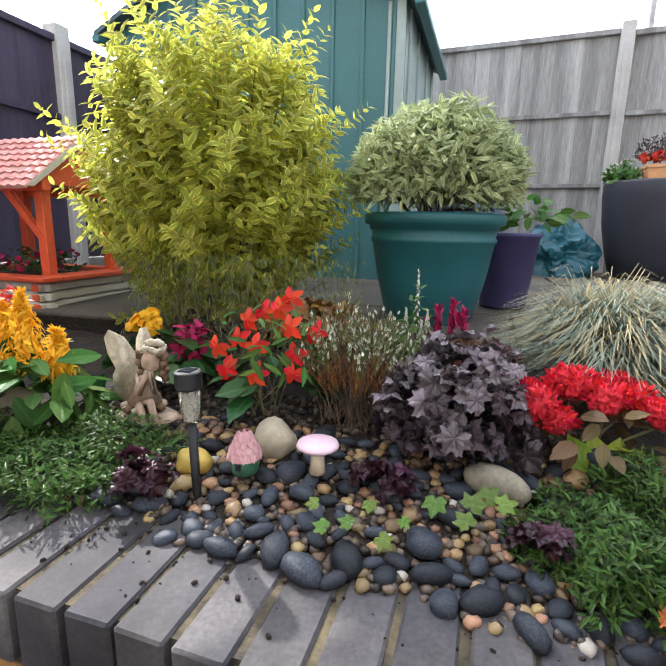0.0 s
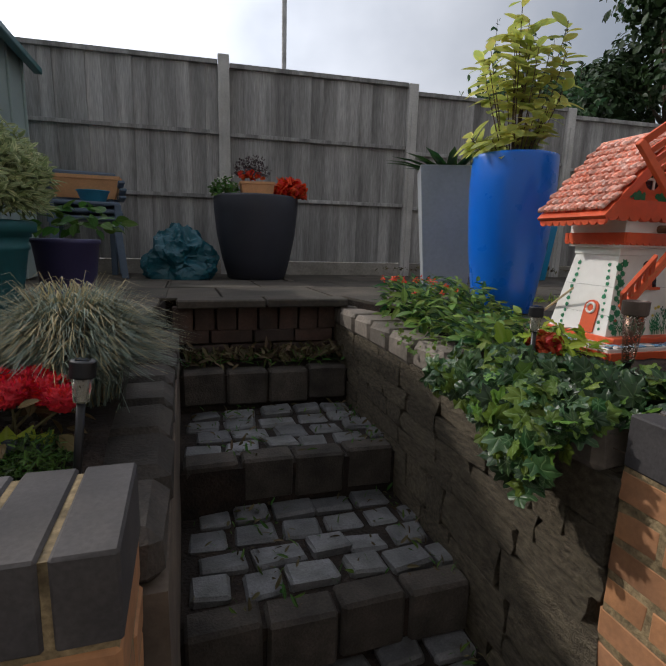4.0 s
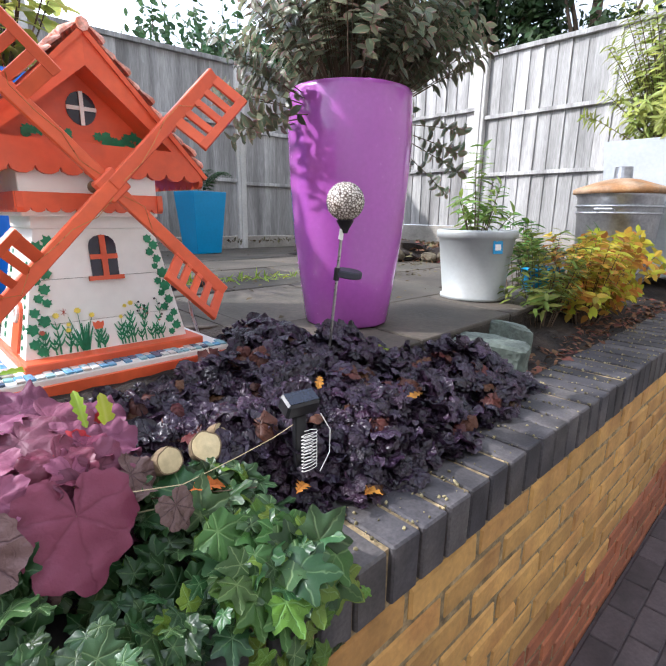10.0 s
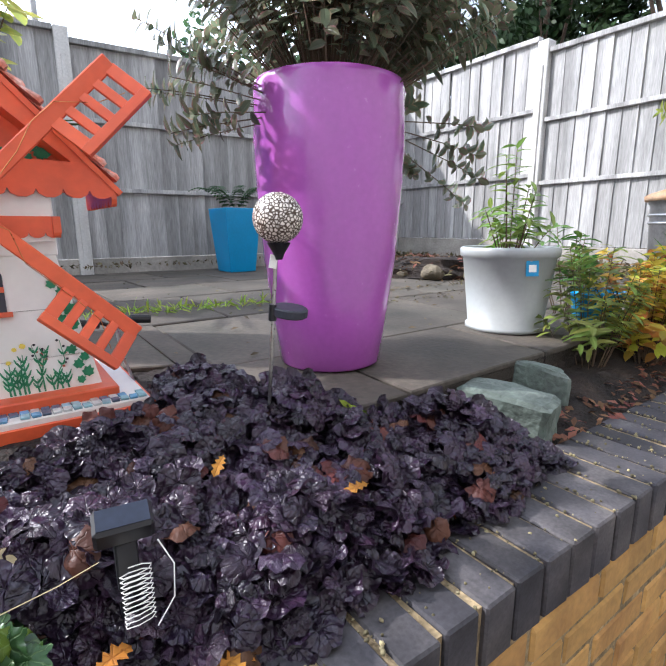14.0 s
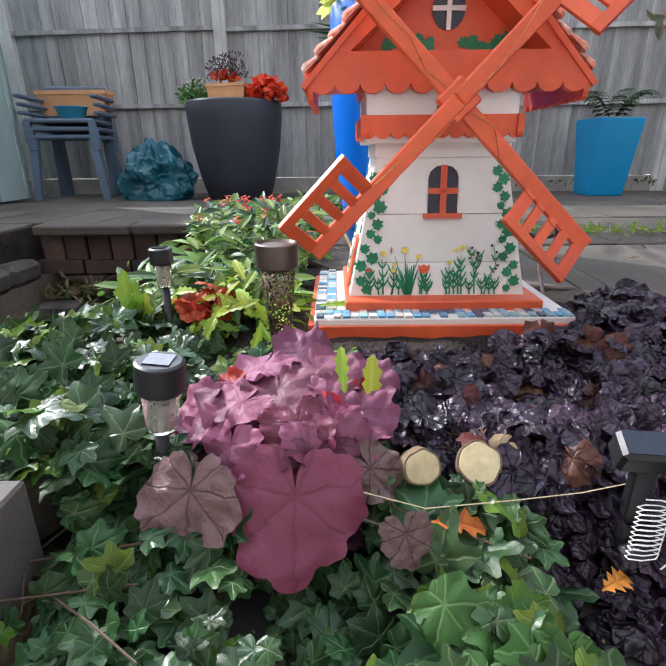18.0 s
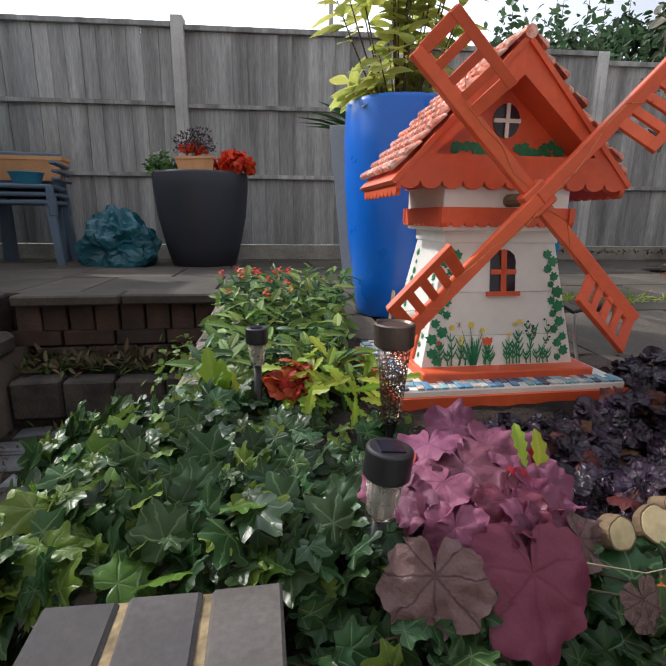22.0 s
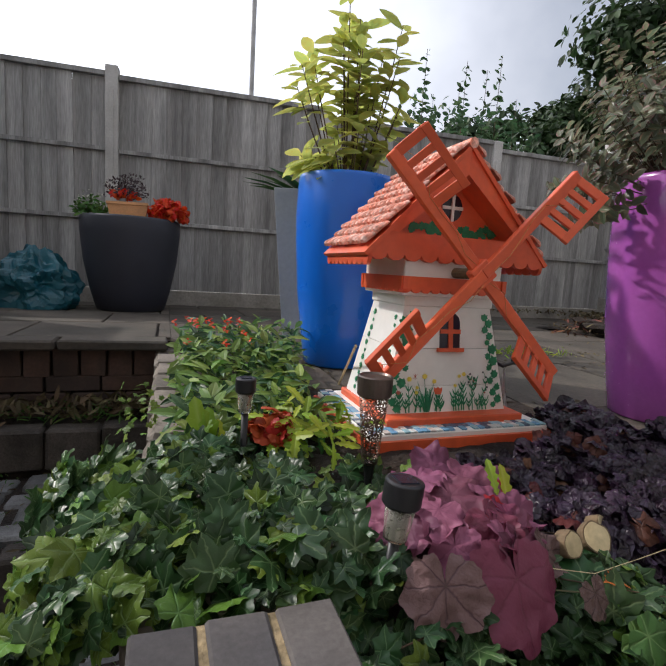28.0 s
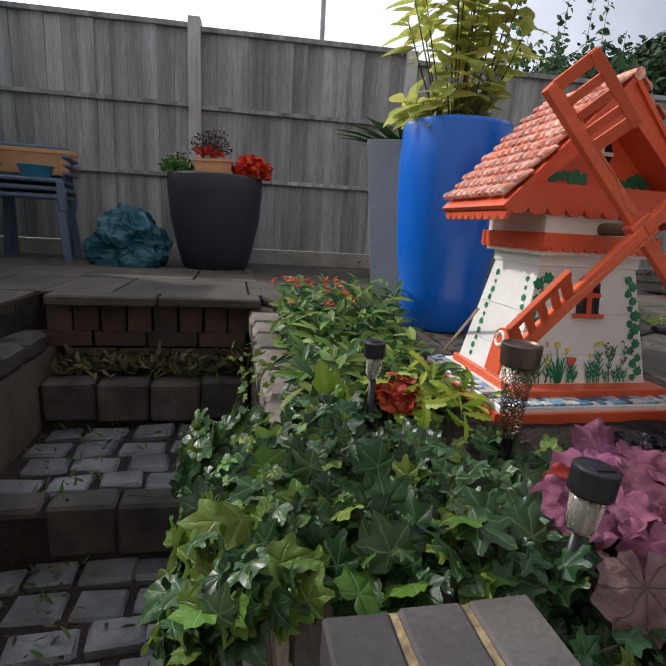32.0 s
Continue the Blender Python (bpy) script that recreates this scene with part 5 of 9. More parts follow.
LM = dict(
    ivy=leaf_mat("ivy_leaf", (0.030, 0.072, 0.023), vein=(0.17, 0.25, 0.11), rough=0.34, rand=0.50, hue=0.025, through=0.14, fan=True, vein_n=6.4, pucker=0.6, vein_mix=0.6, spec=0.35, twig=0.1, rib=0.5),
    ivylight=leaf_mat("young_ivy_leaf", (0.125, 0.205, 0.030), vein=(0.24, 0.38, 0.14), rough=0.36, rand=0.35, hue=0.025, through=0.3, fan=True, vein_n=6.4, pucker=0.8),
    ivymid=leaf_mat("green_ivy_leaf", (0.050, 0.112, 0.024), vein=(0.20, 0.30, 0.11), rough=0.40, rand=0.35, hue=0.02, through=0.2, fan=True, vein_n=6.4, pucker=0.6, vein_mix=0.6, spec=0.32, twig=0.05, rib=0.5),
    heu=leaf_mat("plum_heuchera_leaf", (0.200, 0.046, 0.088), vein=(0.12, 0.022, 0.045), rough=0.36, rand=0.14, hue=0.012, through=0.18, fan=True, vein_n=7, bump=0.6, pucker=0.5, vein_mix=0.45, crinkle=3.2, twig=0.04, rib=0.35, blister=1.0),
    heupink=leaf_mat("rose_heuchera_leaf", (0.225, 0.074, 0.125), vein=(0.12, 0.03, 0.062), rough=0.5, rand=0.35, hue=0.016, through=0.15, fan=True, vein_n=7, bump=0.5, pucker=0.2, vein_mix=0.4, crinkle=3.0, twig=0.0, rib=0.3, blister=0.7, spec=0.25),
    heubronze=leaf_mat("bronze_heuchera_leaf", (0.195, 0.120, 0.112), vein=(0.05, 0.020, 0.028), rough=0.42, rand=0.22, hue=0.01, through=0.15, fan=True, vein_n=8, bump=0.9, pucker=0.3, vein_mix=0.65, crinkle=3.4, twig=0.25, rib=0.5, blister=2.0),
    # fill leaf darkened to put the shade between the leaves into its colour
    heushade=leaf_mat("dark_heuchera_leaf", (0.065, 0.020, 0.036), vein=(0.03, 0.008, 0.016), rough=0.42, rand=0.4, hue=0.02, through=0.12, fan=True, vein_n=7, bump=0.5, vein_mix=0.6, crinkle=2.0, twig=0.1),
    heured=leaf_mat("red_leaf_back", (0.45, 0.035, 0.03), vein=(0.3, 0.02, 0.02), rough=0.45, rand=0.2, hue=0.01, through=0.3, fan=True, vein_n=7),
    dark=leaf_mat("black_crinkled_leaf", (0.024, 0.0115, 0.026), vein=(0.009, 0.004, 0.009), rough=0.32, rand=0.6, hue=0.05, through=0.04, fan=True, vein_n=9, bump=1.0, spec=0.5, pucker=0.5, vein_mix=0.5, crinkle=1.8, twig=0.0, rib=0.4, blister=2.6),
    darkred=leaf_mat("brown_red_leaf", (0.095, 0.034, 0.022), vein=(0.08, 0.025, 0.015), rough=0.45, rand=0.4, hue=0.03, through=0.2, fan=True, vein_n=7, pucker=0.5, crinkle=2.0, twig=0.0, blister=1.5),
    # one leaf in two tones: sky sheen in the first colour, shade in the second
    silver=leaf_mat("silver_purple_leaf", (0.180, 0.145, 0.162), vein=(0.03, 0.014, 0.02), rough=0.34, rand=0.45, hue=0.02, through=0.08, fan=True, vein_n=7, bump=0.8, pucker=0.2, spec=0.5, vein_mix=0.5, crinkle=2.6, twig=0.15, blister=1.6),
    silvershade=leaf_mat("dusky_purple_leaf", (0.060, 0.040, 0.049), vein=(0.02, 0.01, 0.014), rough=0.36, rand=0.55, hue=0.02, through=0.08, fan=True, vein_n=7, bump=0.8, pucker=0.2, spec=0.5, vein_mix=0.5, crinkle=2.6, twig=0.15, blister=1.6),
    lime=leaf_mat("lime_leaf", (0.30, 0.42, 0.035), vein=(0.42, 0.52, 0.12), rough=0.4, rand=0.2, through=0.35),
    green=leaf_mat("garden_leaf", (0.075, 0.17, 0.03), vein=(0.14, 0.25, 0.07), rough=0.5, rand=0.3, through=0.3, spec=0.22),
    deep=leaf_mat("deep_green_leaf", (0.024, 0.080, 0.018), vein=(0.07, 0.15, 0.05), rough=0.38, rand=0.35, through=0.22),
    priv=leaf_mat("golden_privet_leaf", (0.43, 0.46, 0.080), edge=(0.93, 0.86, 0.18), edge_at=0.33, rough=0.4, rand=0.28, hue=0.014, through=0.62),
    sage=leaf_mat("grey_variegated_leaf", (0.33, 0.40, 0.19), edge=(0.70, 0.70, 0.40), edge_at=0.20, rough=0.55, rand=0.2, hue=0.012, through=0.35),
    choi=leaf_mat("golden_spotted_leaf", (0.50, 0.55, 0.15), edge=(0.82, 0.78, 0.26), edge_at=0.40, rough=0.35, rand=0.25, hue=0.02, through=0.5, blotch=(0.58, 0.56, 0.13)),
    pshrub=leaf_mat("dark_pink_edged_leaf", (0.150, 0.170, 0.100), edge=(0.29, 0.175, 0.13), edge_at=0.48, rough=0.34, rand=0.5, hue=0.06, through=0.45, spec=0.4),
    nand=leaf_mat("golden_nandina_leaf", (0.50, 0.37, 0.055), rough=0.4, rand=0.45, hue=0.075, through=0.45),
    bamb=leaf_mat("bamboo_leaf", (0.28, 0.32, 0.07), rough=0.45, rand=0.35, hue=0.02, through=0.35),
    fern=leaf_mat("fern_leaf", (0.035, 0.10, 0.03), rough=0.5, rand=0.3, through=0.25),
    fesc=leaf_mat("blue_fescue_blade", (0.24, 0.30, 0.24), rough=0.5, rand=0.3, hue=0.01, through=0.2),
    straw=leaf_mat("straw_blade", (0.46, 0.39, 0.22), rough=0.6, rand=0.3, hue=0.01, through=0.25),
    sedum=leaf_mat("bright_moss_leaf", (0.060, 0.125, 0.022), rough=0.4, rand=0.6, hue=0.02, through=0.25),
    heath=leaf_mat("heather_leaf", (0.15, 0.18, 0.06), rough=0.5, rand=0.3, through=0.2),
    brown=leaf_mat("brown_twig_leaf", (0.30, 0.13, 0.045), rough=0.6, rand=0.35, through=0.1),
    redfl=leaf_mat("red_petal", (0.70, 0.028, 0.014), rough=0.45, rand=0.2, hue=0.01, through=0.3, bump=0.2),
    orangefl=leaf_mat("orange_red_petal", (0.72, 0.07, 0.02), rough=0.45, rand=0.2, hue=0.012, through=0.3, bump=0.2),
    magfl=leaf_mat("magenta_plume", (0.38, 0.012, 0.085), rough=0.6, rand=0.25, hue=0.01, through=0.25, bump=0.2),
    yelfl=leaf_mat("yellow_plume", (0.88, 0.50, 0.02), rough=0.6, rand=0.2, hue=0.012, through=0.3, bump=0.2),
    whitefl=leaf_mat("white_floret", (0.62, 0.62, 0.52), rough=0.5, rand=0.15, hue=0.01, through=0.3, bump=0.2),
    autumn=leaf_mat("fallen_orange_leaf", (0.50, 0.19, 0.03), vein=(0.30, 0.09, 0.02), rough=0.6, rand=0.25, hue=0.02, through=0.2, fan=True, vein_n=10),
    tree=leaf_mat("tree_leaf", (0.032, 0.060, 0.020), rough=0.5, rand=0.4, hue=0.02, through=0.25),
)
M["stem"] = stuff_mat("green_brown_stem", (0.11, 0.10, 0.045), 0.7, 0.3, 20, 120, 0.4, 0.002)
M["twig"] = stuff_mat("brown_twig", (0.10, 0.065, 0.04), 0.8, 0.3, 20, 120, 0.5, 0.002)


def plant(name, x, y, z, label, cat="plant", group=""):
    return empty(name, pose(x, y, z), label, cat, group)


def foliage(top, tmpl, mats, mat, name="foliage", label=""):
    return tagged(part(name, scatter(name, tmpl, mats, mat), None, top, label), kind="stuff")


def stems(top, ends, r, base=(0, 0, 0), spread=0.02, name="stem", mat=None, rng=RNG):
    """Curved stems from the base to each end, one mesh."""
    b = bmesh.new()
    for e in ends:
        e = Vector(e)
        s = Vector(base) + Vector((rng.uniform(-spread, spread), rng.uniform(-spread, spread), 0))
        mid = s.lerp(e, 0.5) + Vector((rng.uniform(-0.1, 0.1), rng.uniform(-0.1, 0.1), 0.15)) * (e - s).length * 0.4
        tube([s, s.lerp(mid, 0.6), mid.lerp(e, 0.45), e], r, 5, b, 0.5)
    return tagged(part(name, b, mat or M["stem"], top), kind="stuff")


# ---- ivy ----
ri = random.Random(31)
ivy = plant("ivy", 1.45, 0.75, 1.02, "dark green trailing ivy with paler young leaves, spilling over the wall", "ivy")
ivy_me = [raw_mesh("leaf", *T_IVY[:2], T_IVY[2], LM["ivy"]) for _ in range(1)]
ivy_lt = raw_mesh("leaf", *T_IVY[:2], T_IVY[2], LM["ivylight"])
rest, rest_lt = [], []
count = 0


def ivy_leaf(p, nrm, size, light=False, own=True):
    global count
    fwd = Vector((ri.gauss(0, 1), ri.gauss(0, 1), ri.gauss(0, 0.4)))
    m = Matrix.Translation((-1.45, -0.75, -1.02)) @ aim(Vector(p), Vector(nrm) + rnd_dir(ri) * 0.9, fwd, size * 0.88)
    if own and count < 300:
        count += 1
        piece("leaf", ivy_lt if light else ivy_me[0], ivy, m)
    else:
        (rest_lt if light else rest).append(m)


# mound on the bed and over the coping beside the stair
for i in range(1750):
    x, y = ri.uniform(1.17, 1.88), ri.uniform(0.57, 1.16)
    if y > 1.02 - 0.35 * max(0, 1.34 - x) / 0.17 and x < 1.40:
        continue
    if x > 1.62 and (y > 1.0 or ri.random() < 0.35):
        continue
    if (x - 1.75) ** 2 + (y - 0.64) ** 2 < 0.10 ** 2:
        continue
    h = 1.125 - 0.055 * max(0, min(1, (x - 1.45) / 0.25)) - 0.5 * max(0, 1.27 - x) + 0.045 * noise.noise(Vector((x * 7, y * 7, 1))) + ri.uniform(-0.035, 0.03)
    if y < 0.60 and x < 1.54:
        h = min(h, 1.115)
    ivy_leaf((x, y, h), (-0.2, -0.4, 1), ri.choice((0.034, 0.044, 0.054, 0.068, 0.086)), ri.random() < (0.42 if x < 1.38 else 0.13), ri.random() < 0.12)
# curtain over the stone coping into the stair
for _ in range(420):
    y = ri.uniform(0.58, 1.02)
    u = ri.random() ** 1.2
    fall = max(0.05, 0.19 - 0.13 * abs(y - 0.66) / 0.2) * u
    x = 1.27 - 0.10 * math.sin(min(1, u * 1.3) * 1.9) + ri.uniform(-0.025, 0.025)
    ivy_leaf((x, y, 1.12 - fall + ri.uniform(-0.02, 0.02)), (-1, -0.35, 0.8 - 0.6 * u), ri.choice((0.042, 0.056, 0.074, 0.088)), ri.random() < 0.42, ri.random() < 0.22)
# ivy behind the pier and along the front, reaching over the coping
for _ in range(620):
    x = ri.uniform(1.53, 2.02)
    lim = 0.355 + 0.05 * max(0, (x - 1.95) / 0.15)
    y = ri.uniform(lim, 0.62 - 0.08 * max(0, (x - 1.9) / 0.2))
    h = 0.995 + 0.05 * min(1, max(0, (y - 0.36) / 0.2)) + 0.03 * noise.noise(Vector((x * 9, y * 9, 5))) + ri.uniform(-0.02, 0.035)
    if abs(x - 1.785) < 0.06 and y > 0.44:
        h -= 0.035
    light = (x > 1.90 and ri.random() < 0.20) or ri.random() < 0.06
    ivy_leaf((x, y, h), (0, -0.55, 1), ri.choice((0.036, 0.050, 0.062)) * (1.65 if x > 1.9 and ri.random() < 0.4 else 1.0), light, ri.random() < 0.35)
for _ in range(90):
    x = ri.uniform(1.54, 2.00)
    ivy_leaf((x, 0.345 - ri.uniform(0, 0.03), ri.uniform(0.90, 1.0)), (0, -1, 0.3), ri.uniform(0.030, 0.055), ri.random() < 0.4, ri.random() < 0.3)
# sprigs of paler leaves by the steps
for _ in range(60):
    ivy_leaf((1.30 + ri.uniform(-0.08, 0.10), ri.uniform(1.20, 1.55), 1.115 + ri.uniform(-0.05, 0.03)), (-0.4, -0.3, 1), ri.uniform(0.018, 0.034), True, False)
ivy_md = raw_mesh("leaf", *T_IVY[:2], T_IVY[2], LM["ivymid"])
for i in range(50):
    u, v = ri.random(), ri.random()
    x, y = 1.885 + 0.145 * u, 0.350 + (0.125 - 0.03 * u) * v
    p = Vector((x - 1.45, y - 0.75, -0.005 + 0.050 * v - 0.02 * u + ri.uniform(-0.012, 0.022)))
    piece("leaf", ivy_md if ri.random() < 0.75 else ivy_lt, ivy, aim(p, Vector((0.1, -0.75, 1)) + rnd_dir(ri) * 0.45, (ri.gauss(0, 0.7), -0.9, -0.3), ri.choice((0.046, 0.056, 0.068, 0.080))))
for i in range(16):
    u = i / 15
    p = Vector((1.99 + 0.07 * u + ri.uniform(-0.012, 0.012) - 1.45, 0.50 - 0.16 * u - 0.75, 1.025 - 0.06 * u * u - 1.02))
    piece("leaf", ivy_lt, ivy, aim(p, Vector((0.3, -0.6, 1)) + rnd_dir(ri) * 0.5, (ri.gauss(0, 1), -0.5, 0), ri.uniform(0.018, 0.032)))
foliage(ivy, T_IVY, rest, LM["ivy"], "foliage")
foliage(ivy, T_IVY, rest_lt, LM["ivylight"], "young_foliage", "paler young leaves")
stems(ivy, [(ri.uniform(-0.14, 0.6), ri.uniform(-0.35, 0.45), ri.uniform(0.0, 0.06)) for _ in range(26)], 0.0018, (0.05, -0.02, 0.0), 0.25, "vine", M["twig"], ri)

# ---- plum heuchera ----
heu = plant("heuchera", 1.75, 0.64, 1.03, "plum and rose leaved heuchera with scalloped leaves", "heuchera")
HL = [((1.773, 0.540, 1.110), (0.05, -0.85, 0.60), (0.10, -0.5, -0.85), 0.138, "heu"), ((1.668, 0.545, 1.115), (-0.2, -1, 0.6), (-0.1, -0.3, -1), 0.098, "heubronze"), ((1.850, 0.575, 1.118), (0.35, -0.8, 0.7), (0.6, -0.2, -0.7), 0.062, "heubronze"), ((1.880, 0.512, 1.090), (0.2, -1, 0.6), (0.2, -0.3, -1), 0.050, "heubronze"), ((1.835, 0.64, 1.165), (0.3, -0.5, 0.9), (0.8, -0.4, -0.3), 0.085, "heupink"), ((1.70, 0.64, 1.170), (-0.3, -0.4, 1), (-0.7, -0.6, -0.4), 0.098, "heupink"), ((1.655, 0.66, 1.150), (-0.5, -0.4, 0.9), (-0.9, -0.3, -0.5), 0.082, "heupink"), ((1.748, 0.665, 1.198), (0.0, -0.45, 1), (0.1, -0.9, -0.2), 0.095, "heupink"), ((1.79, 0.70, 1.208), (0.15, -0.3, 1), (0.5, -0.7, 0), 0.088, "heupink"), ((1.72, 0.72, 1.205), (-0.1, -0.3, 1), (-0.4, -0.7, 0), 0.085, "heupink"), ((1.765, 0.745, 1.215), (0, -0.25, 1), (0.2, 0.6, 0.1), 0.08, "heupink"), ((1.845, 0.71, 1.185), (0.4, -0.3, 1), (0.9, -0.2, -0.1), 0.08, "heupink"), ((1.81, 0.60, 1.135), (0.1, -0.8, 0.8), (0.3, -0.5, -0.8), 0.075, "heu"), ((1.73, 0.585, 1.120), (-0.1, -1, 0.5), (-0.2, -0.3, -1), 0.082, "heu"), ((1.70, 0.56, 1.075), (-0.1, -1, 0.4), (0.1, -0.2, -1), 0.07, "heubronze"), ((1.635, 0.60, 1.105), (-0.5, -0.8, 0.6), (-0.5, -0.4, -0.8), 0.07, "heubronze"), ((1.79, 0.635, 1.160), (0.0, -0.9, 0.55), (0.1, -0.4, -0.9), 0.07, "heured"), ((1.685, 0.69, 1.165), (-0.5, -0.6, 0.8), (-0.8, -0.5, -0.3), 0.07, "heured"), ((1.84, 0.68, 1.155), (0.2, -1, 0.3), (0.4, -0.3, -0.8), 0.06, "heured")]
heu_me = {k: (*(raw_mesh("leaf", *T[:2], T[2], LM[k]) for T in T_HEUS),) for k in ("heu", "heupink", "heubronze", "heured", "heushade")}
rh = random.Random(3)
ends = []
for i, (p, nrm, fwd, s, k) in enumerate(HL):
    p = (p[0], p[1], p[2] if p[2] < 1.13 else 1.13 + (p[2] - 1.13) * 0.55)
    m = Matrix.Translation((-1.75, -0.64, -1.03)) @ aim(Vector(p), Vector(nrm) + (rnd_dir(rh) * 0.28 if k == "heupink" else Vector()), fwd, s * (1.08 if i else 1.0), rh.uniform(-0.2, 0.2))
    piece("leaf", heu_me[k][0 if i == 0 else (2 + i % 2 if k == "heupink" else i % 3)], heu, m)
    ends.append(Vector(p) - Vector((1.75, 0.64, 1.03)))
for i in range(14):
    d = rnd_dir(rh, 0.15)
    p = Vector((0.115 * d.x, 0.085 * d.y + 0.01, 0.085 + 0.055 * d.z))
    piece("leaf", heu_me["heupink" if i % 4 else "heu"][2 + i % 2], heu, aim(p, d + Vector((0, -0.35, 0.45)) + rnd_dir(rh) * 0.3, d + Vector((0, -0.2, -0.5)), rh.uniform(0.062, 0.082)))
# low fill leaves, many in a dark tone that paints the shaded gaps
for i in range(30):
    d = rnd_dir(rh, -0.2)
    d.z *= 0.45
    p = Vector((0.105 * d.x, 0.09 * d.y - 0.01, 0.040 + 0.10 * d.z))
    piece("leaf", heu_me[rh.choice(("heushade", "heubronze", "heushade"))][i % 4], heu, aim(p, d + Vector((0, -0.3, 0.5)), d + Vector((0, 0, -0.4)), rh.uniform(0.06, 0.095)))
stems(heu, ends, 0.0018, rng=rh)
lime_me = raw_mesh("leaf", *T_TOOTH[:2], T_TOOTH[2], LM["lime"])
for p, nrm, fwd, s in (((1.765, 0.575, 1.135), (0.1, -0.6, 1), (1, -0.2, 0.2), 0.055), ((1.855, 0.66, 1.130), (0.1, -1, 0.4), (0.1, 0.1, 1), 0.075), ((1.825, 0.655, 1.165), (-0.3, -1, 0.4), (-0.2, 0.1, 1), 0.055)):
    piece("leaf", lime_me, heu, Matrix.Translation((-1.75, -0.64, -1.03)) @ aim(Vector(p), nrm, fwd, s))

# ---- dark crinkled carpet ----
ajuga = plant("bugle_carpet", 2.35, 0.75, 1.02, "carpet of glossy black-purple crinkled leaves beside the ornament", "ground cover")
dark_me = [raw_mesh("leaf", *T[:2], T[2], LM["dark"]) for T in T_CRINK]
dk, dkr, n_own = [], [], 0
ra = random.Random(17)
def between(x, table):
    for (x0, a0), (x1, a1) in zip(table, table[1:]):
        if x <= x1:
            return a0 + (a1 - a0) * max(0.0, (x - x0) / (x1 - x0))
    return table[-1][1]


BACK = ((1.86, 0.90), (2.20, 0.955), (2.28, 0.97), (2.31, 1.14), (2.42, 1.13), (2.50, 0.97), (2.64, 0.83), (2.78, 0.72), (2.95, 0.60))
FORE = ((1.86, 0.60), (1.96, 0.55), (2.02, 0.48), (2.20, 0.455), (2.45, 0.445), (2.60, 0.465), (2.95, 0.50))
for _ in range(4300):
    x, y = ra.uniform(1.86, 2.97), ra.uniform(0.41, 1.15)
    back_ = between(x, BACK) + 0.03 * noise.noise(Vector((x * 7, 0, 2)))
    front_ = between(x, FORE) + 0.025 * noise.noise(Vector((x * 9, 1, 7)))
    if not front_ < y < back_ or ((x - 1.95) ** 2 + (y - 0.63) ** 2 < 0.06 ** 2 and ra.random() < 0.8):
        continue
    e = min(1.0, min(y - front_, (back_ - y) * 2 + 0.03, 0.10, 2.99 - x) / 0.10)
    h = 0.985 + 0.075 * e + 0.055 * max(0, min(1, (y - 0.55) / 0.3)) + 0.035 * max(0, min(1, (x - 2.15) / 0.1)) * max(0, min(1, (y - 0.80) / 0.1)) + 0.050 * noise.noise(Vector((x * 7, y * 7, 4))) + ra.uniform(-0.045, 0.014)
    nrm = Vector((0, -0.35, 1)) + rnd_dir(ra) * 0.65
    red = ra.random() < 0.05 or (y > front_ + 0.06 and noise.noise(Vector((x * 6, y * 6, 11))) > 0.38 and ra.random() < 0.4)
    m = Matrix.Translation((-2.35, -0.75, -1.02)) @ aim(Vector((x, y, h)), nrm, rnd_dir(ra) + Vector((0, -0.4, -0.2)), ra.choice((0.036, 0.044, 0.050, 0.056, 0.064)))
    if red:
        dkr.append(m)
    elif n_own < 300 and 2.0 < x < 2.65 and y < 0.80 and ra.random() < 0.25:
        n_own += 1
        piece("leaf", dark_me[n_own % 3], ajuga, m)
    else:
        dk.append(m)
for k in range(3):
    foliage(ajuga, T_CRINK[k], dk[k::3], LM["dark"])
foliage(ajuga, T_CRINK[2], dkr, LM["darkred"], "withered_foliage", "withered red-brown leaves")
T_OAK = leaf_template([(0.015, 0), (0.03, 0.10), (0.15, 0.20), (0.07, 0.28), (0.23, 0.42), (0.10, 0.50), (0.27, 0.66), (0.12, 0.74), (0.17, 0.88), (0.06, 0.94), (0.0, 1.0)], 0.30, 0.30, 11)
oak = raw_mesh("fallen_leaf", *T_OAK[:2], T_OAK[2], LM["autumn"])
for x, y, z, s, t_ in ((2.18, 0.455, 1.0, 0.065, 0.3), (2.21, 0.44, 0.995, 0.05, 2.0), (1.905, 0.522, 1.095, 0.062, 0.1), (2.07, 0.50, 1.03, 0.05, 0.5), (2.08, 0.42, 0.99, 0.045, 2.5), (2.48, 0.56, 1.075, 0.045, 3), (2.30, 0.70, 1.12, 0.04, 4), (0.205, 0.505, 1.02, 0.042, 1), (-0.3, 0.99, 1.12, 0.05, 2), (2.62, 0.50, 0.99, 0.03, 1)):
    ob = new("fallen_leaf", oak)
    ob.matrix_world = aim((x, y, z), (0.1, -0.3, 1), (math.cos(t_), math.sin(t_), 0), s)
    tagged(ob, "curled orange-brown fallen leaf", "leaf", "fallen leaves")

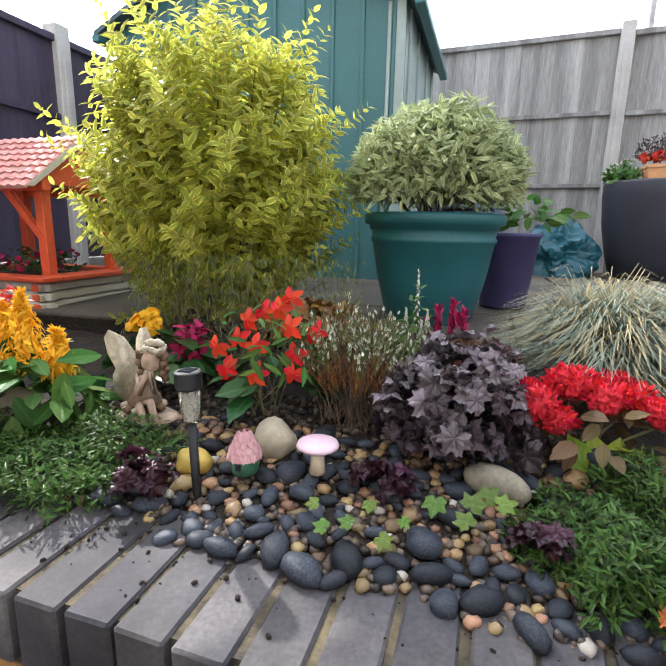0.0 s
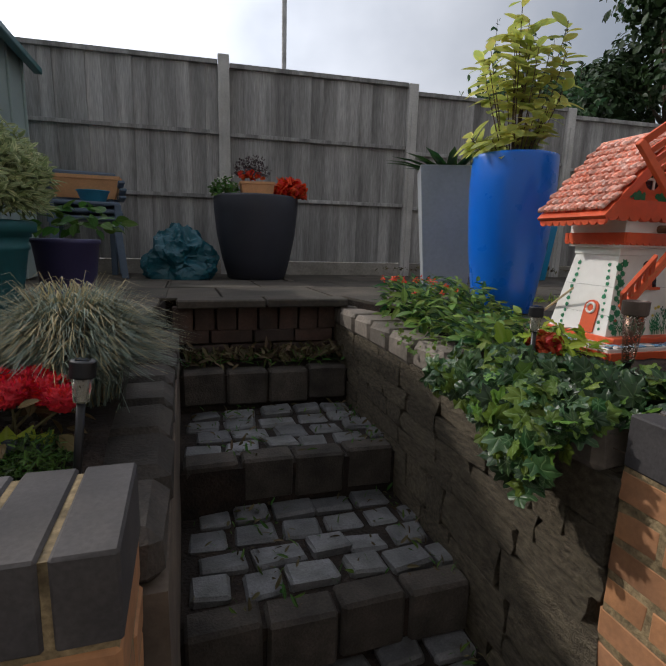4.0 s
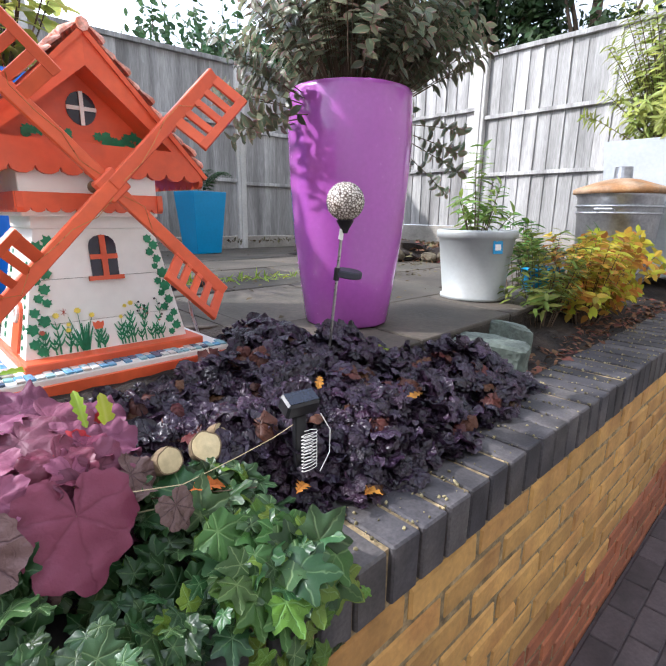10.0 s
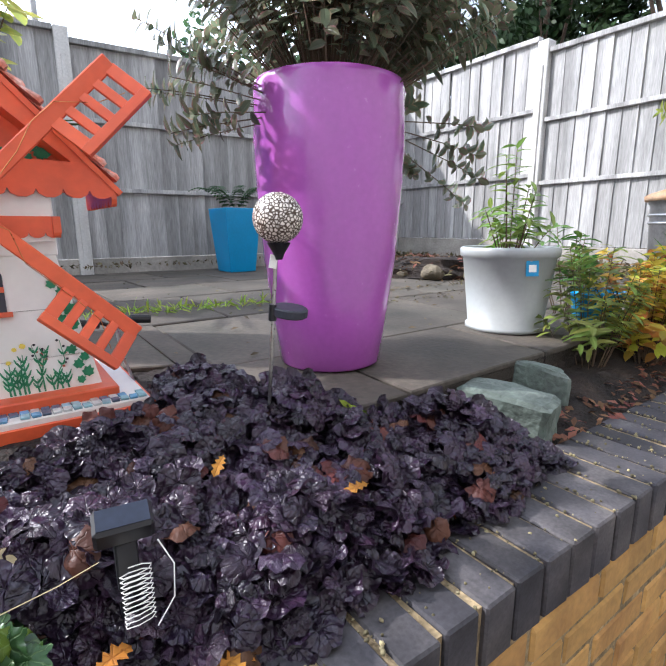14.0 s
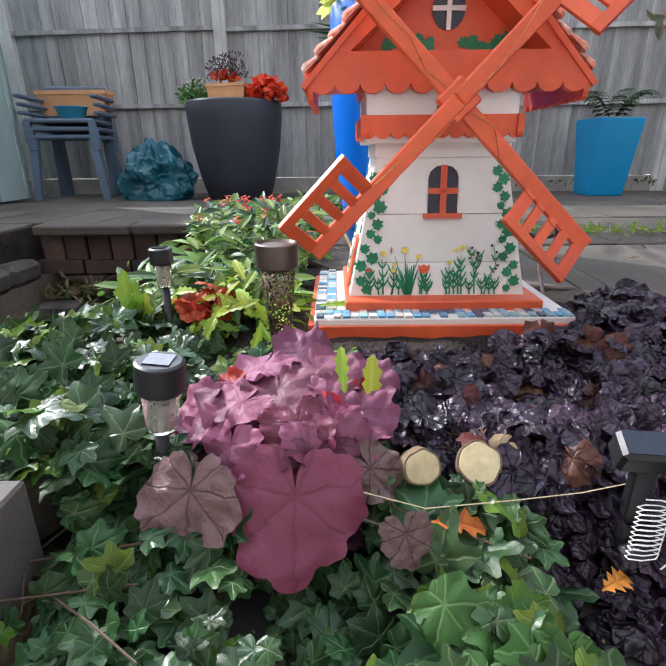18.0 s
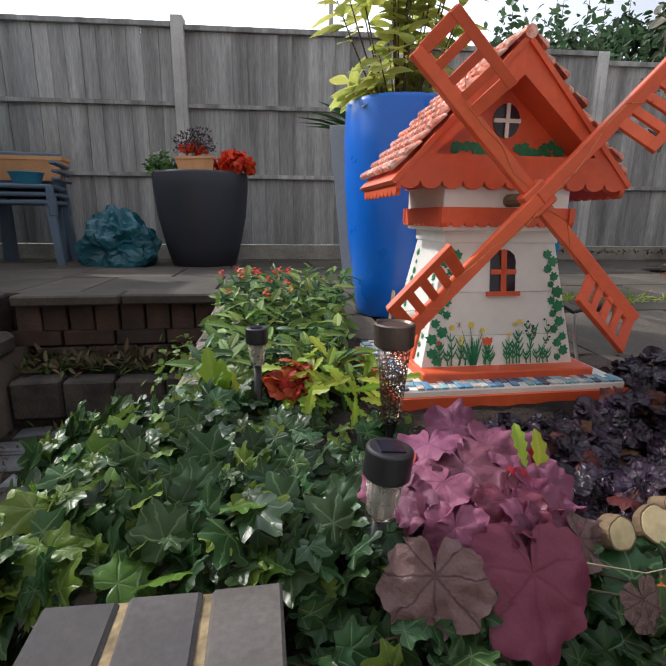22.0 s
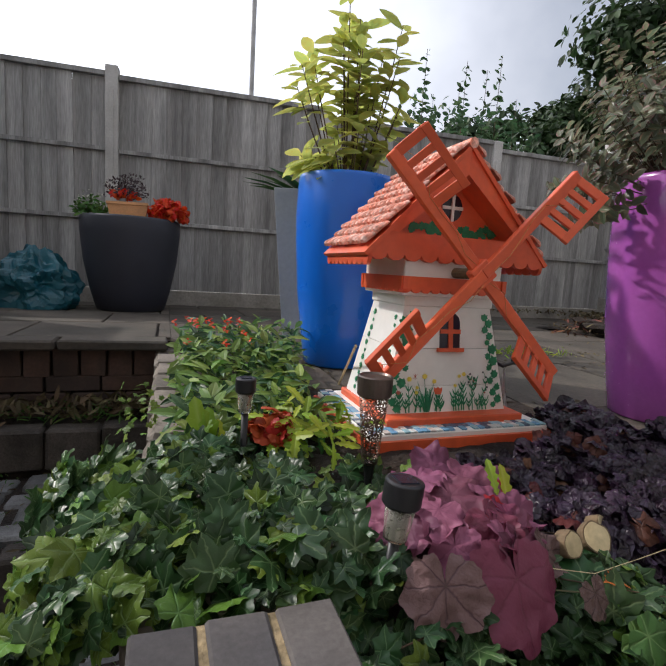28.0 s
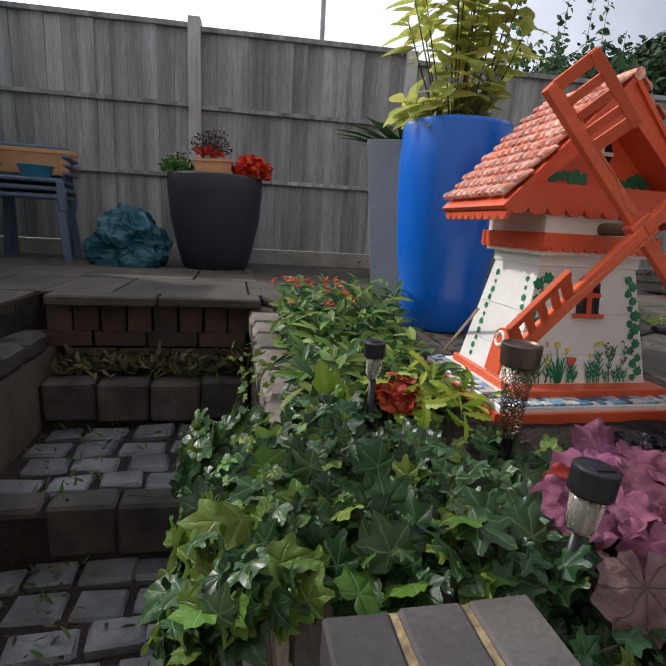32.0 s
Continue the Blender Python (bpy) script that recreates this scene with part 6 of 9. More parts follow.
# ---- flowers between ivy and the blue planter ----
imp = plant("busy_lizzie", 1.62, 1.45, 1.05, "leafy bedding plants with small red flowers behind the ivy", "flowers")
rp = random.Random(41)
ml, md_, fl = [], [], []
for _ in range(2300):
    x, y = rp.uniform(-0.27, 0.30), rp.uniform(-0.38, 0.62)
    if x > 0.10 + 0.25 * max(0, y) or x < -0.26 + 0.1 * max(0, y) or math.hypot(x - 0.375, y - 0.415) < 0.20:
        continue
    h = 0.05 + (0.09 + 0.08 * min(1, max(0, (y + 0.1) / 0.3))) * rp.random() + 0.03 * noise.noise(Vector((x * 9, y * 9, 3)))
    (ml if rp.random() < 0.6 else md_).append(aim((x, y, h), Vector((0, -0.3, 1)) + rnd_dir(rp) * 0.6, rnd_dir(rp) + Vector((0, 0, 0.5)), rp.uniform(0.035, 0.08)))
for _ in range(20):
    x, y = rp.uniform(-0.28, 0.0), rp.uniform(0.15, 0.55)
    for k in range(5):
        fl.append(aim((x, y, 0.15 + 0.07 * min(1, y / 0.3) + 0.01 * (k % 2)), (rp.gauss(0, 0.4), -0.5, 1), (math.cos(k * 1.26), math.sin(k * 1.26), 0.1), 0.016))
foliage(imp, T_LONG, ml, leaf_mat("bedding_leaf", (0.18, 0.29, 0.055), vein=(0.26, 0.37, 0.10), rough=0.4, rand=0.35, through=0.35))
foliage(imp, T_NARROW, md_, LM["deep"], "dark_foliage")
foliage(imp, T_OVAL, fl, LM["orangefl"], "blossom", "small red flowers")
beg = plant("begonia", 1.565, 1.06, 1.06, "red ruffled begonia flowers among lime green leaves", "flowers")
foliage(beg, T_ROUND, crown(rp, 80, (0.052, 0.045, 0.045), 0.036, -0.2, 0.5, 1.0, (0, 0, 0.075)), leaf_mat("brick_red_petal", (0.38, 0.055, 0.020), rough=0.5, rand=0.45, hue=0.015, through=0.25, bump=0.3), "flower_head", "ruffled brick red flower head")
foliage(beg, T_TOOTH, crown(rp, 110, (0.15, 0.10, 0.09), 0.06, 0.1, 0.3, 0.6, (0.07, 0.03, 0.04)), LM["lime"])
lim_ = plant("dandelion", 1.430, 1.03, 1.08, "upright lime green toothed leaves beside a solar light", "plant")
foliage(lim_, T_TOOTH, [aim((0, 0, 0.0), (-0.3 + 0.2 * k, -1, 0.1), (0.25 * k - 0.35, 0.0, 1), 0.150 - 0.025 * k) for k in range(4)], LM["lime"])

# ---- shrubs in the planters ----
rs = random.Random(77)


def shrub(name, x, y, z, label, tips, tmpl, size, mat, per=9, whorl=True, r=0.004, leafy=0.55, upright=0.0, arch=0.12):
    """Stems rising from a pot, each with leaves along its upper part."""
    top = plant(name, x, y, z, label, "shrub")
    ms = []
    b = bmesh.new()
    for tip in tips:
        tip = Vector(tip)
        s = Vector((tip.x * 0.18, tip.y * 0.18, -0.05))
        mid = s.lerp(tip, 0.5) + Vector((tip.x * arch * 0.4, tip.y * arch * 0.4, arch * tip.length))
        pts = [s, s.lerp(mid, 0.6), mid.lerp(tip, 0.5), tip]
        tube(pts, r, 5, b, 0.4)
        for k in range(per):
            f_ = 1 - leafy * (k / per) ** 1.1
            q = pts[2].lerp(tip, (f_ - 0.5) * 2) if f_ > 0.5 else pts[1].lerp(pts[2], f_ * 2)
            d = (tip - mid).normalized()
            side = Matrix.Rotation(k * 2.4 + rs.random(), 3, d) @ d.orthogonal().normalized()
            fwd = side + d * (rs.uniform(0.2, 0.9) + upright)
            ms.append(aim(q, d * 1.2 - side * 0.3 + rnd_dir(rs) * 0.35, fwd, size * rs.uniform(0.65, 1.2)))
    tagged(part("stem", b, M["twig"], top), kind="stuff")
    foliage(top, tmpl, ms, mat)
    return top


BZ = patio_z(1.865) + 0.69
lau = [(-0.02 + rs.uniform(-0.15, 0.15), rs.uniform(-0.15, 0.15), rs.uniform(0.06, 0.46)) for _ in range(22)] + [(-0.03 + rs.gauss(0, 0.09), rs.gauss(0, 0.07), rs.uniform(0.46, 0.62)) for _ in range(9)] + [(-0.04, 0.0, 0.74), (-0.24, -0.08, 0.30), (-0.22, -0.06, 0.38), (0.19, 0, 0.30), (0.18, -0.08, 0.36)]
shrub("spotted_laurel", 1.995, 1.865, BZ, "tall golden spotted evergreen growing in the blue planter", lau, T_LAUREL, 0.108, LM["choi"], 10, True, 0.004, 0.55, 0.8, -0.10)
PZ = patio_z(1.115) + 0.69
ps = []
for _ in range(195):
    d = rnd_dir(rs, 0.06)
    k = rs.uniform(0.45, 1.0)
    ps.append((0.03 + 0.50 * d.x * k, 0.42 * d.y * k, 0.08 + 0.52 * d.z * k))
ps += [(0.42 + rs.uniform(-0.08, 0.18), 0.0 + rs.uniform(-0.1, 0.1), rs.uniform(-0.30, 0.10)) for _ in range(7)] + [(-0.36 + rs.uniform(-0.1, 0.05), 0.05 + rs.uniform(-0.1, 0.1), rs.uniform(-0.14, 0.1)) for _ in range(9)]
shrub("leafy_shrub", 2.80, 1.115, PZ, "dense dark shrub with pinkish edged leaves in the violet planter", ps, T_OVAL, 0.042, LM["pshrub"], 19, True, 0.0022, 0.80, 0.3, 0.03)
sp = plant("spiky_plant", 2.09, 2.60, patio_z(2.60) + 0.70, "strap leaved plant drooping from the grey planter", "plant")
foliage(sp, T_BLADE, [aim((0.03 * math.cos(a_), 0.03 * math.sin(a_), 0), (-math.cos(a_) * 0.5, -math.sin(a_) * 0.5, 1), (math.cos(a_), math.sin(a_), rs.uniform(0.2, 1.1)), rs.uniform(0.28, 0.42)) for a_ in [i * 0.35 for i in range(36)]], LM["deep"])
fn = plant("fern", 3.78, 3.88, patio_z(3.88) + 0.47, "green fern in the turquoise planter", "fern")
fm = []
for i in range(26):
    a_ = i * 0.9
    L_ = rs.uniform(0.22, 0.38)
    for k in range(16):
        f_ = k / 16
        p = Vector((math.cos(a_), math.sin(a_), 0)) * (L_ * f_) + Vector((0, 0, 0.22 * math.sin(f_ * 2.2)))
        for s in (-1, 1):
            fm.append(aim(p, (0, 0, 1), (-math.sin(a_) * s + math.cos(a_) * 0.4, math.cos(a_) * s + math.sin(a_) * 0.4, -0.1), 0.085 * (1 - f_ * 0.7)))
foliage(fn, T_NARROW, fm, LM["fern"])
shrub("young_shrub", 3.585, 1.09, patio_z(1.09) + 0.25, "young leafy shrub in the cream pot", [(rs.gauss(0, 0.07), rs.gauss(0, 0.07), rs.uniform(0.12, 0.30)) for _ in range(13)] + [(0.03, 0.02, 0.40), (-0.06, 0.0, 0.36)], T_NARROW, 0.075, bpy.data.materials["bedding_leaf"], 12, True, 0.003, 0.85)
shrub("flowering_shrub", 4.05, 1.10, 1.08, "leafy green shrub behind the golden one", [(rs.gauss(0, 0.12), rs.gauss(0, 0.08), rs.uniform(0.2, 0.40)) for _ in range(16)], T_NARROW, 0.08, LM["green"], 14, True, 0.003, 0.8)
nd = [(rs.uniform(-0.16, 0.85), rs.uniform(-0.15, 0.18), rs.uniform(0.10, 0.40)) for _ in range(105)]
shrub("nandina", 3.95, 0.74, 0.99, "golden yellow and orange leaved low shrub by the wall", nd, T_OVAL, 0.050, LM["nand"], 20, True, 0.0025, 0.9)
nd = [(rs.uniform(-0.16, 0.16), rs.uniform(-0.12, 0.14), rs.uniform(0.16, 0.42)) for _ in range(26)]
shrub("nandina", 3.66, 0.80, 0.99, "young nandina with green and coppery leaves on reddish stems", nd, T_NARROW, 0.062, leaf_mat("coppery_green_leaf", (0.22, 0.27, 0.06), edge=(0.48, 0.24, 0.08), edge_at=0.45, rough=0.4, rand=0.35, hue=0.04, through=0.4), 17, True, 0.002, 0.85)
bt = [(rs.gauss(0, 0.22), rs.gauss(0, 0.22), rs.uniform(0.15, 0.85)) for _ in range(190)]
bam = shrub("bamboo", 5.62, 0.84, 1.89, "fine leaved golden green bamboo in the grey trough", bt, T_NARROW, 0.078, LM["bamb"], 30, True, 0.004, 0.9)

# plants in the charcoal planter and trough
dp = plant("bedding_plants", 1.09, 3.91, patio_z(3.86) + 0.66, "red geraniums with white flowers and dark heather in the charcoal planter", "flowers")
foliage(dp, T_ROUND, crown(rs, 260, (0.13, 0.10, 0.10), 0.05, -0.5, 0.4, 1.0, (0.26, -0.1, 0.05)), LM["orangefl"], "flower_head", "bright red flower head")
foliage(dp, T_ROUND, crown(rs, 60, (0.1, 0.08, 0.05), 0.04, 0, 0.4, 1.0, (-0.05, 0.02, 0.15)), LM["orangefl"], "blossom", "small red blossom in the trough")
foliage(dp, T_SMALL, crown(rs, 700, (0.15, 0.12, 0.16), 0.022, 0.0, 0.3, 1.0, (-0.03, 0.05, 0.16)), leaf_mat("dark_heather_sprig", (0.075, 0.05, 0.055), rough=0.6, rand=0.4, through=0.1), "heather", "dark twiggy heather")
foliage(dp, T_SMALL, crown(rs, 240, (0.11, 0.09, 0.12), 0.045, 0.0, 0.3, 0.8, (-0.25, -0.05, 0.0)), LM["green"])
foliage(dp, T_SMALL, crown(rs, 60, (0.11, 0.09, 0.14), 0.022, 0.2, 0.7, 0.8, (-0.25, -0.05, 0.02)), LM["whitefl"], "white_blossom", "tiny white flowers")

# weeds and litter on the upper tread and in the joints
wd = plant("weeds", 0.90, 2.28, 0.80, "dry leaf litter and weeds on the upper step", "weeds")
foliage(wd, T_NARROW, [aim((rs.uniform(-0.4, 0.4), rs.uniform(-0.10, 0.10), rs.uniform(0.0, 0.05) + 0.03), rnd_dir(rs, 0), rnd_dir(rs, -0.1), rs.uniform(0.03, 0.075)) for _ in range(420)], leaf_mat("dry_litter", (0.12, 0.095, 0.05), rough=0.8, rand=0.45, through=0.1))
foliage(wd, T_BLADE, [aim((rs.uniform(-0.4, 0.4), rs.uniform(-0.1, 0.1), 0.03), rnd_dir(rs, 0), rnd_dir(rs, 0.2), rs.uniform(0.04, 0.09)) for _ in range(130)], LM["green"], "weed_leaves", "green weeds")
tagged(wd, kind="stuff")
gj = plant("joint_weeds", 0.9, 1.2, 0.45, "small weeds and litter in the joints of the steps", "weeds")
jm, jd = [], []
for _ in range(560):
    y, z = ri.choice(((rs.uniform(0.98, 1.52), 0.0), (rs.uniform(1.56, 2.12), 0.177), (rs.uniform(0.5, 0.9), -0.16)))
    x = rs.choice((rs.uniform(0.52, 1.28), rs.gauss(0.72, 0.05), rs.gauss(1.25, 0.04)))
    if not 0.5 < x < 1.3:
        continue
    jm.append(aim((x - 0.9, y - 1.2, z + 0.008), rnd_dir(rs, 0), rnd_dir(rs, 0.1), rs.uniform(0.015, 0.045)))
foliage(gj, T_NARROW, jm[::2], LM["green"])
foliage(gj, T_NARROW, jm[1::2], bpy.data.materials["dry_litter"], "litter", "dry brown leaf litter")
tagged(gj, kind="stuff")
pj = plant("patio_weeds", 2.4, 2.1, patio_z(2.1), "yellow-green weeds in a joint of the patio", "weeds")
foliage(pj, T_BLADE, [aim((0.6 * k + rs.gauss(0, 0.10), -0.55 * k * 0.2 + rs.gauss(0, 0.03), 0.004), rnd_dir(rs, 0), rnd_dir(rs, 0.1), rs.uniform(0.02, 0.06)) for k in [rs.random() * 1.6 - 0.2 for _ in range(240)]], bpy.data.materials["lime_leaf"])
foliage(pj, T_SMALL, [aim((x_, y_ - 2.1, patio_z(y_) - patio_z(2.1) + 0.004), Vector((0, 0, 1)) + rnd_dir(rs) * 0.4, rnd_dir(rs), rs.uniform(0.012, 0.035)) for x_, y_ in [rs.choice(((rs.uniform(-0.2, 2.4), rs.uniform(1.2, 3.9)), (rs.gauss(1.25, 0.30), rs.gauss(1.75, 0.06)), (rs.uniform(0.6, 2.4), 2.02 + rs.gauss(0, 0.03)))) for _ in range(520)]], bpy.data.materials["dry_litter"], "litter")
tagged(pj, kind="stuff")
wy = plant("wilted_weed", 2.60, 0.80, 1.07, "limp yellow weed hanging over the slab edge", "plant")
foliage(wy, T_NARROW, [aim((0.02 * k, -0.012 * k, 0.045 - 0.012 * k), (0, -1, 0.6), (0.6, -0.3, -0.5 - 0.1 * k), 0.055) for k in range(6)], LM["lime"])
bk = plant("bark_mulch", 3.4, 0.68, 0.965, "reddish bark chips and dead leaves over the soil", "mulch")
foliage(bk, T_SMALL, [aim((rs.uniform(-0.35, 1.6), rs.uniform(-0.12, 0.13), 0.006 + 0.02 * rs.random()), Vector((0, 0, 1)) + rnd_dir(rs) * 0.5, rnd_dir(rs), rs.uniform(0.02, 0.045)) for _ in range(900)], leaf_mat("bark_chip", (0.15, 0.066, 0.038), rough=0.85, rand=0.5, through=0.0))
tagged(bk, kind="stuff")

# ---- pebbled bed ----
rq = random.Random(99)
M.update(
    pebble=stuff_mat("dark_beach_pebble", (0.022, 0.027, 0.039), 0.55, 0.25, 14, 160, 0.2, 0.001, rand=0.6, tint=(0.095, 0.10, 0.105), tint_amount=0.4, spec=0.25),
    flint=stuff_mat("brown_flint", (0.235, 0.128, 0.048), 0.42, 0.3, 40, 160, 0.3, 0.001, rand=0.6, tint=(0.42, 0.34, 0.23), tint_amount=0.5, rand_hue=0.03),
    flintpile=stuff_mat("brown_gravel", (0.040, 0.024, 0.016), 0.5, 0.3, 40, 160, 0.3, 0.001, rand=0.75, tint=(0.26, 0.20, 0.14), tint_amount=0.5, island=True),
    cream=stuff_mat("cream_stone", (0.40, 0.34, 0.24), 0.8, 0.2, 18, 120, 0.4, 0.002, tint=(0.25, 0.21, 0.15), tint_amount=0.5),
    longstone=stuff_mat("speckled_boulder", (0.25, 0.22, 0.16), 0.85, 0.3, 30, 160, 0.5, 0.002, tint=(0.13, 0.115, 0.09), tint_amount=0.5),
    ochre=stuff_mat("yellow_painted_stone", (0.52, 0.36, 0.07), 0.6, 0.2, 22, 120, 0.3, 0.001, tint=(0.35, 0.24, 0.05), tint_amount=0.5),
    pinkcap=stuff_mat("pale_pink_glaze", (0.70, 0.48, 0.55), 0.35, 0.08, 20, 90, 0.1, 0.001, tint=(0.78, 0.66, 0.68), tint_amount=0.4),
    stalk=stuff_mat("cream_glaze", (0.60, 0.50, 0.36), 0.5, 0.15, 20, 90, 0.2, 0.001),
    resin=stuff_mat("weathered_resin", (0.30, 0.20, 0.14), 0.75, 0.35, 28, 140, 0.5, 0.003, tint=(0.46, 0.36, 0.26), tint_amount=0.7),
    pinkroof=stuff_mat("pink_resin", (0.60, 0.30, 0.32), 0.6, 0.3, 60, 200, 0.3, 0.001, tint=(0.66, 0.46, 0.40), tint_amount=0.6),
    greenresin=stuff_mat("green_resin", (0.03, 0.13, 0.075), 0.5, 0.35, 60, 200, 0.4, 0.002, tint=(0.10, 0.22, 0.13), tint_amount=0.5),
    shell=stuff_mat("pale_shell", (0.42, 0.38, 0.32), 0.5, 0.2, 40, 160, 0.3, 0.001),
)
peb = [mesh_of("pebble", lump(1.0, 0.56 + 0.12 * (i % 3), 0.44 + 0.06 * (i % 2), i * 2.7, 0.22, 2, 1.0), M["pebble"], True) for i in range(7)]
fli = [mesh_of("gravel_stone", lump(1.0, 0.78, 0.58, i * 4.1 + 1, 0.5, 2, 1.6), M["flint"], True) for i in range(7)]
wht = [mesh_of("pale_stone", lump(1.0, 0.75, 0.6, i * 3.1 + 2, 0.5, 2, 1.4), M["shell"], True) for i in range(3)]


def in_bed(x, y):
    """How far the pebble drift runs over the coping."""
    lo = 0.492 + 0.05 * noise.noise(Vector((x * 6, 0, 1))) - (0.04 if x > 0.2 else 0)
    if x < -0.42:
        lo = 0.53
    return lo < y < 0.83 and x < 0.235


taken = []
for count_, lo_, hi_, dark_ in ((20, 0.026, 0.033, 1.0), (120, 0.015, 0.024, 0.97), (260, 0.0085, 0.016, 0.10)):
    tries, done = 0, 0
    while done < count_ and tries < 7000:
        tries += 1
        x, y = rq.uniform(-0.62, 0.235), rq.uniform(0.415, 0.82)
        if not in_bed(x, y) or rq.random() > ((1.0 if y < 0.56 else 0.45 if y < 0.62 else 0.25) if lo_ > 0.01 else (0.45 if y < 0.52 else 1.0)):
            continue
        r = rq.uniform(lo_, hi_)
        if any((x - a) ** 2 + (y - c) ** 2 < (0.72 * (r + d)) ** 2 for a, c, d in taken):
            continue
        taken.append((x, y, r))
        done += 1
        z = max(soil_height(x, y), COPE + 0.006 if y < 0.555 else 0) + r * 0.34
        kind_ = rq.random()
        me = rq.choice(peb) if kind_ < dark_ else (rq.choice(fli) if kind_ < 0.93 or lo_ > 0.01 else rq.choice(wht))
        ob = new(me.name.split(".")[0], me)
        ob.matrix_world = pose(x, y, z, rq.uniform(-14, 14), rq.uniform(-14, 14), rq.uniform(0, 360)) @ Matrix.Scale(r, 4)
        nm = me.name
        tagged(ob, "smooth blue-grey beach pebble in the bed" if nm.startswith("pebble") else ("tan flint gravel stone in the bed" if nm.startswith("gravel") else "small pale stone in the bed"), "pebble", "pebbles")
base_l = lump(1.0, 0.8, 0.6, 5.0, 0.45, 1, 1.3)
bv = np.array([v.co[:] for v in base_l.verts])
bfaces = np.array([[v.index for v in f_.verts] for f_ in base_l.faces])
base_l.free()
mats_ = []
for _ in range(2300):
    x, y = rq.uniform(-0.75, 0.235), rq.uniform(0.45, 0.98)
    if not (in_bed(x, y) or 0.5 < y < 0.98):
        continue
    if y < 0.555 and not in_bed(x, y):
        continue
    r = rq.uniform(0.005, 0.0125)
    z = max(soil_height(x, y), COPE + 0.006 if y < 0.555 else 0) + r * 0.3
    mats_.append(pose(x, y, z, rq.uniform(-40, 40), rq.uniform(-40, 40), rq.uniform(0, 360)) @ Matrix.Scale(r, 4))
gr = part("gravel", scatter("gravel", (bv, [tuple(q) for q in bfaces], np.zeros((len(bv), 2))), mats_, M["flintpile"]), None, None, "mixed brown and tan gravel between the pebbles")
tagged(gr, category="gravel", kind="stuff")

rock("painted_stone", -0.455, 0.655, 1.018, (0.037, 0.028, 0.023), 4, M["ochre"], "yellow painted stone behind a solar light", "stone")
rock("stone", -0.345, 0.745, 1.036, (0.044, 0.036, 0.040), 6, M["cream"], "cream hollowed stone behind the pebbles", "stone")
rock("stone", 0.045, 0.735, 1.030, (0.056, 0.030, 0.028), 2, M["longstone"], "long speckled oval stone", "stone", 0.10, -28)
rock("stone", 0.215, 0.84, 1.05, (0.055, 0.03, 0.022), 9, M["pebble"], "large flat dark stone beside the red flowers", "stone", 0.10, -20)
rock("stone", -0.93, 0.70, 1.04, (0.055, 0.045, 0.04), 12, M["cream"], "round buff stone under the yellow flowers", "stone", 0.12, 10)

ms = empty("toadstool_ornament", pose(-0.240, 0.690, 1.02) @ Matrix.Scale(0.90, 4), "ceramic toadstool with a pale pink cap", "garden ornament")
part("cap", lathe([(0.0, 0.051), (0.012, 0.047), (0.032, 0.048), (0.040, 0.054), (0.038, 0.059), (0.028, 0.064), (0.012, 0.067), (0.0, 0.0675)], 32), M["pinkcap"], ms, "pale pink domed cap", smooth=True)
part("stalk", lathe([(0.016, 0), (0.013, 0.02), (0.011, 0.05), (0.0, 0.052)], 20), M["stalk"], ms, "cream stalk", smooth=True)
fh = empty("fairy_house", pose(-0.357, 0.655, 1.018), "tiny green cottage ornament with a pink petal roof", "garden ornament")
part("wall", lathe([(0.022, 0), (0.024, 0.012), (0.022, 0.032), (0.0, 0.034)], 14), M["greenresin"], fh, smooth=True)
part("window", box(-0.005, -0.0255, 0.012, 0.005, -0.022, 0.023, 0.001), M["blackp"], fh, "small lit window")
rf = part("roof", lathe([(0.030, 0.028), (0.026, 0.042), (0.012, 0.060), (0.004, 0.070), (0.0, 0.078)], 16), M["pinkroof"], fh, "pink petal roof")
petal_me = raw_mesh("petal", *T_OVAL[:2], T_OVAL[2], M["pinkroof"])
for k in range(4):
    for i in range(11):
        a_ = i * 2 * math.pi / 11 + k * 0.3
        r_ = 0.030 - 0.0065 * k
        piece("petal", petal_me, rf, aim((r_ * 0.7 * math.cos(a_), r_ * 0.7 * math.sin(a_), 0.044 + 0.010 * k), (math.cos(a_), math.sin(a_), 0.9), (math.cos(a_), math.sin(a_), -0.75), 0.0205))

# seated winged figure, one plain resin mesh
fg = bmesh.new()


def blob(c, r, seed, sub=2, mi=0):
    b_ = lump(*r, seed, 0.12, sub, 2.0)
    tmp = bpy.data.meshes.new("tmp")
    bmesh.ops.translate(b_, verts=b_.verts, vec=c)
    b_.to_mesh(tmp)
    b_.free()
    tmp.polygons.foreach_set("material_index", [mi] * len(tmp.polygons))
    fg.from_mesh(tmp)
    bpy.data.meshes.remove(tmp)


blob((0, 0, 0.010), (0.062, 0.045, 0.012), 1)
blob((-0.008, 0.004, 0.036), (0.034, 0.030, 0.026), 2, 2, 1)
blob((-0.004, 0.0, 0.062), (0.020, 0.017, 0.026), 3)
blob((0.004, -0.004, 0.088), (0.017, 0.014, 0.018), 31)
blob((0.020, -0.008, 0.122), (0.019, 0.019, 0.022), 4)
for i in range(16):
    a_ = i * 0.393
    blob((0.018 + 0.019 * math.cos(a_), 0.002 + 0.018 * math.sin(a_), 0.143 + 0.003 * math.sin(a_ * 3)), (0.0075, 0.0075, 0.0065), 10 + i, 1, 2)
for i in range(5):
    blob((0.008 + 0.006 * i, 0.004, 0.152 + 0.003 * (i % 2)), (0.009, 0.009, 0.007), 90 + i, 1, 2)
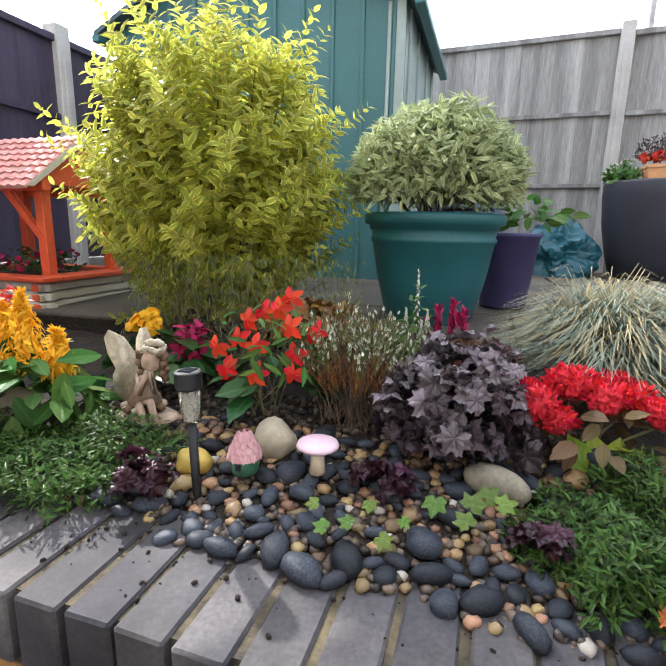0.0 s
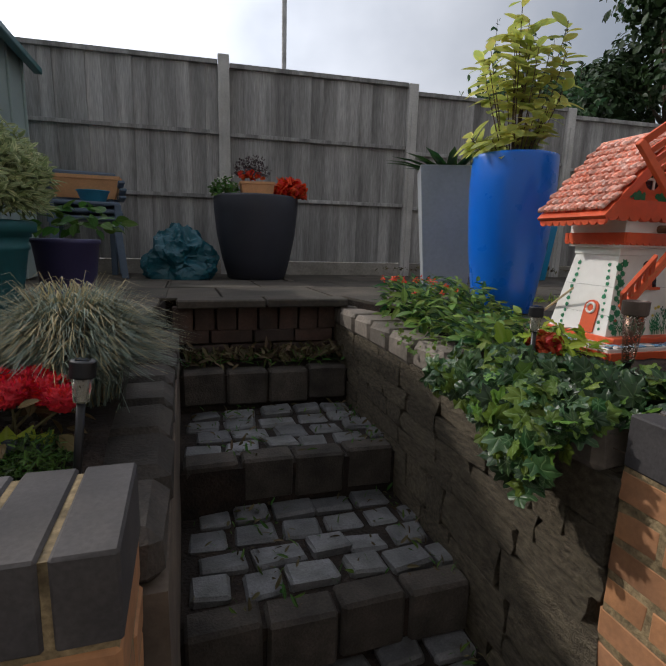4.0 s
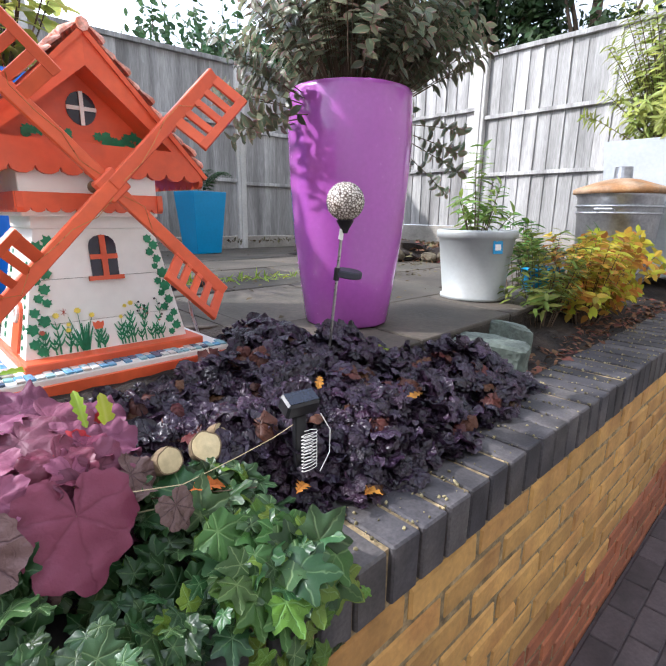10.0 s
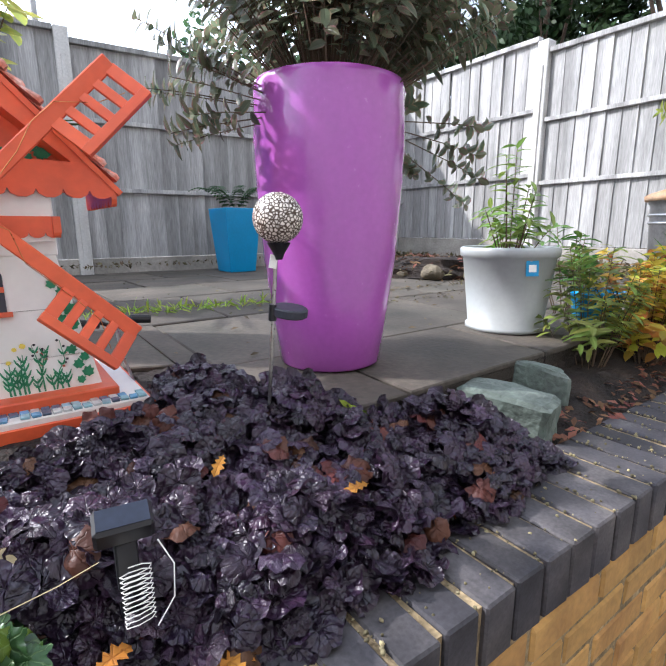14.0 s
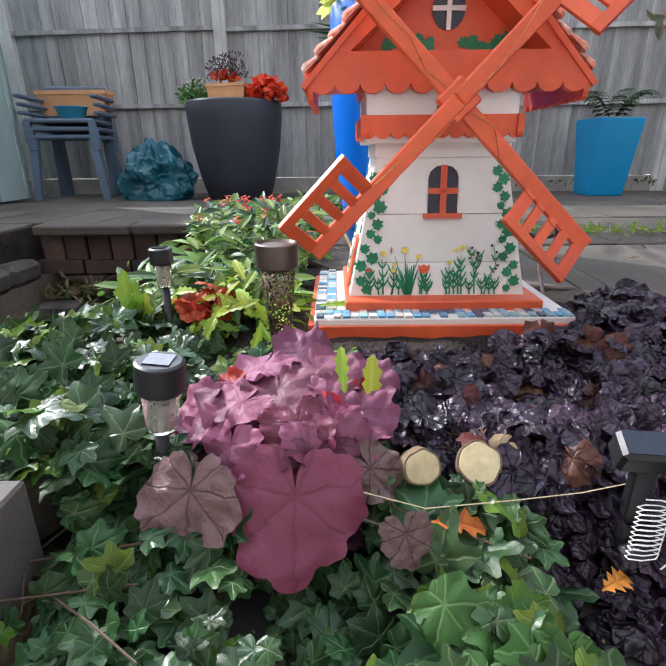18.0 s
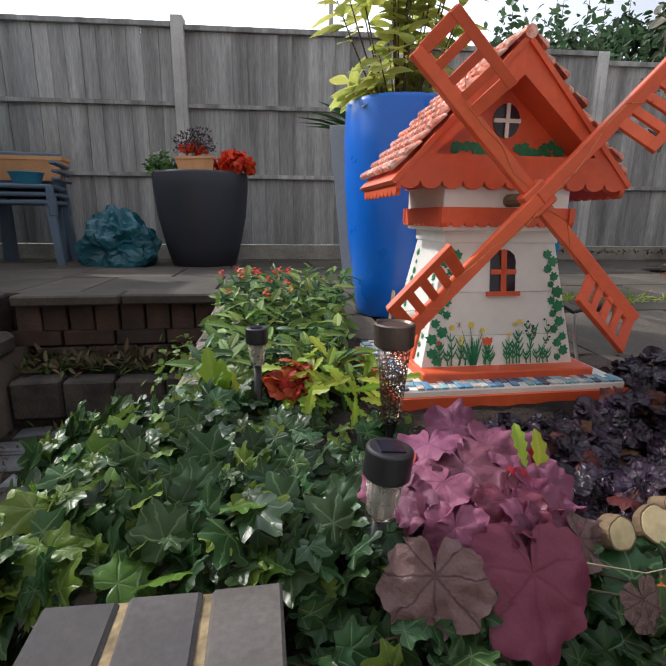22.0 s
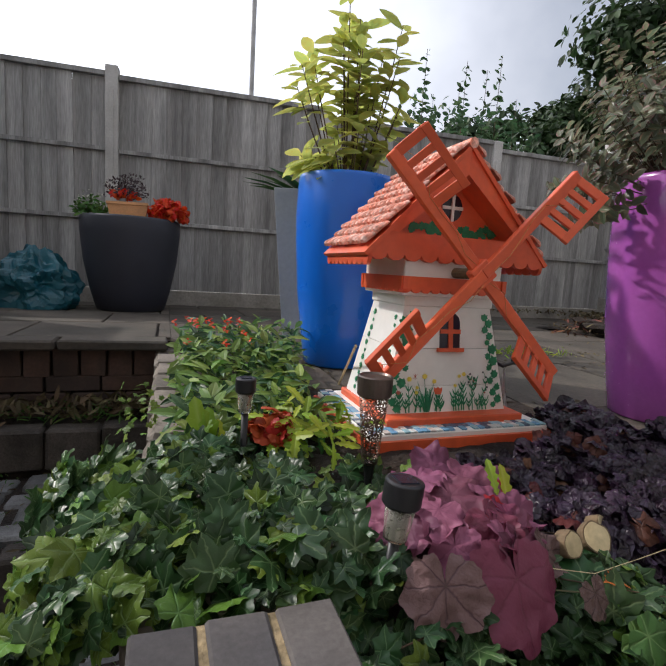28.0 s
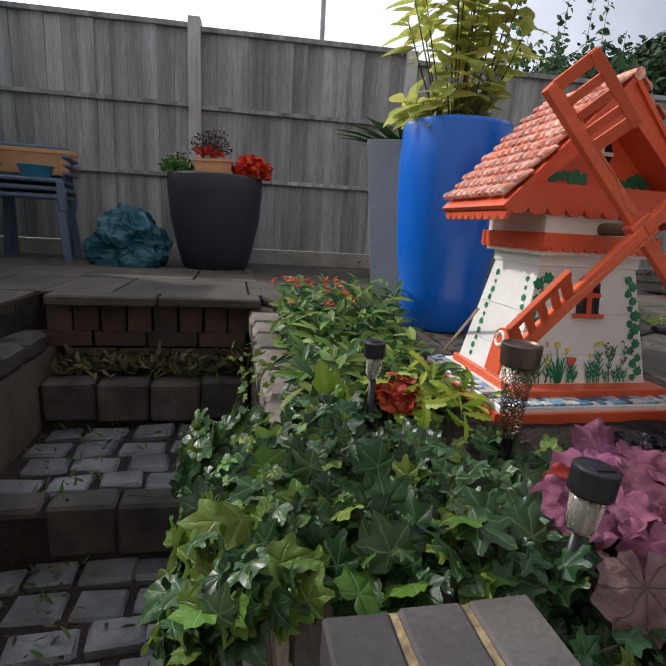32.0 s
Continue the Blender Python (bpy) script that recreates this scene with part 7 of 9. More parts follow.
for i in range(9):
    blob((-0.001 - 0.003 * (i % 2), -0.010 + 0.004 * (i % 3), 0.136 - 0.006 * i), (0.009, 0.011, 0.008), 40 + i, 1, 1)
    blob((0.041 + 0.002 * (i % 2), -0.008 + 0.004 * (i % 3), 0.136 - 0.006 * i), (0.008, 0.010, 0.008), 140 + i, 1, 1)
blob((0.020, 0.006, 0.130), (0.024, 0.018, 0.020), 77, 2, 1)
for i in range(9):
    a_ = i * 0.7
    blob((-0.008 + 0.034 * math.cos(a_), 0.03 * math.sin(a_), 0.030), (0.012, 0.011, 0.009), 60 + i, 1, 1 + i % 2)
tube([(0.016, -0.008, 0.094), (0.036, -0.028, 0.070), (0.028, -0.026, 0.108)], 0.0055, 6, fg)
tube([(-0.010, -0.008, 0.094), (0.008, -0.032, 0.066), (0.022, -0.026, 0.108)], 0.0055, 6, fg)
tube([(0.0, -0.01, 0.036), (0.034, -0.040, 0.056), (0.044, -0.040, 0.016), (0.056, -0.052, 0.008)], 0.008, 6, fg, 0.7)
tube([(-0.01, -0.01, 0.032), (0.014, -0.044, 0.048), (0.026, -0.046, 0.012), (0.034, -0.056, 0.006)], 0.008, 6, fg, 0.7)
WING = [(0, 0), (0.018, 0.030), (0.048, 0.058), (0.078, 0.064), (0.086, 0.050), (0.078, 0.024), (0.062, 0.004), (0.068, -0.010), (0.064, -0.036), (0.046, -0.050), (0.026, -0.044), (0.010, -0.020)]
for mw in (pose(-0.006, 0.014, 0.078, 0, 0, 174) @ pose(0, 0, 0, 0, -6, 0) @ Matrix.Scale(1.22, 4), pose(-0.002, 0.020, 0.082, 0, 0, 165) @ pose(0, 0, 0, 0, -46, 0) @ Matrix.Scale(0.95, 4)):
    wb = prism(WING, -0.0015, 0.0015)
    bmesh.ops.transform(wb, matrix=mw, verts=wb.verts)
    tmp = bpy.data.meshes.new("tmp")
    wb.to_mesh(tmp)
    tmp.polygons.foreach_set("material_index", [2] * len(tmp.polygons))
    wb.free()
    fg.from_mesh(tmp)
    bpy.data.meshes.remove(tmp)
fairy = part("figurine", fg, M["resin"], None, "weathered resin seated figurine with butterfly wings", True)
fairy.data.materials.append(stuff_mat("brown_resin", (0.13, 0.075, 0.042), 0.7, 0.4, 40, 160, 0.5, 0.003))
fairy.data.materials.append(stuff_mat("pale_resin", (0.46, 0.40, 0.29), 0.65, 0.3, 60, 200, 0.4, 0.002, tint=(0.20, 0.15, 0.09), tint_amount=0.6))
fairy.matrix_world = pose(-0.612, 0.735, 1.040, 0, 0, 4) @ Matrix.Scale(1.04, 4)
tagged(fairy, category="statue")

# ---- plants of the pebbled bed ----
bush = plant("golden_privet", -0.875, 1.45, 1.06, "large rounded golden variegated privet bush", "shrub")
def egg(d, k=1.0):
    """A point of the bush's egg shape, narrow at its foot."""
    w = 0.94 + 0.06 * min(1.0, max(0.0, (d.z + 1) / 0.9))
    return Vector((-0.01 + 0.01 + d.x * 0.355 * k * w, d.y * 0.33 * k * w, 0.465 + d.z * 0.46 * k))


leafm, sprigs = [], []
for i in range(760):
    d = rnd_dir(rq, -0.97)
    k0 = (rq.uniform(0.68, 0.95) if i % 4 else rq.uniform(0.35, 0.7)) if i > 60 else 0.97
    p0 = egg(d, k0)
    g = (Vector((d.x, d.y, d.z * 0.6)) + Vector((0, 0, 0.80)) + rnd_dir(rq) * 0.30).normalized()
    for k in range(9 if i > 60 else 14):
        q = p0 + g * (0.017 * k)
        s_ = Matrix.Rotation((k % 2) * 1.57 + rq.uniform(-0.3, 0.3), 3, g) @ g.orthogonal().normalized()
        for s2 in (-1, 1):
            (leafm if i > 60 else sprigs).append(aim(q, g * 0.9 - s_ * s2 * 0.5 + rnd_dir(rq) * 0.3, s_ * s2 + g * 0.85, 0.053 * rq.uniform(0.75, 1.2) * (1 - 0.035 * k)))
T_PRIV = leaf_template([(0.02, 0), (0.15, 0.16), (0.215, 0.40), (0.17, 0.68), (0.07, 0.90), (0.0, 1.0)], 0.22, 0.14)
foliage(bush, T_PRIV, leafm, LM["priv"])
foliage(bush, T_PRIV, sprigs, LM["priv"], "young_shoot", "upright yellow young shoots")
stems(bush, [tuple(Vector((d.x * 0.30, d.y * 0.28, 0.54 + d.z * 0.34))) for d in [rnd_dir(rq, -0.2) for _ in range(26)]], 0.004, (0, 0, -0.02), 0.05, "stem", M["twig"], rq)
sg = plant("sage", -0.182, 1.70, patio_z(1.70) + 0.33, "grey-green cream edged shrub filling the teal planter", "shrub")
foliage(sg, T_NARROW, crown(rq, 8200, (0.280, 0.275, 0.235), 0.043, -0.30, 0.5, 0.8, (0.0, 0, 0.13), 0.08, 0, 0.5), LM["sage"])
stems(sg, [tuple(Vector((d.x * 0.24, d.y * 0.24, 0.14 + d.z * 0.18))) for d in [rnd_dir(rq, 0) for _ in range(26)]], 0.003, (0, 0, -0.05), 0.06, "stem", M["twig"], rq)
sh2 = plant("pot_shrub", 0.08, 2.02, patio_z(2.02) + 0.26, "sprawling leafy stems in the purple pot", "plant")
foliage(sh2, T_OVAL, crown(rq, 70, (0.17, 0.13, 0.10), 0.06, 0.0, 0.4, 0.7, (0.05, 0, 0.06)), LM["green"])

# blue fescue: arching blades
fz = plant("blue_fescue", 0.262, 1.13, 1.015, "mound of blue-grey grass with straw coloured tips", "grass")


def blades(n, rad, hgt, width, seed, mat, name, label="", tip=0.0):
    r_ = np.random.RandomState(seed)
    v, f_, uv = [], [], []
    for i in range(n):
        a_ = r_.uniform(0, 2 * math.pi)
        out = rad * r_.uniform(0.25, 1.0) ** 0.7
        h_ = hgt * r_.uniform(0.7, 1.15) * (1.25 - 0.55 * out / rad)
        tang = (-math.sin(a_), math.cos(a_))
        bx, by = 0.05 * r_.randn() * 0.6, 0.05 * r_.randn() * 0.6
        k0 = len(v)
        for k in range(5):
            t_ = k / 4
            rr = out * t_ ** 1.3
            zz_ = h_ * (math.sin(min(1, t_ * 1.15) * math.pi * (0.5 + 0.18 * out / rad)))
            w_ = width * (1 - t_ ** 2) + 0.0003
            wob = 0.01 * math.sin(i + 3 * t_)
            for s in (-1, 1):
                v.append((bx + math.cos(a_) * rr + tang[0] * (s * w_ + wob), by + math.sin(a_) * rr + tang[1] * (s * w_ + wob), zz_))
                uv.append((0.5 + 0.1 * s, t_))
        for k in range(4):
            q = k0 + 2 * k
            f_.append((q, q + 1, q + 3, q + 2))
    return tagged(part(name, raw_mesh(name, np.array(v), f_, np.array(uv), mat), None, fz, label), kind="stuff")


blades(4200, 0.240, 0.265, 0.0018, 4, LM["fesc"], "grass_tuft")
blades(1500, 0.265, 0.29, 0.0012, 5, LM["straw"], "dry_tuft", "straw coloured dry blades")

# silver-purple heuchera
h2 = plant("silver_heuchera", -0.02, 0.855, 1.03, "mound of silvery purple lobed leaves", "heuchera")
T_HEU2 = fan_template([0.55 * (0.72 + 0.32 * abs(math.cos((i / 42 - 0.5) * math.pi * 7)) ** 0.7 - (0.12 if i % 2 else 0)) * (0.5 + 0.5 * min(1, math.sin(i / 42 * math.pi) * 2.6)) for i in range(43)], 0.16, 0.10, 7, 3, 0.02, 0.10, 7, 0.55, 2.2)
sil = [raw_mesh("leaf", *T_HEU2[:2], T_HEU2[2], LM[k]) for k in ("silver", "silvershade")]
# leaves low in the mound take the tone with shade in its colour
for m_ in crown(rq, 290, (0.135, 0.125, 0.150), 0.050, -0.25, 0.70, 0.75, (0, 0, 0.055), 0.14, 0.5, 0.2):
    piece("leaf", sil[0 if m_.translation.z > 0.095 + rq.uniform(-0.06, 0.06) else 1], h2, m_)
foliage(h2, T_HEU2, crown(rq, 14, (0.07, 0.06, 0.15), 0.045, 0.4, 0.8, 0.4, (0.03, 0, 0.06)), LM["darkred"], "red_leaves", "reddish young leaves")
# small plum seedlings in the pebbles
LM["plum"] = leaf_mat("dark_plum_leaf", (0.045, 0.012, 0.022), vein=(0.022, 0.006, 0.012), rough=0.38, rand=0.5, hue=0.03, through=0.12, fan=True, vein_n=7, bump=0.6, vein_mix=0.6, crinkle=1.5)
for x, y, s in ((-0.49, 0.565, 0.055), (-0.125, 0.680, 0.050), (0.095, 0.605, 0.034)):
    pl_ = plant("plum_seedling", x, y, 1.01, "small dark plum leaved seedling among the pebbles", "plant", "plum seedlings")
    foliage(pl_, T_HEU2, crown(rq, int(460 * s), (s, s * 0.8, s * 0.7), 0.036, 0.0, 0.5, 0.6, (0, 0, 0.015)), LM["plum"])
yi = plant("young_ivy", 0.0, 0.625, 1.025, "pale green ivy sprigs among the pebbles", "ivy")
foliage(yi, T_IVY, [aim(p, (0, -0.5, 1), (rq.gauss(0, 1), rq.gauss(0, 1), 0), s) for p, s in (((-0.04, 0.0, 0.02), 0.042), ((0.01, 0.0, 0.025), 0.044), ((0.03, 0.02, 0.03), 0.040), ((0.05, 0.01, 0.028), 0.038), ((0.005, -0.03, 0.015), 0.038), ((-0.15, -0.06, 0.0), 0.03), ((-0.18, -0.08, 0.0), 0.03), ((-0.10, -0.08, 0.0), 0.032), ((-0.08, -0.03, 0.0), 0.024), ((-0.21, -0.03, 0.0), 0.028), ((-0.13, -0.02, 0.01), 0.028))], LM["ivylight"])

# cockscomb celosia: ruffled crimson heads on leafy stalks
ck = plant("red_celosia", 0.178, 0.865, 1.022, "crimson cockscomb flowers over reddish leaves", "flowers")
comb_m = stuff_mat("crimson_velvet", (0.60, 0.016, 0.032), 0.75, 0.25, 60, 180, 0.6, 0.003)
frill_m = leaf_mat("crimson_frill", (0.66, 0.020, 0.040), rough=0.6, rand=0.35, hue=0.012, through=0.3, bump=0.2)
heads = []
for i, (x, y, z, s) in enumerate(((-0.075, -0.02, 0.115, 0.050), (-0.02, 0.01, 0.145, 0.046), (-0.045, -0.04, 0.09, 0.036), (0.03, -0.01, 0.13, 0.044), (0.075, 0.02, 0.125, 0.045), (0.11, -0.02, 0.115, 0.038), (0.05, 0.04, 0.14, 0.036), (-0.09, 0.02, 0.12, 0.032))):
    b_ = bmesh.new()
    bmesh.ops.create_icosphere(b_, subdivisions=4, radius=1.0)
    for v in b_.verts:
        k = 1.05 - 0.75 * abs(noise.noise(v.co * 3.6 + Vector((i * 5, 0, 0)))) - 0.45 * abs(noise.noise(v.co * 8 + Vector((0, i * 3, 0))))
        v.co = Vector((v.co.x, v.co.y * 0.75, v.co.z * 0.66)) * k * s * 0.98
    hd = part("flower_head", b_, comb_m, ck, "ruffled crimson flower head", True)
    hd.matrix_basis = pose(x, y, z, rq.uniform(-20, 20), rq.uniform(-20, 20), rq.uniform(0, 360))
    fr = []
    for _ in range(230):
        d = rnd_dir(rq, -0.25)
        q = Vector((x, y, z)) + Vector((d.x, d.y * 0.8, d.z * 0.62)) * s * rq.uniform(0.72, 0.98)
        fr.append(aim(q, d.orthogonal() + rnd_dir(rq) * 0.6, d + rnd_dir(rq) * 0.4 + Vector((0, 0, 0.4)), rq.uniform(0.008, 0.0135)))
    foliage(ck, T_SMALL, fr, frill_m, "frill", "frilled crimson edge")
    heads.append((x, y, z - 0.02))
stems(ck, heads, 0.004, (0, 0, 0), 0.03, "stem", M["stem"], rq)
foliage(ck, T_OVAL, crown(rq, 34, (0.10, 0.07, 0.07), 0.046, -0.3, 0.5, 0.5, (0.02, -0.01, 0.06), 0.1, 0.6, 0.0), leaf_mat("bronze_green_leaf", (0.15, 0.10, 0.045), vein=(0.22, 0.12, 0.06), rough=0.45, rand=0.3, hue=0.03, through=0.25))
foliage(ck, T_OVAL, [aim((0.02 + 0.01 * k, -0.06, 0.0), (0, -1, 0.5), (0.3 * k - 0.4, -0.3, 1), 0.085) for k in range(4)], LM["lime"], "lime_leaves", "pale green leaves")
# spiky magenta celosia behind
mg = plant("magenta_celosia", -0.06, 1.06, 1.05, "small magenta plumed celosia with dark leaves", "flowers")
for x, y, h_ in ((-0.03, 0, 0.20), (0.0, 0.01, 0.215), (0.025, -0.01, 0.20), (0.05, 0.0, 0.145), (-0.055, 0.0, 0.17), (0.012, -0.015, 0.19)):
    ms_ = []
    for k in range(110):
        t_, a_ = rq.random(), rq.uniform(0, 6.283)
        rr = 0.014 * (1 - t_) ** 0.6 * rq.uniform(0.4, 1.2)
        ms_.append(aim((x + rr * math.cos(a_), y + rr * math.sin(a_), h_ - 0.075 + 0.075 * t_), (math.cos(a_), math.sin(a_), 0.3), (math.cos(a_) * 0.6 + rq.gauss(0, 0.3), math.sin(a_) * 0.6 + rq.gauss(0, 0.3), 1), 0.018 * rq.uniform(0.6, 1.3)))
    foliage(mg, T_NARROW, ms_, LM["magfl"], "flower_spike", "magenta plume")
foliage(mg, T_NARROW, crown(rq, 60, (0.07, 0.06, 0.07), 0.06, -0.2, 0.3, 0.5, (0, 0, 0.07)), LM["deep"])
# heather with white tips
ht = plant("heather", -0.235, 0.87, 1.04, "wiry heather with white flower spikes and brown stems", "heather")
hm_, hf, hb_ = [], [], []
hs_ = []
for i in range(190):
    a_, o_ = rq.uniform(0, 6.28), rq.random() ** 0.6
    tip_ = Vector((0.155 * o_ * math.cos(a_), 0.10 * o_ * math.sin(a_), 0.245 - 0.075 * o_ + rq.uniform(-0.03, 0.03)))
    hs_.append(tip_)
    for k in range(24):
        q = tip_ * (0.42 + 0.58 * k / 24)
        q.z = tip_.z * (0.40 + 0.60 * k / 24)
        d_ = rnd_dir(rq)
        (hb_ if k < 11 else hm_).append(aim(q, d_, d_ + Vector((0, 0, 1.2)), 0.0135))
        if k > 12 and rq.random() < 0.26:
            hf.append(aim(q, d_, d_ + Vector((0, 0, 0.6)), 0.012))
foliage(ht, T_NEEDLE, hm_, LM["heath"])
foliage(ht, T_SMALL, hf, LM["whitefl"], "blossom", "tiny white flowers")
foliage(ht, T_NEEDLE, hb_, LM["brown"], "dry_foliage", "brown dry lower foliage")
stems(ht, hs_[::2], 0.0010, (0, 0, 0), 0.05, "stem", M["twig"], rq)
vs = plant("white_speedwell", -0.125, 0.96, 1.05, "tall stem with slender white flower spikes", "flowers")
for x, y, z0_, h_ in ((0, 0, 0.17, 0.12), (0.022, 0, 0.165, 0.045), (-0.022, 0.004, 0.16, 0.05), (0.012, -0.012, 0.15, 0.04)):
    foliage(vs, T_SMALL, [aim((x + 0.009 * (1 - k / 40) ** 0.6 * math.cos(k * 2.4), y + 0.009 * (1 - k / 40) ** 0.6 * math.sin(k * 2.4), z0_ + h_ * k / 40), (math.cos(k * 2.4), math.sin(k * 2.4), 0.5), (math.cos(k * 2.4), math.sin(k * 2.4), 0.8), 0.010) for k in range(40)], LM["whitefl"], "flower_spike", "white flower spike")
foliage(vs, T_NARROW, crown(rq, 170, (0.035, 0.03, 0.13), 0.028, -0.5, 0.2, 0.5, (0, 0, 0.12)), LM["green"])
stems(vs, [(0, 0, 0.3)], 0.002, (0, 0, 0), 0.0, "stem", M["stem"], rq)
# red tobacco flowers
nc = plant("red_tobacco", -0.400, 0.83, 1.035, "red star flowered tobacco plant with broad green leaves", "flowers")
st_ = []
for x, y, z in ((-0.05, -0.02, 0.17), (0.065, -0.03, 0.205), (-0.005, -0.04, 0.165), (0.005, -0.06, 0.115), (-0.07, -0.04, 0.115), (0.02, 0.02, 0.23), (0.07, -0.02, 0.15), (-0.02, 0.03, 0.22), (0.075, -0.04, 0.12), (-0.09, 0.0, 0.09), (-0.10, -0.02, 0.15), (0.04, 0.03, 0.25), (-0.055, 0.03, 0.20), (0.10, 0.0, 0.19)):
    p = Vector((x, y, z))
    f_ = [aim(p, Vector((math.cos(a_) * 0.3, -1, math.sin(a_) * 0.3 + 0.25)), (math.cos(a_), -0.15, math.sin(a_)), 0.030) for a_ in [k * 1.2566 + rq.random() for k in range(5)]]
    foliage(nc, T_OVAL, f_, LM["redfl"], "flower", "red five-pointed flower")
    st_.append((x, y + 0.01, z))
stems(nc, st_, 0.0016, (0, 0, 0.02), 0.03, "stem", M["stem"], rq)
foliage(nc, T_OVAL, crown(rq, 38, (0.11, 0.07, 0.09), 0.070, 0.0, 0.4, 0.5, (0.01, 0.02, 0.05), 0.1, 0.4, 0.2), LM["deep"])
foliage(nc, T_NARROW, crown(rq, 50, (0.11, 0.08, 0.10), 0.045, -0.3, 0.5, 0.8, (0, 0, 0.13)), LM["green"], "bud_leaves")
# yellow plumes
yc = plant("yellow_celosia", -0.875, 0.72, 1.02, "tall golden yellow plumed celosia with broad leaves", "flowers")
for x, y, z, s in ((-0.02, 0, 0.10, 1.0), (0.055, 0.01, 0.085, 0.62), (-0.10, 0.02, 0.10, 0.8)):
    ms_ = []
    for k in range(1100):
        t_, a_ = rq.random() ** 0.9, rq.uniform(0, 6.283)
        lob = 1 + 0.35 * math.sin(3 * a_ + 9 * t_)
        rr = 0.046 * s * (1 - t_) ** 0.75 * lob * rq.uniform(0.6, 1.1)
        ms_.append(aim((x + rr * math.cos(a_), y + rr * math.sin(a_), z + 0.150 * s * t_ + rq.uniform(-0.01, 0.01)), (math.cos(a_) + rq.gauss(0, 0.4), math.sin(a_) + rq.gauss(0, 0.4), 0.4), (math.cos(a_) * 0.6 + rq.gauss(0, 0.3), math.sin(a_) * 0.6 + rq.gauss(0, 0.3), 1), 0.017 * rq.uniform(0.6, 1.4)))
    foliage(yc, T_NARROW, ms_, LM["yelfl"], "plume", "golden plume")
foliage(yc, T_LAUREL, crown(rq, 90, (0.12, 0.09, 0.09), 0.085, -0.3, 0.4, 0.5, (0.02, -0.02, 0.05), 0.1, 0.5, 0.1), LM["green"])
y2 = plant("yellow_flower", -0.76, 0.92, 1.05, "smaller yellow flowers and dark leaves behind the figurine", "flowers")
foliage(y2, T_ROUND, crown(rq, 60, (0.035, 0.03, 0.03), 0.03, -0.4, 0.5, 0.8, (0.0, 0, 0.14)), LM["yelfl"], "blossom")
foliage(y2, T_OVAL, crown(rq, 60, (0.14, 0.09, 0.08), 0.085, -0.2, 0.3, 0.5, (0.04, 0, 0.04)), LM["deep"])
foliage(y2, T_SMALL, crown(rq, 90, (0.03, 0.03, 0.055), 0.03, -0.4, 0.4, 0.6, (0.13, 0.0, 0.10)), LM["magfl"], "magenta_plume", "magenta plume")
r2_ = plant("red_celosia", -1.0, 0.78, 1.05, "red plumed flowers beside the yellow ones", "flowers")
foliage(r2_, T_SMALL, crown(rq, 160, (0.05, 0.04, 0.06), 0.026, -0.4, 0.5, 0.6, (-0.02, 0, 0.17)), LM["redfl"], "plume")
foliage(r2_, T_OVAL, crown(rq, 30, (0.08, 0.06, 0.07), 0.08, -0.2, 0.3, 0.5, (0, 0, 0.06)), LM["deep"])
# low bright cushions
for x, y, z, rx, ry, rz, n_, lab in ((-0.68, 0.575, 1.0, 0.16, 0.11, 0.055, 2200, "low bright green cushion plant spilling onto the coping"), (-0.62, 0.66, 1.02, 0.12, 0.08, 0.05, 900, "low green cushion plant beside the figurine"), (0.190, 0.640, 1.0, 0.100, 0.115, 0.055, 2400, "bright green needle leaved cushion plant beside the pier"), (-0.94, 0.60, 1.0, 0.17, 0.10, 0.06, 1300, "low green cushion plant under the yellow flowers"), (0.25, 0.80, 1.03, 0.06, 0.08, 0.05, 600, "green cushion plant beside the grass")):
    cu = plant("cushion_plant", x, y, z, lab, "ground cover", "cushion plants")
    foliage(cu, T_NARROW, crown(rq, int(n_ * 1.9), (rx, ry, rz), 0.0150, -0.1, 0.5, 0.8, (0, 0, 0), 0.25, 0, 0.8), LM["sedum"])
    stems(cu, [(rq.uniform(-rx, rx) * 0.8, rq.uniform(-ry, ry) * 0.8, rz * 0.7) for _ in range(14)], 0.0012, (0, 0, -0.01), rx * 0.4, "stem", M["stem"], rq)
# brown oak-leaved heuchera behind and dark lavender sprigs
br = plant("bronze_heuchera", -0.335, 1.0, 1.06, "bronze orange leaved plant behind the heather", "heuchera")
foliage(br, T_HEU2, crown(rq, 40, (0.13, 0.08, 0.10), 0.065, -0.1, 0.6, 0.4, (0, 0, 0.11)), leaf_mat("bronze_orange_leaf", (0.24, 0.115, 0.03), vein=(0.14, 0.05, 0.02), rough=0.5, rand=0.3, through=0.25, fan=True, vein_n=12))
lv = plant("lavender", -0.70, 1.08, 1.06, "dark wiry sprigs under the golden bush", "plant")
foliage(lv, T_NEEDLE, [aim(q, d_, d_ + Vector((0, 0, 1)), 0.018) for d_, q in [(rnd_dir(rq), Vector((rq.uniform(-0.22, 0.42), rq.uniform(-0.08, 0.10), 0.02 + 0.26 * rq.random()))) for _ in range(2800)]], LM["heath"])

stems(lv, [(rq.uniform(-0.22, 0.42), rq.uniform(-0.08, 0.10), rq.uniform(0.15, 0.29)) for _ in range(40)], 0.0012, (0.08, 0, 0), 0.2, "stem", M["twig"], rq)

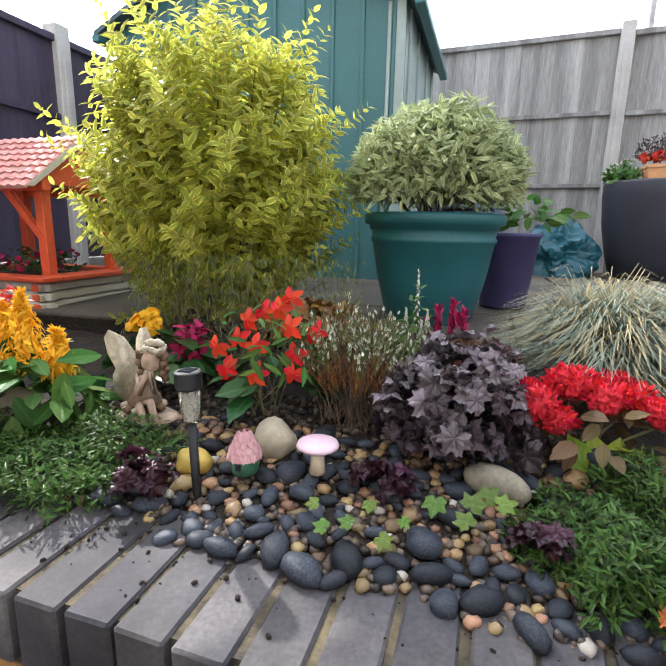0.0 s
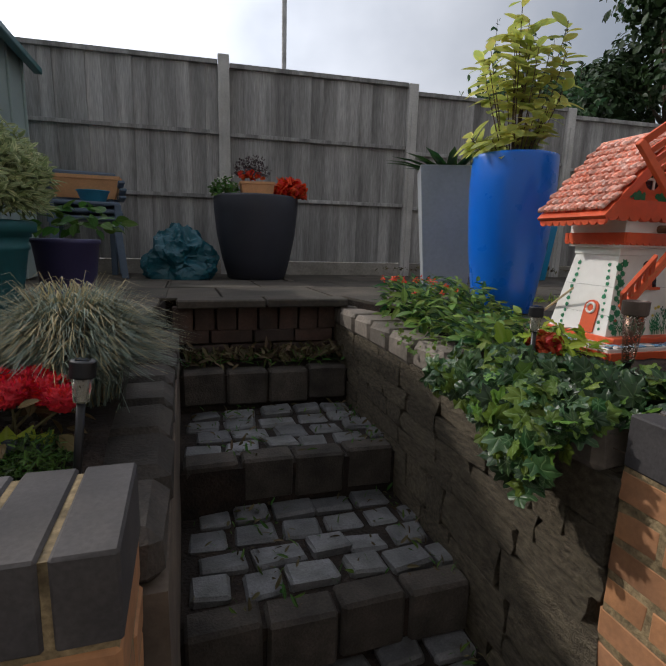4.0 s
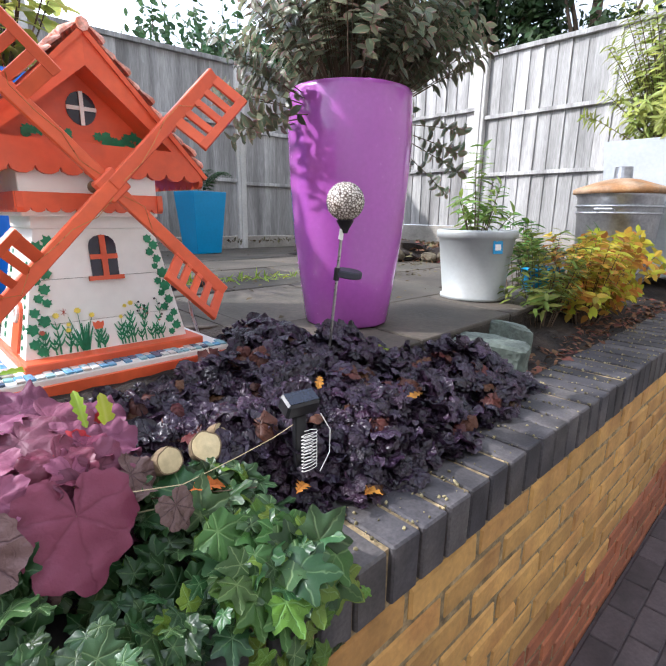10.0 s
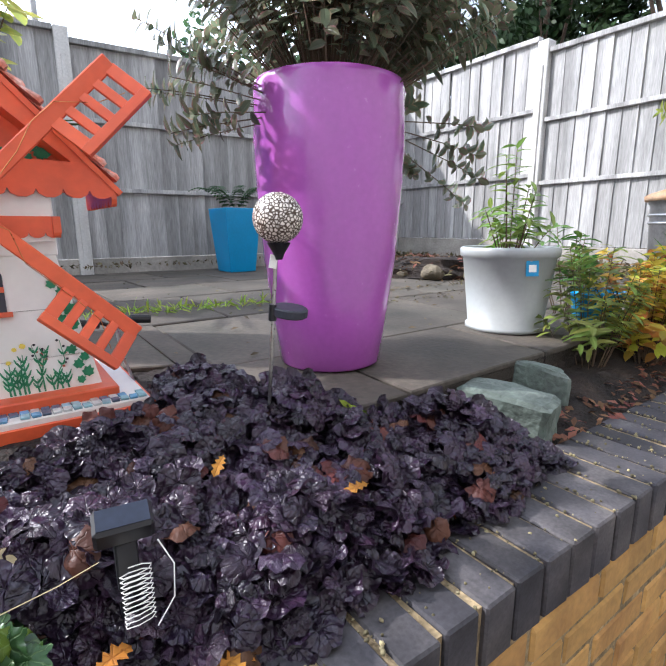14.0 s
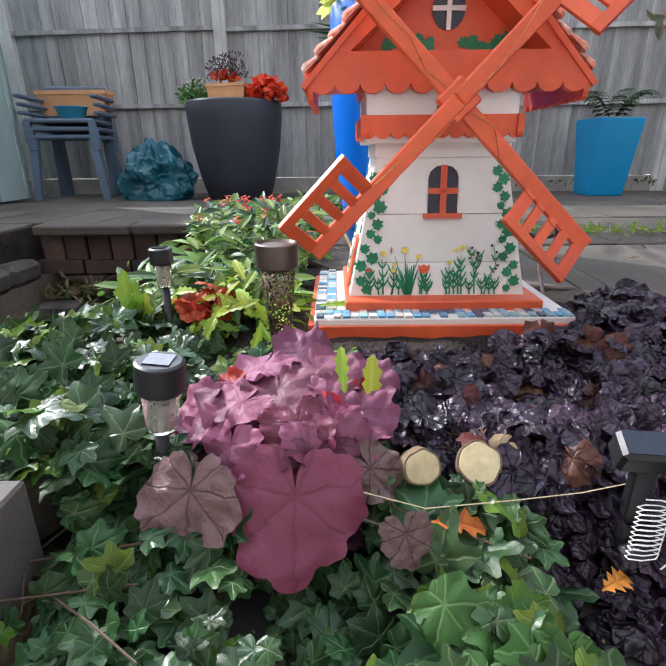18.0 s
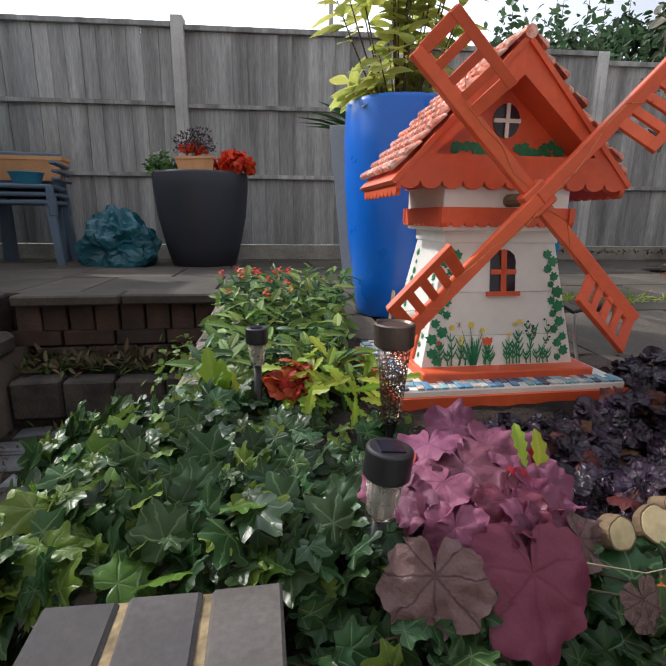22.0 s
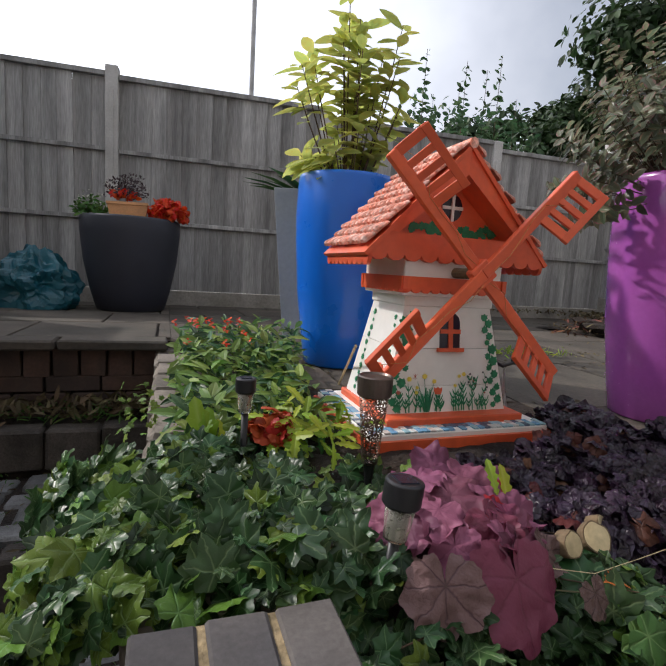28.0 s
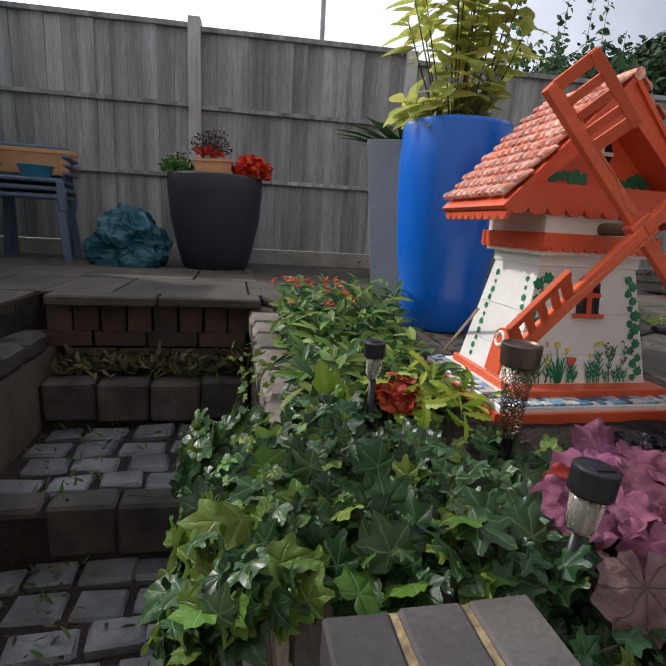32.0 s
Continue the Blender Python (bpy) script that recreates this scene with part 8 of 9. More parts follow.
# ---- shed ----
M.update(
    shedmetal=stuff_mat("teal_steel_sheet", (0.045, 0.16, 0.17), 0.45, 0.10, 2.0, 50, 0.1, 0.001, tint=(0.065, 0.19, 0.19), tint_amount=0.5, coat=0.1),
    shedpale=stuff_mat("pale_steel_trim", (0.34, 0.42, 0.40), 0.45, 0.10, 3, 50, 0.1, 0.001),
    felt=stuff_mat("dark_roof_sheet", (0.07, 0.12, 0.13), 0.6, 0.2, 3, 50, 0.2, 0.002),
    chairblue=stuff_mat("faded_blue_plastic", (0.10, 0.14, 0.20), 0.5, 0.12, 5, 60, 0.1, 0.001),
    skyblue=stuff_mat("sky_blue_plastic", (0.05, 0.30, 0.46), 0.4, 0.1, 5, 60, 0.1, 0.001),
    wellwhite=stuff_mat("cream_painted_wood", (0.66, 0.63, 0.55), 0.5, 0.08, 6, 60, 0.2, 0.002, tint=(0.5, 0.46, 0.38), tint_amount=0.4),
    pinktile=stuff_mat("pink_tile", (0.60, 0.24, 0.20), 0.6, 0.2, 30, 120, 0.3, 0.002, rand=0.15, tint=(0.68, 0.42, 0.38), tint_amount=0.6),
)
SX0, SX1, SY0, SY1, SZ0, EAVE, RIDGE = -2.35, -0.50, 2.75, 3.92, 1.13, 2.585, 3.02
shed = empty("garden_shed", pose(0, 0, 0), "teal ribbed steel garden shed with a pitched roof", "shed")
xm = (SX0 + SX1) / 2
part("gable_wall", prism([(SX0, SZ0), (SX1, SZ0), (SX1, EAVE), (xm, RIDGE - 0.03), (SX0, EAVE)], SY0, SY0 + 0.02), M["shedmetal"], shed, "teal ribbed steel wall")
for i in range(11):
    x = SX0 + 0.07 + 0.172 * i
    zt = EAVE + (RIDGE - 0.03 - EAVE) * (1 - abs(x - xm) / (SX1 - xm))
    part("rib", box(x - 0.012, SY0 - 0.012, SZ0, x + 0.012, SY0 + 0.001, zt - 0.01, 0.004), M["shedmetal"], shed)
part("side_wall", box(SX1 - 0.02, SY0 + 0.02, SZ0, SX1, SY1, EAVE), M["shedpale"], shed, "paler steel side wall in shade")
part("back_wall", box(SX0, SY1 - 0.02, SZ0, SX1 - 0.02, SY1, EAVE), M["shedmetal"], shed)
part("west_wall", box(SX0, SY0 + 0.02, SZ0, SX0 + 0.02, SY1 - 0.02, EAVE), M["shedmetal"], shed)
for dx, dy, w in ((0.002, -0.016, 0.05), (-0.075, -0.014, 0.02)):
    part("corner_trim", box(SX1 + dx - w, SY0 + dy - 0.004, SZ0, SX1 + dx, SY0 + dy + 0.012, EAVE - 0.005, 0.003), M["shedpale"], shed, "pale corner trim")
for y in (SY0 + 0.10, SY0 + 0.42, SY0 + 0.80, SY0 + 1.1):
    part("rib", box(SX1 - 0.001, y, SZ0, SX1 + 0.014, y + 0.03, EAVE - 0.005, 0.003), M["shedpale"], shed)
for s in (-1, 1):
    x_e = SX1 + 0.075 if s > 0 else SX0 - 0.075
    z_e = EAVE - (RIDGE - EAVE) * 0.075 / (SX1 - xm)
    part("roof", loft([[(xm, SY0 - 0.10, RIDGE), (x_e, SY0 - 0.10, z_e), (x_e, SY0 - 0.10, z_e + 0.03), (xm, SY0 - 0.10, RIDGE + 0.03)], [(xm, SY1 + 0.03, RIDGE), (x_e, SY1 + 0.03, z_e), (x_e, SY1 + 0.03, z_e + 0.03), (xm, SY1 + 0.03, RIDGE + 0.03)]]), M["felt"], shed, "dark steel roof sheet")
    part("gutter", box(x_e - 0.02, SY0 - 0.10, z_e - 0.03, x_e + 0.035, SY1 + 0.03, z_e + 0.012, 0.006), M["shedmetal"], shed)

# ---- wishing well ornament ----
well = empty("wishing_well", pose(-1.83, 1.58, 1.06), "red and cream wooden wishing well planter with a pink tiled roof", "garden ornament")
for k in range(4):
    for ry_ in (-0.22, 0.22):
        part("log_wall", box(-0.31, ry_ - 0.018, 0.002 + 0.036 * k, 0.31, ry_ + 0.018, 0.033 + 0.036 * k, 0.006), M["wellwhite"], well)
    for rx_ in (-0.27, 0.27):
        part("log_wall", box(rx_ - 0.018, -0.26, 0.018 + 0.036 * k - 0.016, rx_ + 0.018, 0.26, 0.049 + 0.036 * k - 0.016, 0.006), M["wellwhite"], well)
        for ry_ in (-0.262, 0.26):
            part("log_end", box(rx_ - 0.018, ry_ - 0.004, 0.004 + 0.036 * k, rx_ + 0.018, ry_ + 0.004, 0.030 + 0.036 * k, 0.004), M["orange"], well, "red painted log end")
part("rim", box(-0.33, -0.28, 0.148, 0.33, -0.19, 0.165, 0.003), M["orange"], well, "red rim board")
part("rim", box(-0.33, 0.19, 0.148, 0.33, 0.28, 0.165, 0.003), M["orange"], well, "red rim board")
part("rim", box(0.22, -0.19, 0.148, 0.33, 0.19, 0.165, 0.003), M["orange"], well, "red rim board")
part("rim", box(-0.33, -0.19, 0.148, -0.22, 0.19, 0.165, 0.003), M["orange"], well, "red rim board")
part("compost", box(-0.22, -0.19, 0.02, 0.22, 0.19, 0.14), M["dirt"], well)
for sx in (-1, 1):
    for sy in (-1, 1):
        part("post", box(sx * 0.235 - 0.02, sy * 0.16 - 0.02, 0.15, sx * 0.235 + 0.02, sy * 0.16 + 0.02, 0.50, 0.003), M["wellwhite"] if sy < 0 and sx < 0 else M["orange"], well)
    part("brace", loft([[(sx * 0.225, -0.185, 0.30), (sx * 0.255, -0.185, 0.30), (sx * 0.255, -0.165, 0.30), (sx * 0.225, -0.165, 0.30)], [(sx * 0.06, -0.185, 0.485), (sx * 0.10, -0.185, 0.485), (sx * 0.10, -0.165, 0.485), (sx * 0.06, -0.165, 0.485)]]), M["orange"], well, "red diagonal brace")
    part("gable", prism([(-0.24, 0.50), (0.24, 0.50), (0.0, 0.665)], -0.008, 0.008), M["orange"], well, "red gable board").matrix_basis = pose(sx * 0.255, 0, 0, 0, 0, 90)
    part("barge_board", prism([(-0.27, 0.485), (-0.24, 0.485), (0, 0.66), (0.24, 0.485), (0.27, 0.485), (0.0, 0.695)], -0.010, 0.010), M["wellwhite"], well, "cream barge board").matrix_basis = pose(sx * 0.285, 0, 0, 0, 0, 90)
part("beam", box(-0.29, -0.20, 0.475, 0.29, -0.165, 0.515, 0.003), M["orange"], well)
part("beam", box(-0.29, 0.165, 0.475, 0.29, 0.20, 0.515, 0.003), M["orange"], well)
pt = mesh_of("tile", loft([[(-0.022, 0, 0), (0.022, 0, 0), (0.022, 0, 0.006), (0, 0, 0.012), (-0.022, 0, 0.006)], [(-0.022, -0.045, 0), (0.022, -0.045, 0), (0.022, -0.045, 0.010), (0, -0.045, 0.018), (-0.022, -0.045, 0.010)]]), M["pinktile"])
for side in (0, 180):
    for r in range(8):
        for c in range(13):
            piece("tile", pt, well, pose(0, 0, 0, 0, 0, side) @ pose(-0.275 + 0.0455 * c, -0.005 - 0.033 * r, 0.685 - 0.0262 * r, 36, 0, 0))
wf = plant("well_flowers", -1.83, 1.58, 1.19, "dark leaved flowers planted in the wishing well", "flowers")
foliage(wf, T_SMALL, crown(rq, 220, (0.18, 0.15, 0.10), 0.03, 0.0, 0.4, 0.8, (0, 0, 0.03)), LM["deep"])
foliage(wf, T_ROUND, crown(rq, 30, (0.17, 0.15, 0.12), 0.03, 0.0, 0.7, 0.8, (0, 0, 0.04)), LM["magfl"], "blossom", "deep pink flowers")

# ---- bag, stacked chairs and trough by the fence ----
bg_ = lump(0.215, 0.17, 0.20, 3.3, 0.14, 5, 1.4)
for v in bg_.verts:
    v.co.z = max(v.co.z, -0.15)
    up_ = max(0.0, (v.co.z + 0.15) / 0.35)
    v.co.x *= 1.08 - 0.55 * up_ ** 1.5
    v.co.y *= 1.05 - 0.45 * up_ ** 1.5
    fold = 1 - abs(noise.noise(Vector((v.co.x * 11, v.co.y * 11, v.co.z * 7 + 3)))) * 2
    fine_ = 1 - abs(noise.noise(Vector((v.co.x * 26 + 5, v.co.y * 26, v.co.z * 20)))) * 2
    v.co += v.co.normalized() * (0.05 * fold + 0.022 * fine_ - 0.03)
bag = part("garden_sack", bg_, M["tarp"], None, "crumpled teal woven plastic garden sack on the patio", False)
bag.matrix_world = pose(0.49, 3.90, patio_z(3.90) + 0.165) @ Matrix.Diagonal((1.3, 1, 1.12, 1))
tagged(bag, category="sack")
for i, (dx, dz) in enumerate(((0, 0.0), (0.006, 0.055), (-0.004, 0.11))):
    ch = empty("plastic_chair", pose(-0.20 + dx, 4.12, patio_z(4.12) + dz, 0, 0, 8) @ Matrix.Scale(1.2, 4), "stacked faded blue plastic garden chair", "chair", "stacked chairs")
    part("seat", box(-0.20, -0.20, 0.36, 0.20, 0.20, 0.385, 0.008), M["chairblue"], ch)
    part("backrest", box(-0.19, 0.18, 0.40, 0.19, 0.205, 0.60, 0.008), M["chairblue"], ch)
    for sx in (-1, 1):
        for sy in (-1, 1):
            if i == 0:
                part("leg", loft([[(sx * 0.205 - 0.02, sy * 0.20 - 0.02, 0), (sx * 0.205 + 0.02, sy * 0.20 - 0.02, 0), (sx * 0.205 + 0.02, sy * 0.20 + 0.02, 0), (sx * 0.205 - 0.02, sy * 0.20 + 0.02, 0)], [(sx * 0.17 - 0.022, sy * 0.17 - 0.022, 0.37), (sx * 0.17 + 0.022, sy * 0.17 - 0.022, 0.37), (sx * 0.17 + 0.022, sy * 0.17 + 0.022, 0.37), (sx * 0.17 - 0.022, sy * 0.17 + 0.022, 0.37)]]), M["chairblue"], ch)
            else:
                part("leg", box(sx * 0.185 - 0.02, sy * 0.185 - 0.02, 0.25, sx * 0.185 + 0.02, sy * 0.185 + 0.02, 0.37, 0.004), M["chairblue"], ch)
        part("armrest", box(sx * 0.215 - 0.02, -0.18, 0.50, sx * 0.215 + 0.02, 0.19, 0.52, 0.006), M["chairblue"], ch)
bw = empty("bowl", pose(-0.13, 4.02, patio_z(4.12) + 0.574), "sky blue plastic bowl on the stacked chairs", "bowl")
part("body", lathe([(0.08, 0), (0.085, 0.004), (0.11, 0.075), (0.118, 0.077), (0.118, 0.083), (0.104, 0.08), (0.08, 0.012)], 28), M["skyblue"], bw, smooth=True)
tt = empty("trough", pose(-0.25, 4.36, patio_z(4.3) + 0.62), "terracotta plastic trough standing behind the chairs", "plant pot")
part("body", loft([[(-0.24, -0.06, 0.0), (0.24, -0.06, 0), (0.24, 0.06, 0), (-0.24, 0.06, 0)], [(-0.27, -0.08, 0.15), (0.27, -0.08, 0.15), (0.27, 0.08, 0.15), (-0.27, 0.08, 0.15)], [(-0.28, -0.09, 0.152), (0.28, -0.09, 0.152), (0.28, 0.09, 0.152), (-0.28, 0.09, 0.152)], [(-0.28, -0.09, 0.18), (0.28, -0.09, 0.18), (0.28, 0.09, 0.18), (-0.28, 0.09, 0.18)]]), M["terra"], tt)
for sx in (-0.2, 0.2):
    part("foot", box(sx - 0.02, -0.05, -0.62, sx + 0.02, 0.05, 0.002, 0.003), M["chairblue"], tt, "blue plastic support")

# ---- beyond the fence ----
def tree(x, y, h, r, seed, label, n=2600, trunk=0.16, leaf=0.30):
    t_ = random.Random(seed)
    top = empty("tree", pose(x, y, 0), label, "tree", "trees beyond the fence")
    b = bmesh.new()
    tube([(0, 0, 0), (0.1, 0, h * 0.3), (0.0, 0.1, h * 0.55), (0.1, 0, h * 0.85)], trunk, 9, b, 0.25)
    cl = []
    for _ in range(15):
        d = rnd_dir(t_, -0.2)
        c = Vector((d.x * r * 0.72, d.y * r * 0.72, h * 0.62 + d.z * h * 0.27))
        cl.append((c, t_.uniform(0.28, 0.5) * r))
        s = Vector((0.05, 0.03, h * t_.uniform(0.3, 0.5)))
        tube([s, s.lerp(c, 0.5) + Vector((0, 0, 0.2)), c], trunk * 0.35, 6, b, 0.3)
    part("trunk", b, M["twig"], top)
    ms_ = []
    for i in range(n):
        c, rr = cl[i % len(cl)]
        d = rnd_dir(t_)
        k = t_.random() ** 0.4
        ms_.append(aim(c + Vector((d.x, d.y, d.z * 0.8)) * rr * k, d + rnd_dir(t_) * 0.8 + Vector((0, 0, 0.4)), rnd_dir(t_), leaf * t_.uniform(0.6, 1.3)))
    part("crown", scatter("crown", T_OVAL, ms_, LM["tree"]), None, top)
    return top


tree(8.9, 12.0, 6.0, 1.5, 1, "broad dark green tree behind the fence", 5200, 0.14, 0.20)
tree(10.4, 10.9, 6.6, 1.7, 2, "dark round tree behind the fence", 5200, 0.16, 0.20)
tree(12.3, 9.6, 8.8, 2.4, 3, "tall dark green tree behind the fence", 7000, 0.2, 0.22)
tree(14.0, 7.6, 9.0, 2.3, 7, "tall dark leafy tree behind the side fence", 6000, 0.2, 0.22)
tree(14.8, 4.9, 8.6, 2.0, 4, "thinner tree with a forked trunk behind the side fence", 2600, 0.24, 0.20)
tree(14.0, 1.6, 6.6, 2.0, 6, "leafy tree behind the side fence", 4200, 0.18, 0.20)
tree(7.2, 14.5, 5.6, 1.4, 5, "small dark tree behind the fence", 3600, 0.12, 0.18)
LM["hedge"] = leaf_mat("shrub_leaf", (0.06, 0.12, 0.05), rough=0.4, rand=0.35, through=0.35)
hg = plant("climbing_shrub", 4.3, 5.2, 0.0, "upright leafy shoots rising above the fence", "shrub")
hm2, hb2 = [], bmesh.new()
for x, y, h_ in ((-0.30, 0, 4.02), (-0.12, 0.1, 3.6), (0.16, 0, 3.75), (0.30, 0.1, 4.05), (0.52, 0, 3.95), (0.78, 0.1, 4.2), (0.98, 0, 3.7), (-0.36, 0.1, 3.5)):
    tube([(x, y, 0), (x + 0.05, y, h_ * 0.5), (x + 0.08, y, h_)], 0.010, 5, hb2, 0.25)
    for k in range(30):
        f_ = 0.80 + 0.20 * k / 30
        sd = 1 if k % 2 else -1
        hm2.append(aim((x + 0.08 * f_ + 0.02 * rs.gauss(0, 1), y, h_ * f_ + rs.uniform(-0.03, 0.03)), rnd_dir(rs) + Vector((0, -0.5, 0.3)), (sd, rs.uniform(-0.8, 0.8), rs.uniform(-0.4, 0.6)), 0.10 * rs.uniform(0.5, 1.2) * (1.15 - 0.5 * k / 30)))
for k in range(900):
    x = rs.uniform(-0.45, 1.25)
    hm2.append(aim((x, rs.gauss(0, 0.16), 3.48 - 0.75 * rs.random() ** 0.7 + 0.10 * noise.noise(Vector((x * 4, 0, 0)))), rnd_dir(rs) + Vector((0, 0, 0.5)), rnd_dir(rs), 0.085))
part("stem", hb2, M["twig"], hg)
foliage(hg, T_OVAL, hm2, LM["hedge"])
tw = plant("twiggy_shrub", -0.1, 4.9, 0.0, "small leafy sprig showing above the fence", "shrub")
foliage(tw, T_OVAL, crown(rs, 50, (0.14, 0.1, 0.12), 0.05, -0.6, 0.4, 0.8, (0, 0, 2.82)), LM["deep"])
stems(tw, [(0.05, 0, 2.85), (-0.05, 0, 2.8)], 0.008, (0, 0, 0), 0.02, "stem", M["twig"], rs)
pole = empty("utility_pole", pose(4.1, 18.0, 0), "distant dark utility pole above the fence", "pole")
part("pole", tube([(0, 0, 0), (0, 0, 11)], 0.085, 10), M["post"], pole)

# dry leaves blown along the foot of the fences
ll = plant("leaf_litter", 5.7, 2.6, patio_z(2.6), "brown leaf litter and soil along the foot of the side fence", "leaf litter")
foliage(ll, T_SMALL, [aim((0.22 - abs(rs.gauss(0, 0.22)), rs.uniform(-1.2, 1.6), 0.03 * rs.random() + 0.004 + 0.03 * k_), rnd_dir(rs, 0.1), rnd_dir(rs), rs.uniform(0.03, 0.07)) for k_ in (0, 1) for _ in range(700)], bpy.data.materials["dry_litter"])
foliage(ll, T_SMALL, [aim((rs.uniform(-3.4, 0.1), 1.60 + rs.gauss(0, 0.05), 0.055), rnd_dir(rs, 0.3), rnd_dir(rs), rs.uniform(0.02, 0.05)) for _ in range(260)], bpy.data.materials["dry_litter"], "back_litter")
tagged(ll, kind="stuff")

# crumbs of soil and grit strewn over the copings
cr_ = plant("soil_crumbs", 0.0, 0.46, COPE, "crumbs of soil and grit strewn over the coping bricks", "soil")
cm_ = []
for _ in range(260):
    x = rs.uniform(-0.9, 0.24)
    y = 0.365 + 0.19 * rs.random() ** 0.45
    jx = 0.2375 - 0.075 * round((0.2375 - x) / 0.075)
    x = jx + rs.gauss(0, 0.006) if rs.random() < 0.45 else x
    cm_.append(pose(x, y - 0.46, 0.0095, rs.uniform(0, 90), rs.uniform(0, 90), rs.uniform(0, 360)) @ Matrix.Scale(rs.choice((0.0015, 0.002, 0.003, 0.005)), 4))
part("crumb", scatter("crumb", (bv, [tuple(q) for q in bfaces], np.zeros((len(bv), 2))), cm_, M["dirt"]), None, cr_)
cm_ = []
for _ in range(1100):
    i_ = rs.randrange(0, 46)
    x = 1.609 + 0.075 * i_ + rs.gauss(0, 0.006) if rs.random() < 0.7 else rs.uniform(1.55, 5.0)
    cm_.append(pose(x, rs.uniform(-0.10, 0.11), 0.002, rs.uniform(0, 90), rs.uniform(0, 90), rs.uniform(0, 360)) @ Matrix.Scale(rs.choice((0.0015, 0.002, 0.003, 0.0045)), 4))
part("moss_grit", scatter("moss_grit", (bv, [tuple(q) for q in bfaces], np.zeros((len(bv), 2))), cm_, stuff_mat("mossy_grit", (0.20, 0.17, 0.09), 0.9, 0.4, 30, 120, 0.5, 0.002, rand=0.6, island=True)), None, cr_)
tagged(cr_, kind="stuff")

# heap of soil, roots and leaves at the foot of the fence
rg = random.Random(8)
hp = empty("soil_heap", pose(4.60, 2.46, patio_z(2.46), 0, 0, -58), "heap of dark soil with dead leaves and stones by the fence", "soil")
hb2 = lump(0.62, 0.26, 0.13, 3.3, 0.5, 4, 2.4)
for v in hb2.verts:
    v.co.z = max(v.co.z + 0.02 * noise.noise(v.co * 14), -0.004)
part("earth", hb2, M["dirt"], hp)
foliage(hp, T_NARROW, [aim((x_, y_, 0.135 * math.sqrt(max(0, 1 - (x_ / 0.64) ** 2 - (y_ / 0.28) ** 2)) + 0.008), Vector((0, 0, 1)) + rnd_dir(rg) * 0.7, rnd_dir(rg), rg.uniform(0.025, 0.07)) for x_, y_ in [(rg.uniform(-0.66, 0.66), rg.uniform(-0.32, 0.26)) for _ in range(420)]], bpy.data.materials["bark_chip"], "dead_leaves", "reddish brown dead leaves")
foliage(hp, T_NARROW, [aim((rg.uniform(-0.66, 0.66), rg.uniform(-0.42, 0.0), rg.uniform(0.01, 0.09)), Vector((0, 0, 1)) + rnd_dir(rg) * 0.7, rnd_dir(rg), rg.uniform(0.025, 0.06)) for _ in range(160)], bpy.data.materials["dry_litter"], "litter", "dry tan litter")
for x_, y_, r_ in ((4.44, 2.24, 0.075), (4.62, 2.06, 0.055), (4.36, 2.44, 0.05), (4.72, 1.98, 0.06), (4.50, 2.36, 0.06)):
    rock("stone", x_, y_, patio_z(y_) + r_ * 0.55, (r_ * 1.3, r_, r_ * 0.75), x_ * 7, M["walling"], "rough brown stone on the soil heap", "stone", 0.25, x_ * 90)

# ---- pieces of walls, stair and pavings ----
rb = random.Random(21)


def worn(name, sx, sy, sz, mat, n=5, amp=0.0025, bev=0.006):
    """Bricks with chipped, uneven edges."""
    out = []
    for k in range(n):
        b_ = box(-sx / 2, -sy / 2, -sz / 2, sx / 2, sy / 2, sz / 2, bev)
        for v in b_.verts:
            v.co += Vector((noise.noise(v.co * 40 + Vector((k * 7.3, 0, 0))), noise.noise(v.co * 40 + Vector((0, k * 7.3, 9))), noise.noise(v.co * 40 + Vector((5, 0, k * 7.3))))) * amp
        out.append(mesh_of(name, b_, mat))
    return out


cope = worn("brick", 0.065, 0.215, 0.1025, M["engineering"], 7, 0.002, 0.0035)
for i in range(59):
    piece("coping_brick", rb.choice(cope), wall_core, jit(rb, (1.572 + 0.075 * i, FRONT + 0.1075, COPE - 0.051), 0.002, 0.8))
for i in range(45):
    piece("coping_brick", rb.choice(cope), wall_left, jit(rb, (0.200 - 0.075 * i, FRONT + 0.100, COPE + 0.008 - 0.051), 0.002, 0.8))
# pier caps: lighter copy of the coping brick, sunlight put into its colour
cap_me = worn("brick", 0.065, 0.215, 0.1025, stuff_mat("worn_cap_brick", (0.070, 0.065, 0.066), 0.74, 0.28, 6, 150, 0.5, 0.002, rand=0.2, tint=(0.115, 0.100, 0.088), tint_amount=0.7, spec=0.3), 5, 0.0025, 0.0035)
for top, x0, y0, z in ((pier_r, 1.306, 0.342, 1.136), (pier_l, 0.241, 0.349, 1.139)):
    for i in range(3):
        piece("coping_brick", rb.choice(cap_me), top, jit(rb, (x0 + 0.031 + 0.0725 * i, y0 + 0.098, z - 0.051), 0.001, 0.4) @ Matrix.Diagonal((0.955, 0.905, 1, 1)))

